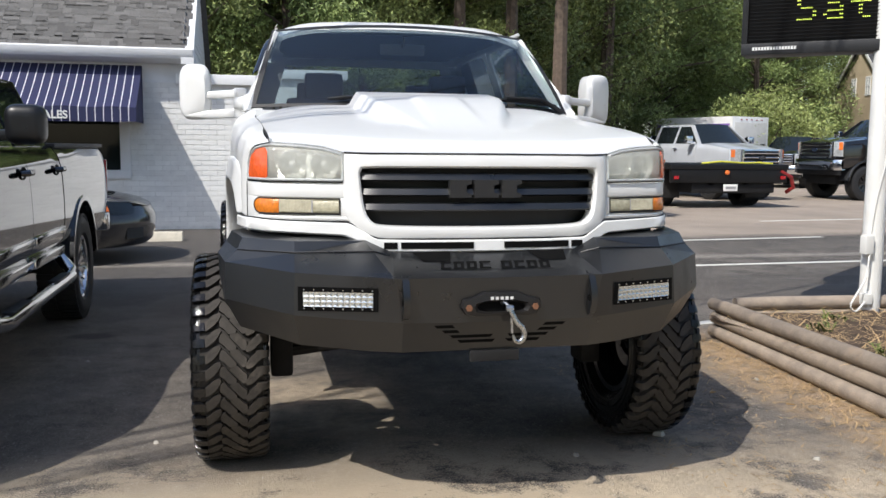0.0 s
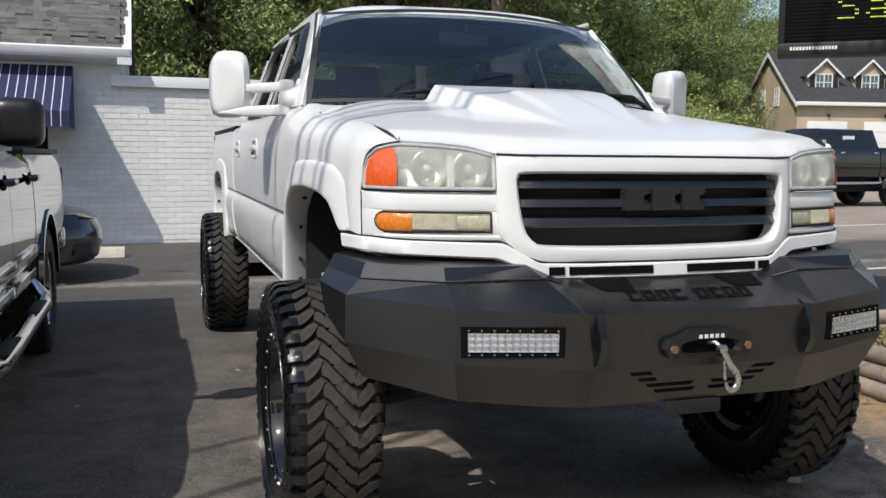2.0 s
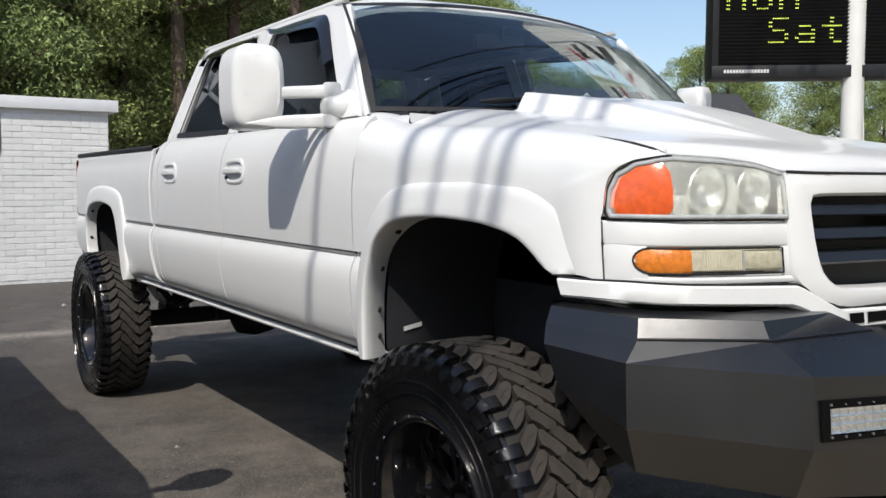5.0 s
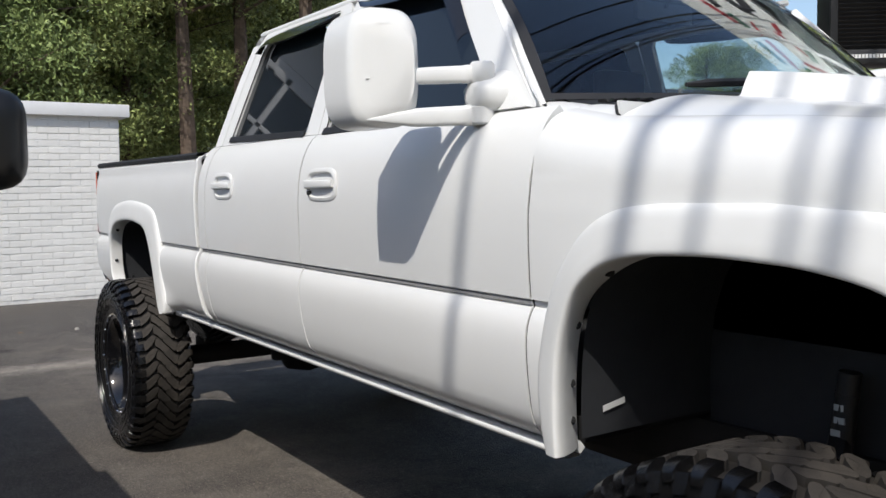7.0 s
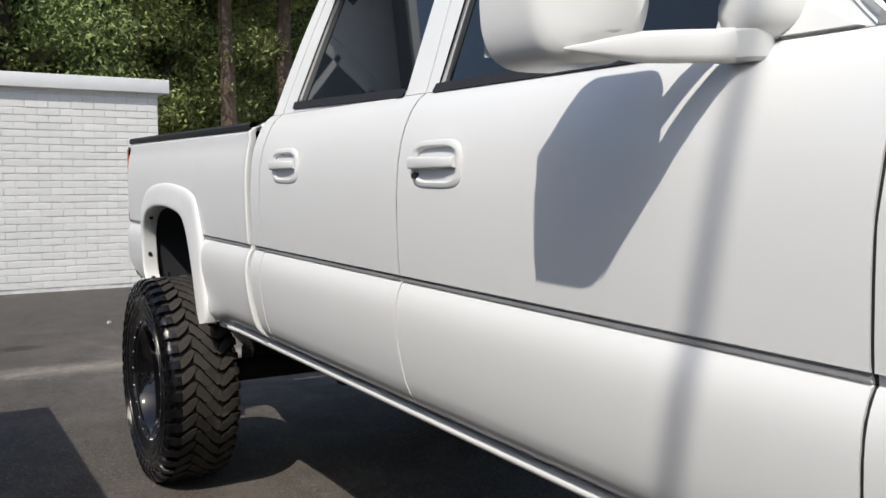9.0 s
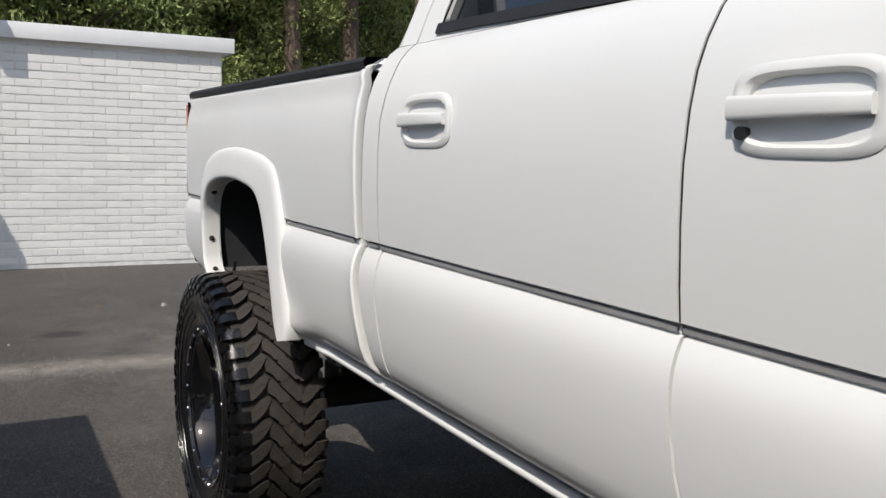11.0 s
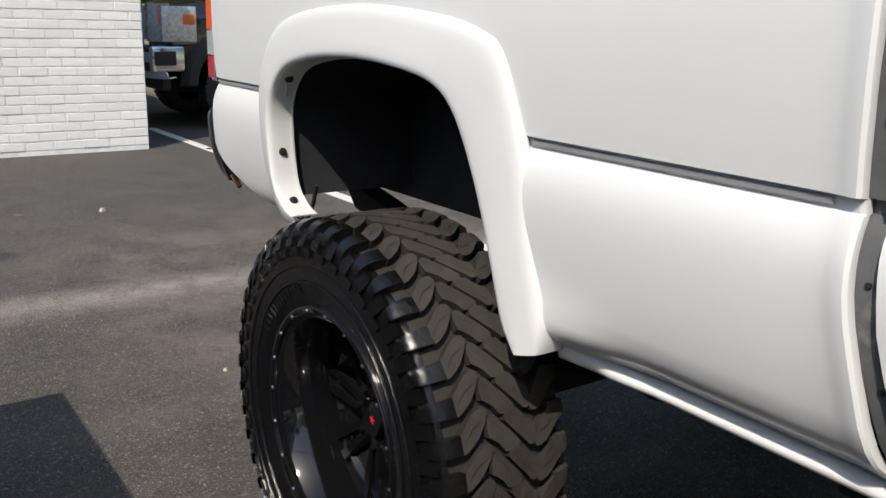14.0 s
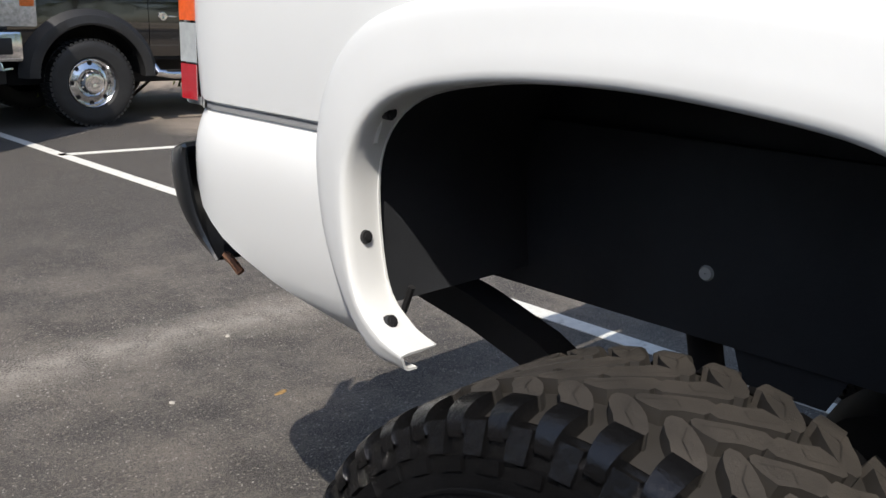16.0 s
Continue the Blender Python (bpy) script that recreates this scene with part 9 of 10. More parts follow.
def coupe(where):
    """The low dark coupe behind the black pickup, nose at the origin along +y."""
    car = new("coupe_car")
    W, L, nose = 0.90, 4.6, 0.50
    us = [math.sin(k / 14 * math.pi / 2) for k in range(-14, 15)]

    def ny(u):
        return nose * abs(u) ** 2.6

    def hood_z(y):
        return interp(y, [(0, 0.66), (0.12, 0.735), (0.4, 0.81), (1.2, 0.93), (1.4, 0.96)])

    bm = bmesh.new()
    rows = [[(W * 0.93 * u, ny(u) + y0 * (1.15 - 0.15 * u * u) + 0.02, hood_z(ny(u) * 0.6 + y0) - 0.05 * abs(u) ** 4) for u in us] for y0 in (0.0, 0.06, 0.15, 0.3, 0.6, 1.0)]
    grid(bm, rows)
    face_out(bm, (0, 0, 1))
    part("hood", bm, GREY_CAR, car, solid=0.02, sharp=50)
    bm = bmesh.new()
    grid(bm, [[((W + o) * u, ny(u) + d, z + 0.04 * u * u * (z > 0.6)) for u in us] for d, o, z in ((0.06, -0.02, 0.20), (0.0, 0, 0.25), (-0.03, 0.01, 0.36), (-0.045, 0.012, 0.47), (-0.03, 0.005, 0.56), (0.02, -0.06, 0.655))])
    face_out(bm, (0, -1, 0))
    fb = part("front_bumper", bm, GREY_CAR, car, solid=0.02, sharp=60)
    for s in (-1, 1):
        bm = bmesh.new()
        grid(bm, [[((W + 0.014) * s * u, ny(u) - 0.038, z) for u in (0.52, 0.6, 0.68, 0.76)] for z in (0.30, 0.36, 0.42)])
        face_out(bm, (0, -1, 0))
        part("fog_lamp_recess", bm, BLACK_PLASTIC, fb, solid=0.02)
        bm = bmesh.new()
        grid(bm, [[((W * lerp(1.0, 0.955, v) + 0.012) * s * u, ny(u) + lerp(-0.012, 0.05, v), lerp(0.565 + 0.05 * u * u * u, 0.70 + 0.04 * u, v)) for u in (0.60, 0.68, 0.76, 0.84, 0.90, 0.95, 0.985)] for v in (0, 0.35, 0.7, 1.0)])
        face_out(bm, (0, -1, 0))
        lamp = part("headlamp", bm, CAR_GLASS, car, "smoked clear headlamp", solid=0.02)
        bm = bmesh.new()
        grid(bm, [[((W * lerp(1.0, 0.955, v) + 0.022) * s * u, ny(u) + lerp(-0.018, 0.044, v), lerp(0.565 + 0.05 * u * u * u, 0.70 + 0.04 * u, v)) for u in (0.90, 0.94, 0.985)] for v in (0.2, 0.5, 0.8)])
        face_out(bm, (0, -1, 0))
        part("marker_lens", bm, MARKER_AMBER, lamp, "amber side marker", solid=0.01)
        bm = bmesh.new()
        ys = [lerp(nose - 0.02, L, k / 30) for k in range(31)]

        def low(y):
            z = 0.22
            for ax in (0.95, 3.6):
                if abs(y - ax) < 0.37:
                    z = max(z, 0.32 + math.sqrt(0.37 ** 2 - (y - ax) ** 2))
            return z

        grid(bm, [[(s * (W - 0.03 * abs(j - 3) / 3 - 0.04 * (j == 6)), y, lerp(low(y), interp(y, [(0.4, 0.75), (1.2, 0.88), (4.6, 0.95)]), j / 6)) for y in ys] for j in range(7)])
        face_out(bm, (s, 0, 0))
        part("body_side", bm, GREY_CAR, car, solid=0.02)
        for ax in (0.95, 3.6):
            car_wheel(car, s * (W - 0.11), ax, s, 0.32, 0.22, 0.21, STEEL, "5")
    bm = bmesh.new()
    prof = [(1.25, 0.86, 0.92), (1.45, 0.80, 1.00), (2.05, 0.62, 1.30), (2.7, 0.60, 1.33), (3.3, 0.66, 1.22), (3.9, 0.78, 1.0), (4.6, 0.84, 0.93)]
    rows = []
    for y, hw, z in prof:
        rows.append([(-0.87, y, 0.88)] + [(hw * u, y, z - 0.05 * abs(u) ** 3) for u in (-1, -0.6, 0, 0.6, 1)] + [(0.87, y, 0.88)])
    grid(bm, rows)
    part("cabin", bm, [CAR_GLASS], car, "dark glass cabin")
    bm = bmesh.new()
    grid(bm, [[(hw * 1.01 * u, y, z - 0.05 * abs(u) ** 3 + 0.012) for u in (-1, -0.6, 0, 0.6, 1)] for y, hw, z in prof[2:5]])
    face_out(bm, (0, 0, 1))
    part("roof", bm, GREY_CAR, car, solid=0.02)
    bm = bmesh.new()
    box(bm, -0.5, 0.5, 0.3, 4.4, 0.2, 0.6, 0.05)
    box(bm, -0.84, 0.84, 4.50, 4.60, 0.3, 0.93, 0.04)
    for ax in (0.95, 3.6):
        tube(bm, (-0.8, ax, 0.31), (0.8, ax, 0.31), 0.04, n=8)
    part("underbody", bm, UNDER, car)
    car.matrix_basis = where
    return tagged(car, "dark grey low coupe parked before the brick wall", "car")


coupe(pose(-2.05, 8.15, 0, 0, 0, 90))

# ---- vehicles farther off on the lot ----
pickup("pickup_truck", "black lifted crew cab pickup with chrome bumper", pose(15.19, 19.57, 0, 0, 0, -86.3), GLOSS_BLACK_CAR, W=0.99, length=6.5, nose=0.16, nose_p=5.0, axles=(0.95, 5.0), tyre=0.50, tyre_w=0.32, rim=0.26, rim_mat=BLACK_GLOSS, style="8", sill=0.92, belt=1.76, roof=2.34,
       hood=1.70, edges=(1.55, 2.85, 4.18), screen_y=(1.40, 2.15), cab_back=4.20, grille="bars", mirror="chrome", arch=0.58, lamp_w=0.26, bump_z=(0.86, 1.16), grille_z=(1.20, 1.65), group="pickups on the far lot")
SHEET = material("sale_sheet", (0.8, 0.8, 0.78), 0.6, noise_scale=6, noise_amount=0.05)
silver = pickup("pickup_truck", "silver crew cab pickup with chrome grille", pose(13.0, 18.9, 0, 0, 0, 11.5), SILVER_CAR, W=0.99, length=6.1, nose=0.16, nose_p=5.0, axles=(0.95, 4.85), tyre=0.41, tyre_w=0.27, rim=0.24, style="8", sill=0.70, belt=1.56, roof=2.16,
                hood=1.46, edges=(1.55, 2.62, 3.60), screen_y=(1.40, 2.10), cab_back=3.62, grille="bars", mirror="chrome", lamp_w=0.26, bump_z=(0.60, 0.92), grille_z=(0.97, 1.42), group="pickups on the far lot")
pickup("pickup_truck", "black crew cab pickup behind the lifted one", pose(18.5, 26.6, 0, 0, 0, -50), GLOSS_BLACK_CAR, W=0.97, length=5.9, nose=0.18, nose_p=5.0, sill=0.65, belt=1.42, roof=1.95, hood=1.33, edges=(1.5, 2.55, 3.5), screen_y=(1.35, 2.05), cab_back=3.5, mirror="tow", group="pickups on the far lot")
jeep = pickup("jeep_car", "dark blue off-road wagon with a slotted grille", pose(10.1, 20.3, 0, 0, 0, 8), BLUE_CAR, W=0.86, length=4.2, nose=0.08, nose_p=5.0, axles=(0.6, 2.95), tyre=0.39, tyre_w=0.25, rim=0.21, rim_mat=BLACK_GLOSS, style="5", sill=0.62, belt=1.24, roof=1.80, hood=1.16, edges=(1.35, 2.35, 4.2), screen_y=(1.30, 1.62), cab_back=4.15, has_bed=False,
              trim=BLACK_PLASTIC, grille="slots", mirror="black", step=False, arch=0.46, lamp_w=0.24, group="cars on the far lot")
tagged(jeep, "dark blue off-road wagon with a slotted grille", "car", "cars on the far lot")
for place, lab in ((pose(24.2, 30.2, 0, 0, 0, -70), "white sport utility car with dark windows"), (pose(15.4, 30.6, 0, 0, 0, -40), "white passenger van with dark windows")):
    ob = pickup("utility_car", lab, place, WHITE_CAR, W=0.97, length=5.0, nose=0.2, axles=(0.9, 2.98), sill=0.55, belt=1.32, roof=2.02, hood=1.2, edges=(1.45, 2.4, 5.0), screen_y=(1.35, 2.0), cab_back=4.95, has_bed=False, tyre=0.38, rim=0.22, mirror="black", step=False, group="cars on the far lot")
    tagged(ob, lab, "car", "cars on the far lot")
bm = bmesh.new()
box(bm, 1.000, 1.006, 2.85, 3.3, 1.86, 2.12)
ob = part("sale_sheet", bm, SHEET, None, sharp=0)
ob.matrix_basis = pose(15.19, 19.57, 0, 0, 0, -86.3) @ Matrix.Translation((-0.115 - 0.09, 0, 0.0))
ob.parent = bpy.data.objects["pickup_truck.002"]
ob.matrix_parent_inverse = world_of(ob.parent).inverted()
tagged(ob, "white sale sheet in the door window")

# flatbed trailer, tail towards the bay
flat = new("flatbed_trailer")
bm = bmesh.new()
box(bm, -1.55, 1.55, 0.0, 2.55, 0.93, 1.06, 0.02)
part("deck", bm, DARK_METAL, flat, "black steel deck")
bm = bmesh.new()
box(bm, -1.52, 1.52, 0.02, 0.14, 0.62, 0.93, 0.01)
part("tail_beam", bm, DARK_METAL, flat)
for s in (-1, 1):
    bm = bmesh.new()
    box(bm, s * 0.45 - 0.06, s * 0.45 + 0.06, 0.1, 2.5, 0.55, 0.93)
    part("frame_rail", bm, UNDER, flat)
    car_wheel(flat, s * 1.18, 1.35, s, 0.42, 0.5, 0.26, CHROME, "holes")
    bm = bmesh.new()
    box(bm, s * 1.18 - 0.28, s * 1.18 + 0.28, 0.80, 0.82, 0.22, 0.90, 0.004)
    part("mud_flap", bm, RUBBER, flat)
    bm = bmesh.new()
    box(bm, s * 1.40 - 0.06, s * 1.40 + 0.06, -0.02, 0.03, 0.70, 0.78, 0.01)
    part("tail_lamp", bm, RED_LENS, flat, "red tail lamp")
bm = bmesh.new()
box(bm, -0.95, 1.25, 0.10, 1.9, 0.36, 0.66, 0.05)
part("under_gear", bm, UNDER, flat)
bm = bmesh.new()
box(bm, -0.18, 0.18, -0.03, 0.0, 0.42, 0.58, 0.004)
pl = part("number_plate", bm, SHEET, flat, "white number plate with a plain bar")
bm = bmesh.new()
box(bm, -0.13, 0.13, -0.034, -0.031, 0.47, 0.53)
part("plate_bar", bm, TRIM_GREY, pl, sharp=0)
bm = bmesh.new()
lathe(bm, [(0.0, 0.06), (-0.03, 0.055), (-0.05, 0.03), (-0.055, 0.001)], 16, Matrix.Translation((-0.1, -0.01, 0.86)) @ Matrix.Rotation(math.pi / 2, 4, "Z"))
part("beacon", bm, MARKER_AMBER, flat, "amber round lamp")
bm = bmesh.new()
pipe(bm, [(-0.6, 0.3, 1.07), (-0.2, 0.15, 1.12), (0.5, 0.2, 1.08), (1.0, 0.4, 1.09), (1.3, 0.3, 1.07)], 0.025, 6)
part("strap", bm, material("yellow_strap", (0.65, 0.62, 0.06), 0.7, noise_scale=9, noise_amount=0.3), flat, "yellow tie-down strap")
bm = bmesh.new()
pipe(bm, [(1.35, 0.05, 0.9), (1.65, 0.05, 0.75), (1.75, 0.1, 0.5), (1.7, 0.3, 0.38)], 0.05, 8)
part("tow_bar", bm, RED_STEEL, flat, "red steel tow bar")
bm = bmesh.new()
box(bm, -0.06, 0.06, 2.3, 3.4, 0.45, 0.62, 0.01)
tube(bm, (0, 3.3, 0.0), (0, 3.3, 0.6), 0.05, n=8)
part("drawbar", bm, DARK_METAL, flat)
flat.matrix_basis = pose(10.35, 15.9, 0)
tagged(flat, "black steel flatbed trailer with straps and tail lamps", "trailer")

# white and purple box trailer
cargo = new("cargo_trailer")
PURPLE = material("purple_panel", (0.20, 0.11, 0.36), 0.4, noise_scale=2, noise_amount=0.12)
bm = bmesh.new()
box(bm, 0, 2.3, 0, 4.6, 0.55, 2.85, 0.03)
part("body", bm, WHITE_CAR, cargo)
bm = bmesh.new()
box(bm, -0.012, 0.01, 0.15, 4.5, 1.5, 2.55, 0.004)
part("side_panel", bm, PURPLE, cargo, "purple side panel")
bm = bmesh.new()
box(bm, 0.14, 2.16, -0.02, 0.01, 0.7, 2.6, 0.008)
part("rear_door", bm, material("off_white_door", (0.62, 0.61, 0.58), 0.45, noise_scale=3, noise_amount=0.1), cargo, "off-white rear door")
for k in range(5):
    bm = bmesh.new()
    box(bm, 0.5 + k * 0.32, 0.58 + k * 0.32, -0.03, 0.0, 2.70, 2.74, 0.006)
    part("marker_lamp", bm, RED_LENS, cargo)
for s, x in ((-1, 0.1), (1, 2.2)):
    car_wheel(cargo, x, 2.4, s, 0.34, 0.2, 0.19, STEEL, "5")
bm = bmesh.new()
tube(bm, (0.1, 2.4, 0.34), (2.2, 2.4, 0.34), 0.05)
box(bm, 1.0, 1.3, 2.2, 2.6, 0.3, 0.58)
part("axle", bm, UNDER, cargo)
cargo.matrix_basis = pose(19.4, 31.4, 0, 0, 0, 18.6)
tagged(cargo, "white box trailer with a purple side panel", "trailer")

# orange and white lift machine by the woods
lift_m = new("lift_machine")
ORANGE = material("orange_machine_paint", (0.62, 0.16, 0.03), 0.4, noise_scale=4, noise_amount=0.15)
bm = bmesh.new()
box(bm, -0.9, 0.9, -0.7, 0.7, 0.35, 1.0, 0.06)
part("chassis", bm, ORANGE, lift_m, "orange chassis")
bm = bmesh.new()
pipe(bm, [(0.3, 0, 1.0), (0.5, 0, 1.7), (-0.6, 0, 2.3)], 0.12, 8)
part("boom", bm, WHITE_CAR, lift_m, "white boom")
bm = bmesh.new()
box(bm, -1.1, -0.5, -0.4, 0.4, 2.1, 2.75, 0.05)
part("bucket", bm, ORANGE, lift_m, "orange bucket")
for s in (-1, 1):
    for x in (-0.55, 0.55):
        bm = bmesh.new()
        lathe(bm, [(-0.12, 0.05), (-0.12, 0.3), (-0.08, 0.36), (0.08, 0.36), (0.12, 0.3), (0.12, 0.05)], 24, Matrix.Translation((x, s * 0.75, 0.355)) @ Matrix.Rotation(math.pi / 2, 4, "Z"))
        part("wheel", bm, CAR_TYRE, lift_m)
lift_m.matrix_basis = pose(14.0, 29.0 + 4.0, 0, 0, 0, 20)
tagged(lift_m, "orange and white boom lift standing by the trees", "machine")

# ---- cream house with dormers ----
CREAM_SIDING = material("cream_siding", (0.50, 0.41, 0.28), 0.7, noise_scale=1.2, noise_amount=0.08, rough_vary=0.05)
ROOF_GREY = material("dark_roof_shingles", (0.045, 0.046, 0.05), 0.85, noise_scale=14, noise_amount=0.35, stain=(0.07, 0.07, 0.073), stain_scale=3, stain_cover=0.45, bump=0.004, bump_scale=9)
HOUSE_WHITE = material("house_white_trim", (0.74, 0.74, 0.71), 0.5, noise_scale=2, noise_amount=0.06)
HOUSE_GLASS = material("house_window_glass", (0.10, 0.14, 0.15), 0.06, noise_scale=2, noise_amount=0.3)
SHUTTER = material("black_shutter", (0.014, 0.014, 0.016), 0.55, noise_scale=8, noise_amount=0.2)
house = new("house")
HL, HD, EAVE, RIDGE = 14.8, 6.4, 4.80, 7.60


def house_roof_z(d):
    return EAVE + (RIDGE - EAVE) * (1 - abs(d - HD / 2) / (HD / 2))


bm = bmesh.new()
v = [bm.verts.new(p) for p in ((0, 0, 0), (HL, 0, 0), (HL, HD, 0), (0, HD, 0), (0, 0, EAVE), (HL, 0, EAVE), (HL, HD, EAVE), (0, HD, EAVE), (0, HD / 2, RIDGE - 0.05), (HL, HD / 2, RIDGE - 0.05))]
for q in ((0, 1, 5, 4), (2, 3, 7, 6), (0, 4, 8, 7, 3), (1, 2, 6, 9, 5)):
    bm.faces.new([v[i] for i in q])
walls = part("wall", bm, CREAM_SIDING, house, "cream lap-sided wall", sharp=0)
for k in range(24):
    z = 0.2 + k * 0.175
    if z < EAVE - 0.1:
        bm = bmesh.new()
        box(bm, -0.012, 0.0, 0, HD, z, z + 0.02)
        part("siding_board", bm, CREAM_SIDING, walls, sharp=0)
for side, nm in ((0, "front"), (1, "back")):
    bm = bmesh.new()
    d0, d1 = (-0.35, HD / 2) if side == 0 else (HD + 0.35, HD / 2)
    e = EAVE - 0.28
    grid(bm, [[(x, d0, e) for x in (-0.25, HL + 0.25)], [(x, d1, RIDGE) for x in (-0.25, HL + 0.25)]])
    face_out(bm, (0, 0, 1))
    rf = part("roof", bm, ROOF_GREY, house, "dark grey shingle roof", solid=0.12, sharp=0)
for x in (-0.27, HL + 0.20):
    for d0, d1 in ((-0.35, HD / 2), (HD + 0.35, HD / 2)):
        bm = bmesh.new()
        w = [bm.verts.new((x + dx, d, z + dz)) for dx in (0, 0.07) for d, z in ((d0, EAVE - 0.28), (d1, RIDGE)) for dz in (-0.24, -0.02)]
        for q in ((0, 1, 3, 2), (4, 5, 7, 6), (0, 1, 5, 4), (2, 3, 7, 6), (0, 2, 6, 4), (1, 3, 7, 5)):
            bm.faces.new([w[i] for i in q])
        part("barge_board", bm, HOUSE_WHITE, house, "white barge board")
bm = bmesh.new()
box(bm, -0.25, HL + 0.25, -0.40, -0.30, EAVE - 0.42, EAVE - 0.22, 0.01)
part("gutter", bm, HOUSE_WHITE, house, "white eaves gutter")


def house_window(parent, x0, x1, z0, z1, d, shutters, m=None):
    """A white two-light sash window in a wall facing -y (before m)."""
    frame = bmesh.new()
    for a in ((x0 - 0.06, x1 + 0.06, z1, z1 + 0.07), (x0 - 0.08, x1 + 0.08, z0 - 0.08, z0), (x0 - 0.06, x0, z0, z1), (x1, x1 + 0.06, z0, z1), ((x0 + x1) / 2 - 0.035, (x0 + x1) / 2 + 0.035, z0, z1), (x0, x1, (z0 + z1) / 2 - 0.02, (z0 + z1) / 2 + 0.02)):
        box(frame, a[0], a[1], d - 0.05, d + 0.02, a[2], a[3], m=m)
    win = part("window", frame, HOUSE_WHITE, parent, "white sash window")
    for a, b in ((x0, (x0 + x1) / 2 - 0.035), ((x0 + x1) / 2 + 0.035, x1)):
        bm = bmesh.new()
        box(bm, a, b, d - 0.018, d + 0.01, z0, z1, m=m)
        part("pane", bm, HOUSE_GLASS, win, sharp=0)
        bm = bmesh.new()
        box(bm, (a + b) / 2 - 0.012, (a + b) / 2 + 0.012, d - 0.032, d - 0.02, z0, z1, m=m)
        part("glazing_bar", bm, HOUSE_WHITE, win, sharp=0)
    if shutters:
        for a, b in ((x0 - 0.36, x0 - 0.09), (x1 + 0.09, x1 + 0.36)):
            bm = bmesh.new()
            box(bm, a, b, d - 0.06, d, z0 - 0.04, z1 + 0.04, 0.01, m=m)
            part("shutter", bm, SHUTTER, win, "black shutter")


for xc in (1.85, 4.55, 7.25, 9.95):
    d, hw, zt, zp = 0.75, 0.88, 6.2, 7.0
    bm = bmesh.new()
    zb = house_roof_z(d) - 0.1
    fr = [(-hw, zb), (hw, zb), (hw, zt), (0, zp - 0.06), (-hw, zt)]
    f = [bm.verts.new((xc + x, d, z)) for x, z in fr]
    b = [bm.verts.new((xc + x, HD / 2, z)) for x, z in fr]
    bm.faces.new(f)
    for i in range(5):
        bm.faces.new((f[i], f[(i + 1) % 5], b[(i + 1) % 5], b[i]))
    dm = part("dormer", bm, CREAM_SIDING, house, "cream gabled dormer")
    for s in (-1, 1):
        bm = bmesh.new()
        grid(bm, [[(xc + s * (hw + 0.18), y, zt - 0.15), (xc, y, zp)] for y in (d - 0.22, HD / 2 + 0.2)])
        face_out(bm, (0, 0, 1))
        part("dormer_roof", bm, ROOF_GREY, dm, "dark grey shingle roof", solid=0.07, sharp=0)
        bm = bmesh.new()
        w = [bm.verts.new((x, d - 0.235 + dy, z + dz)) for dy in (0, 0.05) for x, z in ((xc + s * (hw + 0.2), zt - 0.165), (xc, zp)) for dz in (-0.14, 0.0)]
        for q in ((0, 1, 3, 2), (4, 5, 7, 6), (0, 1, 5, 4), (2, 3, 7, 6), (0, 2, 6, 4), (1, 3, 7, 5)):
            bm.faces.new([w[i] for i in q])
        part("barge_board", bm, HOUSE_WHITE, dm, "white barge board")
    house_window(house, xc - 0.45, xc + 0.45, 5.30, 6.12, d, True)
# gable end windows look -x
GM = Matrix(((0, 1, 0, 0), (1, 0, 0, 0), (0, 0, 1, 0), (0, 0, 0, 1)))
for c in (2.35, 4.05):
    house_window(house, c - 0.22, c + 0.22, 4.55, 5.45, 0.0, False, GM)
house_window(house, 2.0, 2.5, 1.9, 2.6, 0.0, False, GM)
for a in (0.6, 3.9, 7.9):
    bm = bmesh.new()
    box(bm, a, a + 2.3, -0.05, 0.02, 0.0, 3.55, 0.01)
    gd = part("garage_door", bm, HOUSE_WHITE, house, "white panelled garage door")
    for k in range(1, 6):
        bm = bmesh.new()
        box(bm, a, a + 2.3, -0.056, -0.051, k * 0.6 - 0.015, k * 0.6 + 0.015)
        part("door_joint", bm, material("door_joint_grey", (0.5, 0.5, 0.49), 0.6, noise_scale=5, noise_amount=0.1) if k == 1 and a < 1 else bpy.data.materials["door_joint_grey"], gd, sharp=0)
    bm = bmesh.new()
    tube(bm, (a + 1.15, -0.16, 3.85), (a + 1.15, 0.0, 3.95), 0.09, 0.03, 10)
    part("wall_lamp", bm, SHUTTER, house, "black wall lamp")
# lower wing
bm = bmesh.new()
v = [bm.verts.new(p) for p in ((10.9, -3.2, 0), (16.5, -3.2, 0), (16.5, 0, 0), (10.9, 0, 0), (10.9, -3.2, 2.75), (16.5, -3.2, 2.75), (16.5, 0, 2.75), (10.9, 0, 2.75))]
for q in ((0, 1, 5, 4), (1, 2, 6, 5), (3, 0, 4, 7)):
    bm.faces.new([v[i] for i in q])
part("wing_wall", bm, CREAM_SIDING, house, sharp=0)
bm = bmesh.new()
w = [bm.verts.new(p) for p in ((10.6, -3.5, 2.7), (16.8, -3.5, 2.7), (16.8, 0.05, 2.7), (10.6, 0.05, 2.7), (12.6, 0.05, 4.35), (14.8, 0.05, 4.35), (12.9, -1.2, 4.25), (14.6, -1.2, 4.25))]
for q in ((0, 1, 7, 6), (0, 6, 4, 3), (1, 2, 5, 7), (6, 7, 5, 4), (0, 3, 2, 1)):
    bm.faces.new([w[i] for i in q])
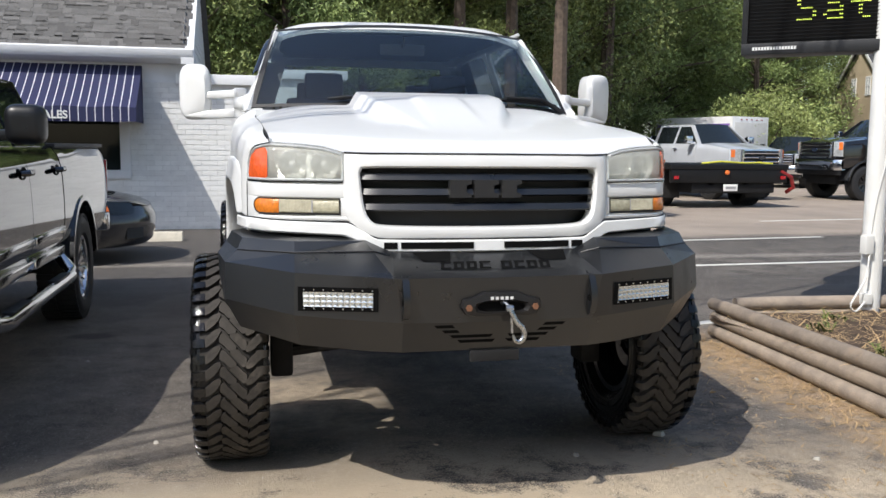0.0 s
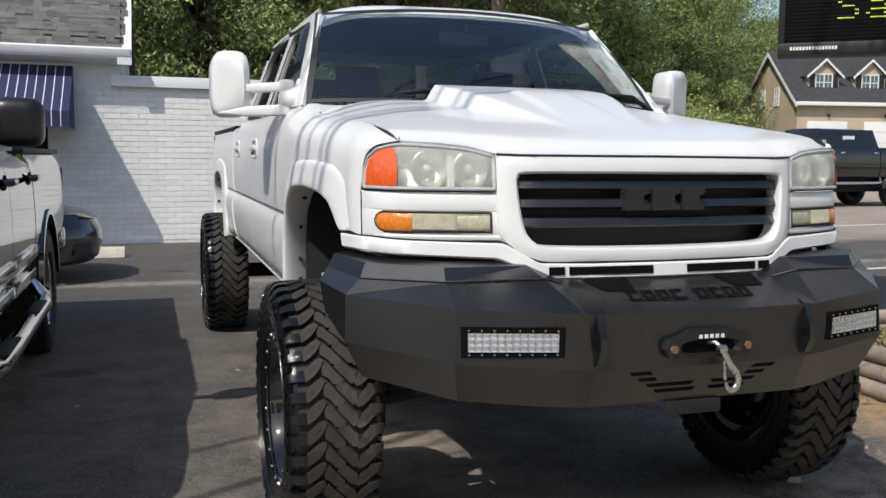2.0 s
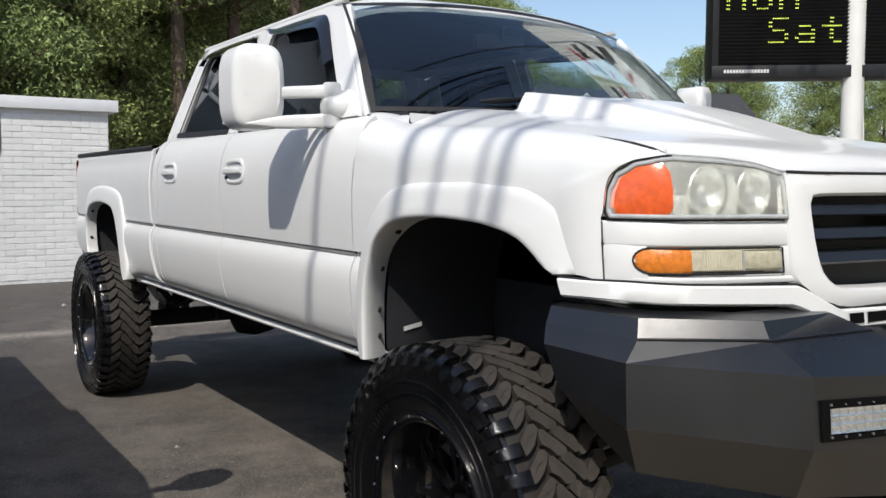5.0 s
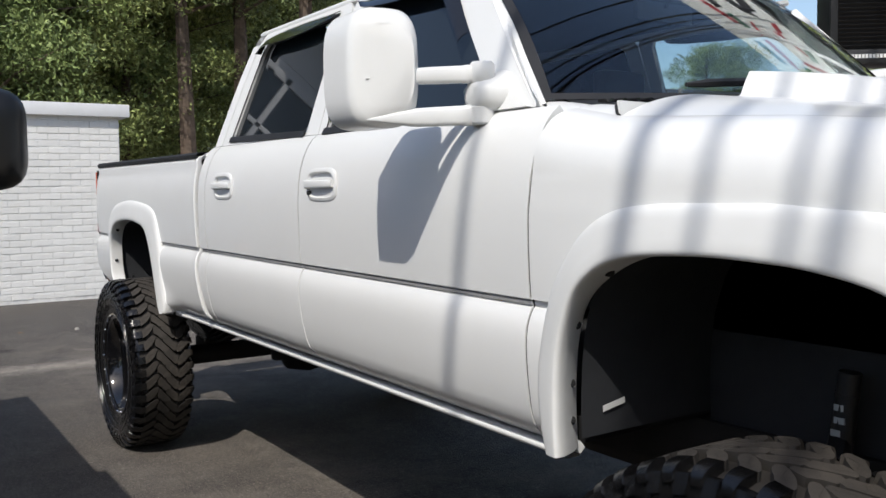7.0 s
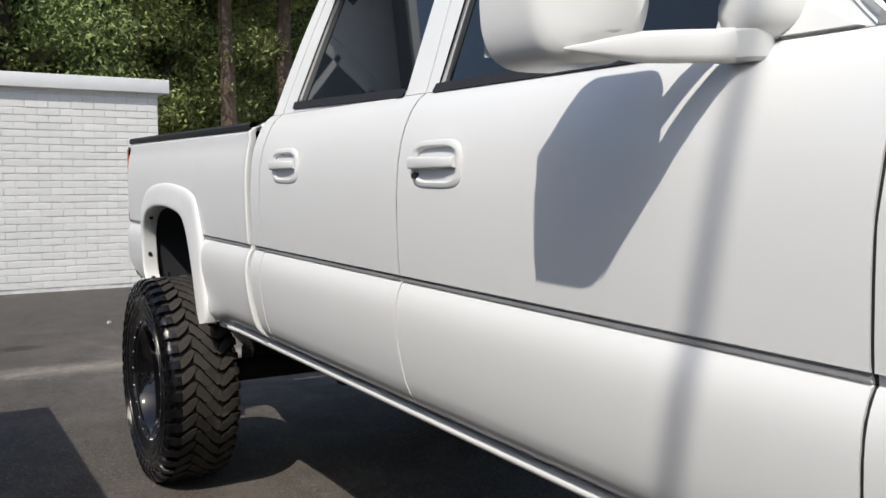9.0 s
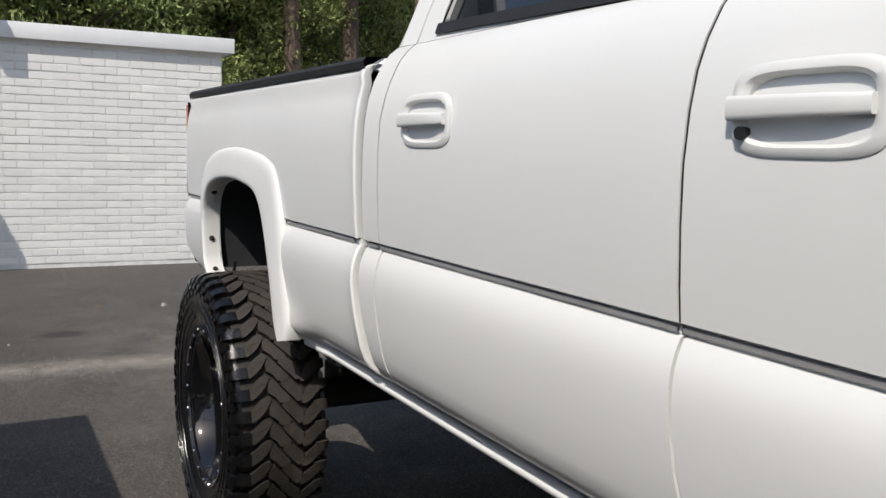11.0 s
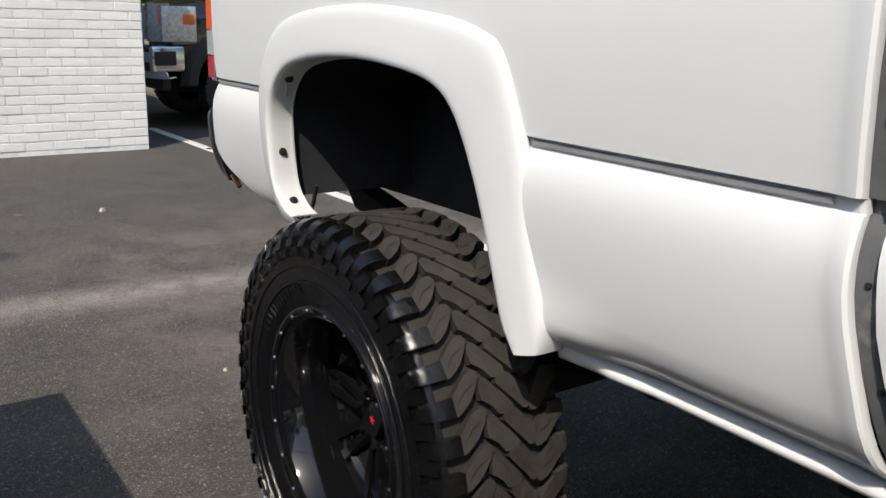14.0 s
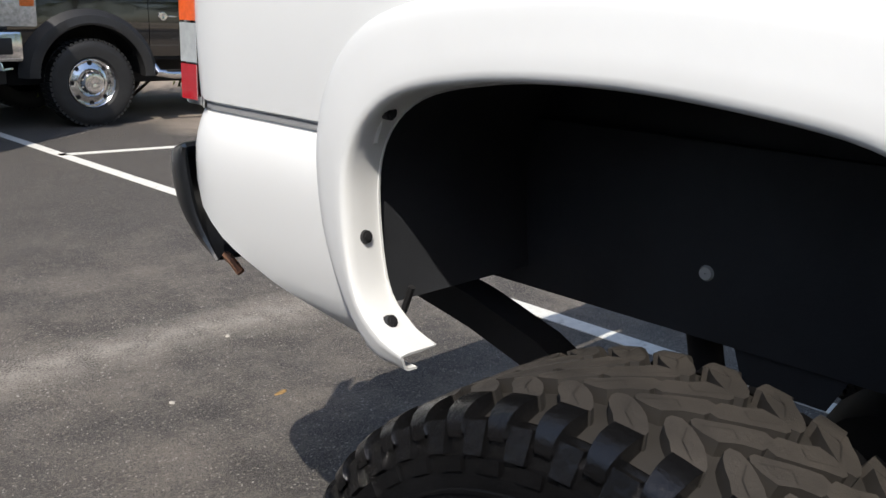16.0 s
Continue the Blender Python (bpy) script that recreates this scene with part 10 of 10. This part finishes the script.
part("wing_roof", bm, ROOF_GREY, house, "dark grey hipped roof", sharp=0)
house.matrix_basis = Matrix(((0.978, 0.21, 0, 32.0), (-0.21, 0.978, 0, 37.6), (0, 0, 1, 0), (0, 0, 0, 1)))
tagged(house, "cream house with dark roof and four dormers", "house")

# yard pole with lamps
yard = new("lamp_pole")
bm = bmesh.new()
tube(bm, (0, 0, 0), (0, 0, 5.6), 0.12, 0.09, 10)
tube(bm, (-0.9, 0, 5.25), (0.9, 0, 5.25), 0.05, n=6)
part("pole", bm, material("grey_pole_wood", (0.25, 0.22, 0.18), 0.85, noise_scale=20, noise_amount=0.3), yard)
for x in (-0.8, -0.4, 0.45, 0.8):
    bm = bmesh.new()
    tube(bm, (x, 0, 5.25), (x - 0.1, -0.25, 5.1), 0.06, 0.13, 10)
    part("lamp_head", bm, TRIM_GREY, yard, "grey flood lamp")
yard.matrix_basis = pose(27.6, 25.9, 0)
tagged(yard, "grey wooden pole with four flood lamps", "lamp pole")

# ---- trees ----
BARK = material("pine_bark", (0.13, 0.095, 0.07), 0.9, noise_scale=8, noise_amount=0.4, bump=0.02, bump_scale=7, stain=(0.20, 0.15, 0.11), stain_scale=3, stain_cover=0.45)


def leaf_material(name, c1, c2):
    mat = material(name, c1, 0.55, noise_scale=0.5, noise_amount=0.4, color2=c2, island_vary=0.45, spec=0.3)
    return mat


LEAF_A = leaf_material("broad_leaves", (0.24, 0.30, 0.098), (0.150, 0.205, 0.070))
LEAF_B = leaf_material("pine_needles", (0.175, 0.215, 0.088), (0.110, 0.150, 0.060))
LEAF_C = leaf_material("bright_leaves", (0.27, 0.31, 0.105), (0.165, 0.21, 0.070))


def leaf_mesh(name, clumps, per, size, seed, mat, flat_f=0.7):
    """Many small folded leaves round the clump centres (place, radius)."""
    r = np.random.default_rng(seed)
    cs = np.array([c[0] for c in clumps])
    rs = np.array([c[1] for c in clumps])
    n = per * len(clumps)
    ci = np.repeat(np.arange(len(clumps)), per)
    d = r.normal(size=(n, 3))
    d /= np.linalg.norm(d, axis=1)[:, None]
    rad = r.random(n) ** 0.45
    c = cs[ci] + d * (rs[ci] * rad)[:, None] * np.array([1, 1, flat_f])
    a = r.normal(size=(n, 3))
    a /= np.linalg.norm(a, axis=1)[:, None]
    b = np.cross(a, r.normal(size=(n, 3)))
    b /= np.linalg.norm(b, axis=1)[:, None]
    s = size * r.uniform(0.6, 1.4, n)[:, None]
    nrm = np.cross(a, b)
    pts = np.stack([c - a * s, c + b * s * 0.5 + nrm * s * 0.2, c + a * s - b * s * 0.4], 1).reshape(-1, 3)
    tris = np.arange(n * 3).reshape(-1, 3)
    me = bpy.data.meshes.new(name)
    me.from_pydata(pts.tolist(), [], tris.tolist())
    me.materials.append(mat)
    return me


def tree(name, label, seed, height, spread, kind, mat, per=430, size=0.080):
    r = random.Random(seed)
    t = new(name)
    bm = bmesh.new()
    base = 0.013 * height + 0.06
    lean = Vector((r.uniform(-0.02, 0.02), r.uniform(-0.02, 0.02), 1))
    path = [Vector((lean.x * height * f + 0.1 * math.sin(f * 5 + seed), lean.y * height * f + 0.1 * math.cos(f * 4 + seed), height * 0.93 * f)) for f in [k / 9 for k in range(10)]]
    pipe(bm, path, [base * (1.25 if k == 0 else 1) * (1 - 0.82 * k / 9) for k in range(10)], 8)
    clumps = []
    n = 34 if kind == "pine" else 50
    for k in range(n):
        f = lerp(0.42 if kind == "pine" else 0.16, 0.98, (k + r.random()) / n)
        i = min(8, int(f * 9))
        p = path[i].lerp(path[i + 1], f * 9 - i)
        a = k * 2.4 + r.uniform(-0.5, 0.5)
        if kind == "pine":
            reach = spread * (0.30 + 0.75 * (1 - f)) * r.uniform(0.6, 1.1)
            rise = 0.12
        else:
            reach = spread * math.sin(math.pi * (0.18 + 0.78 * f)) ** 0.7 * r.uniform(0.55, 1.1)
            rise = 0.35
        q = p + Vector((math.cos(a) * reach, math.sin(a) * reach, reach * rise + r.uniform(-0.2, 0.5)))
        mid = p.lerp(q, 0.5) + Vector((0, 0, 0.08 * reach))
        w = base * 0.30 * (1 - 0.5 * f)
        pipe(bm, [p, mid, q], [w, w * 0.6, w * 0.2], 5)
        big = (0.72 if kind == "pine" else 0.98) * r.uniform(0.7, 1.25) * (0.65 + 0.06 * height * 0.6)
        clumps.append((tuple(q), big))
        if reach > 1.3:
            clumps.append((tuple(mid + Vector((r.uniform(-0.4, 0.4), r.uniform(-0.4, 0.4), r.uniform(0, 0.5)))), big * 0.8))
    part("trunk", bm, BARK, t)
    crown = new("crown", leaf_mesh(name + "_leaves", clumps, per, size, seed, mat, 0.55 if kind == "pine" else 0.75))
    crown.parent = t
    return tagged(t, label, "tree", "trees behind the lot")


def bush(seed, mat):
    r = random.Random(seed)
    t = new("shrub")
    bm = bmesh.new()
    clumps = []
    for k in range(26):
        a, rr, z = r.uniform(0, math.tau), 1.9 * math.sqrt(r.random()), r.uniform(0.5, 3.0)
        q = Vector((math.cos(a) * rr, math.sin(a) * rr, z * (1 - 0.1 * rr)))
        pipe(bm, [(math.cos(a) * 0.2, math.sin(a) * 0.2, 0), q * 0.5 + Vector((0, 0, 0.3)), q], [0.04, 0.03, 0.01], 5)
        clumps.append((tuple(q), r.uniform(0.5, 0.9)))
    part("stem", bm, BARK, t)
    crown = new("crown", leaf_mesh("shrub_leaves", clumps, 420, 0.06, seed, mat))
    crown.parent = t
    return tagged(t, "leafy green shrub at the edge of the woods", "shrub", "shrubs by the woods")


def at(bearing, dist):
    b = radians(bearing)
    return -1.5 + dist * math.sin(b), -2.5 + dist * math.cos(b)


def put(ob, bearing, dist, scale, turn, first):
    m = pose(*at(bearing, dist), -0.05, 0, 0, turn) @ Matrix.Scale(scale, 4)
    if first:
        ob.matrix_basis = m
        return ob
    return copy_thing(ob, m @ Matrix.Scale(1 / ob.scale.x, 4))


kinds = [
    tree("pine_tree", "tall pine tree with bare lower trunk", 1, 18.5, 2.6, "pine", LEAF_B),
    tree("pine_tree", "tall pine tree with bare lower trunk", 2, 17.0, 2.9, "pine", LEAF_B),
    tree("oak_tree", "tall leafy oak tree with dense crown", 3, 15.0, 4.2, "oak", LEAF_A, 500),
    tree("oak_tree", "tall leafy oak tree with dense crown", 4, 14.0, 3.8, "oak", LEAF_C, 500),
    tree("oak_tree", "tall leafy oak tree with dense crown", 5, 16.0, 4.6, "oak", LEAF_A, 500),
]
used = set()
rng = random.Random(17)
spots = []
b = -9.0
while b < 23:
    spots.append((b + rng.uniform(-0.6, 0.6), rng.uniform(26, 31), rng.choice((0, 0, 1, 1, 2, 3)), rng.uniform(0.85, 1.05)))
    b += 3.0
b = -9.0
while b < 24:
    spots.append((b + rng.uniform(-0.6, 0.6), rng.uniform(33, 38), rng.choice((0, 1, 2, 3, 4)), rng.uniform(0.95, 1.15)))
    b += 2.7
b = -8.0
while b < 26:
    spots.append((b + rng.uniform(-0.6, 0.6), rng.uniform(42, 47), rng.choice((2, 3, 4)), rng.uniform(1.1, 1.3)))
    b += 4.6
spots += [(21.0, 44, 3, 1.0), (24.0, 47, 2, 0.95), (27.0, 49, 4, 0.9), (29.0, 52, 2, 0.72), (25.5, 52, 3, 1.15), (22.5, 55, 4, 1.15), (28.2, 56, 3, 0.85),
          (32.6, 50, 4, 0.86), (34.0, 58, 2, 1.05), (35.4, 68, 4, 1.0), (33.5, 57, 3, 1.05), (31.5, 60, 2, 0.75), (37.9, 80, 2, 0.95),
          (39.2, 72, 3, 0.82), (41.0, 74, 2, 0.76), (42.6, 75, 3, 0.80), (44.5, 78, 4, 0.62), (48.6, 68, 4, 0.76), (50.3, 70, 2, 0.84), (51.6, 74, 3, 0.74), (55.4, 66, 3, 0.74), (56.6, 64, 4, 0.66), (58.6, 62, 2, 0.6)]
# unseen trees added behind the camera to darken reflections and fill light
for k in range(13):
    spots.append((98 + k * 13 + rng.uniform(-3, 3), rng.uniform(27, 34), (2, 3, 4)[k % 3], rng.uniform(0.9, 1.1)))
for bearing, dist, kind, scale in spots:
    put(kinds[kind], bearing, dist, scale, rng.uniform(0, 360), kind not in used)
    used.add(kind)
shrubs = [bush(31, LEAF_C), bush(32, LEAF_A)]
used = set()
for bearing, dist, kind, scale in [(26.5, 44, 0, 1.2), (28.4, 45, 1, 1.1), (30.2, 46, 0, 1.0), (31.8, 45, 1, 1.2), (33.0, 44, 0, 1.35), (34.3, 45, 0, 1.45), (35.0, 48, 1, 1.35)] + [(15.9, 19.0, 0, 0.62)]:
    put(shrubs[kind], bearing, dist, scale, rng.uniform(0, 360), kind not in used)
    used.add(kind)

# ---- single bricks of the wall, and roof shingles, last ----
def brick_mesh(name, l, h):
    bm = bmesh.new()
    d = 0.0050
    lo = [(-l / 2, 0.010, -h / 2), (l / 2, 0.010, -h / 2), (l / 2, 0.010, h / 2), (-l / 2, 0.010, h / 2)]
    hi = [(-l / 2 + 0.003, -d, -h / 2 + 0.003), (l / 2 - 0.003, -d, -h / 2 + 0.003), (l / 2 - 0.003, -d, h / 2 - 0.003), (-l / 2 + 0.003, -d, h / 2 - 0.003)]
    a, b = [bm.verts.new(p) for p in lo], [bm.verts.new(p) for p in hi]
    bm.faces.new(b)
    for i in range(4):
        bm.faces.new((a[i], a[(i + 1) % 4], b[(i + 1) % 4], b[i]))
    face_out(bm, (0, -1, 0))
    me = bpy.data.meshes.new(name)
    bm.to_mesh(me)
    bm.free()
    me.materials.append(BRICK)
    return me


rng = random.Random(21)
COURSE, LONG = 0.0842, 0.250
whole, half_b = brick_mesh("brick", LONG - 0.009, COURSE - 0.009), brick_mesh("brick", LONG / 2 - 0.009, COURSE - 0.009)
rest = bmesh.new()
count = 0
for c in range(28):
    z = 0.045 + (c + 0.5) * COURSE
    off = 0 if c % 2 else LONG / 2
    x = 0.752
    first = True
    while x > -6.5:
        l = LONG / 2 if first and off else LONG
        cx = x - l / 2
        first = False
        if not (-5.72 < cx < -2.78 and 0.86 < z < 2.52) and z < 2.40:
            jx, jz, jy = rng.uniform(-0.002, 0.002), rng.uniform(-0.0015, 0.0015), rng.uniform(-0.0025, 0.0015)
            if cx > -1.78 and count < 300:
                ob = new("brick", whole if l == LONG else half_b)
                ob.matrix_basis = pose(cx + jx, WALL_Y + jy, z + jz, 0, rng.uniform(-0.3, 0.3), 0)
                ob.parent = office
                count += 1
            else:
                m = Matrix.Translation((cx + jx, WALL_Y + jy, z + jz))
                hl, hh, d = l / 2 - 0.0045, COURSE / 2 - 0.0045, 0.0050
                a = [rest.verts.new(m @ Vector((sx * hl, 0.010, sz * hh))) for sx, sz in ((-1, -1), (1, -1), (1, 1), (-1, 1))]
                b = [rest.verts.new(m @ Vector((sx * (hl - 0.003), -d, sz * (hh - 0.003)))) for sx, sz in ((-1, -1), (1, -1), (1, 1), (-1, 1))]
                rest.faces.new(b)
                for i in range(4):
                    rest.faces.new((a[i], a[(i + 1) % 4], b[(i + 1) % 4], b[i]))
        x -= l
tagged(part("brick_rest", rest, BRICK_REST, office, sharp=0), "further painted white bricks", kind="stuff")
bm = bmesh.new()
for c in range(28):
    z = 0.045 + (c + 0.5) * COURSE
    for k in range(24):
        y = WALL_Y + 0.006 + (k + 0.5) * 0.25 + (0.125 if c % 2 else 0)
        box(bm, 0.745, 0.7565, y - 0.12, y + 0.12, z - 0.037, z + 0.037)
tagged(part("side_bricks", bm, BRICK_REST, office, sharp=0), "painted bricks of the return wall", kind="stuff")

SHINGLE = material("grey_shingle", (0.135, 0.132, 0.128), 0.95, noise_scale=60, noise_amount=0.35, bump=0.004, bump_scale=160, random_vary=0.30)
SHINGLE_REST = material("grey_shingle_rest", (0.135, 0.132, 0.128), 0.95, noise_scale=60, noise_amount=0.35, bump=0.004, bump_scale=160, island_vary=0.30)


def shingle(w):
    bm = bmesh.new()
    box(bm, -w / 2, w / 2, 0.0, 0.20, 0.0, 0.012)
    me = bpy.data.meshes.new("shingle")
    bm.to_mesh(me)
    bm.free()
    me.materials.append(SHINGLE)
    return me


tabs = {w: shingle(w) for w in (0.12, 0.17, 0.24)}
rest = bmesh.new()
count = 0
tilt = Matrix.Rotation(math.atan(PITCH), 4, "X")
for r in range(30):
    y = WALL_Y - 0.36 + r * 0.118
    if y > RIDGE_Y - 0.1:
        break
    x = -1.74 - rng.uniform(0, 0.1)
    while x > -12.2:
        w = rng.choice((0.12, 0.17, 0.24))
        m = Matrix.Translation((x - w / 2, y, roof_z(y) + 0.006 + rng.choice((0.0, 0.004)))) @ tilt
        if x > -5.2 and r < 16 and count < 290:
            ob = new("shingle", tabs[w])
            ob.matrix_basis = m
            ob.parent = roof
            count += 1
        else:
            box(rest, -w / 2 + 0.003, w / 2 - 0.003, 0, 0.20, 0, 0.012, m=m)
        x -= w + 0.004
    if r == 0:
        pass
tagged(part("shingle_rest", rest, SHINGLE_REST, roof, sharp=0), "further grey shingles", kind="stuff")
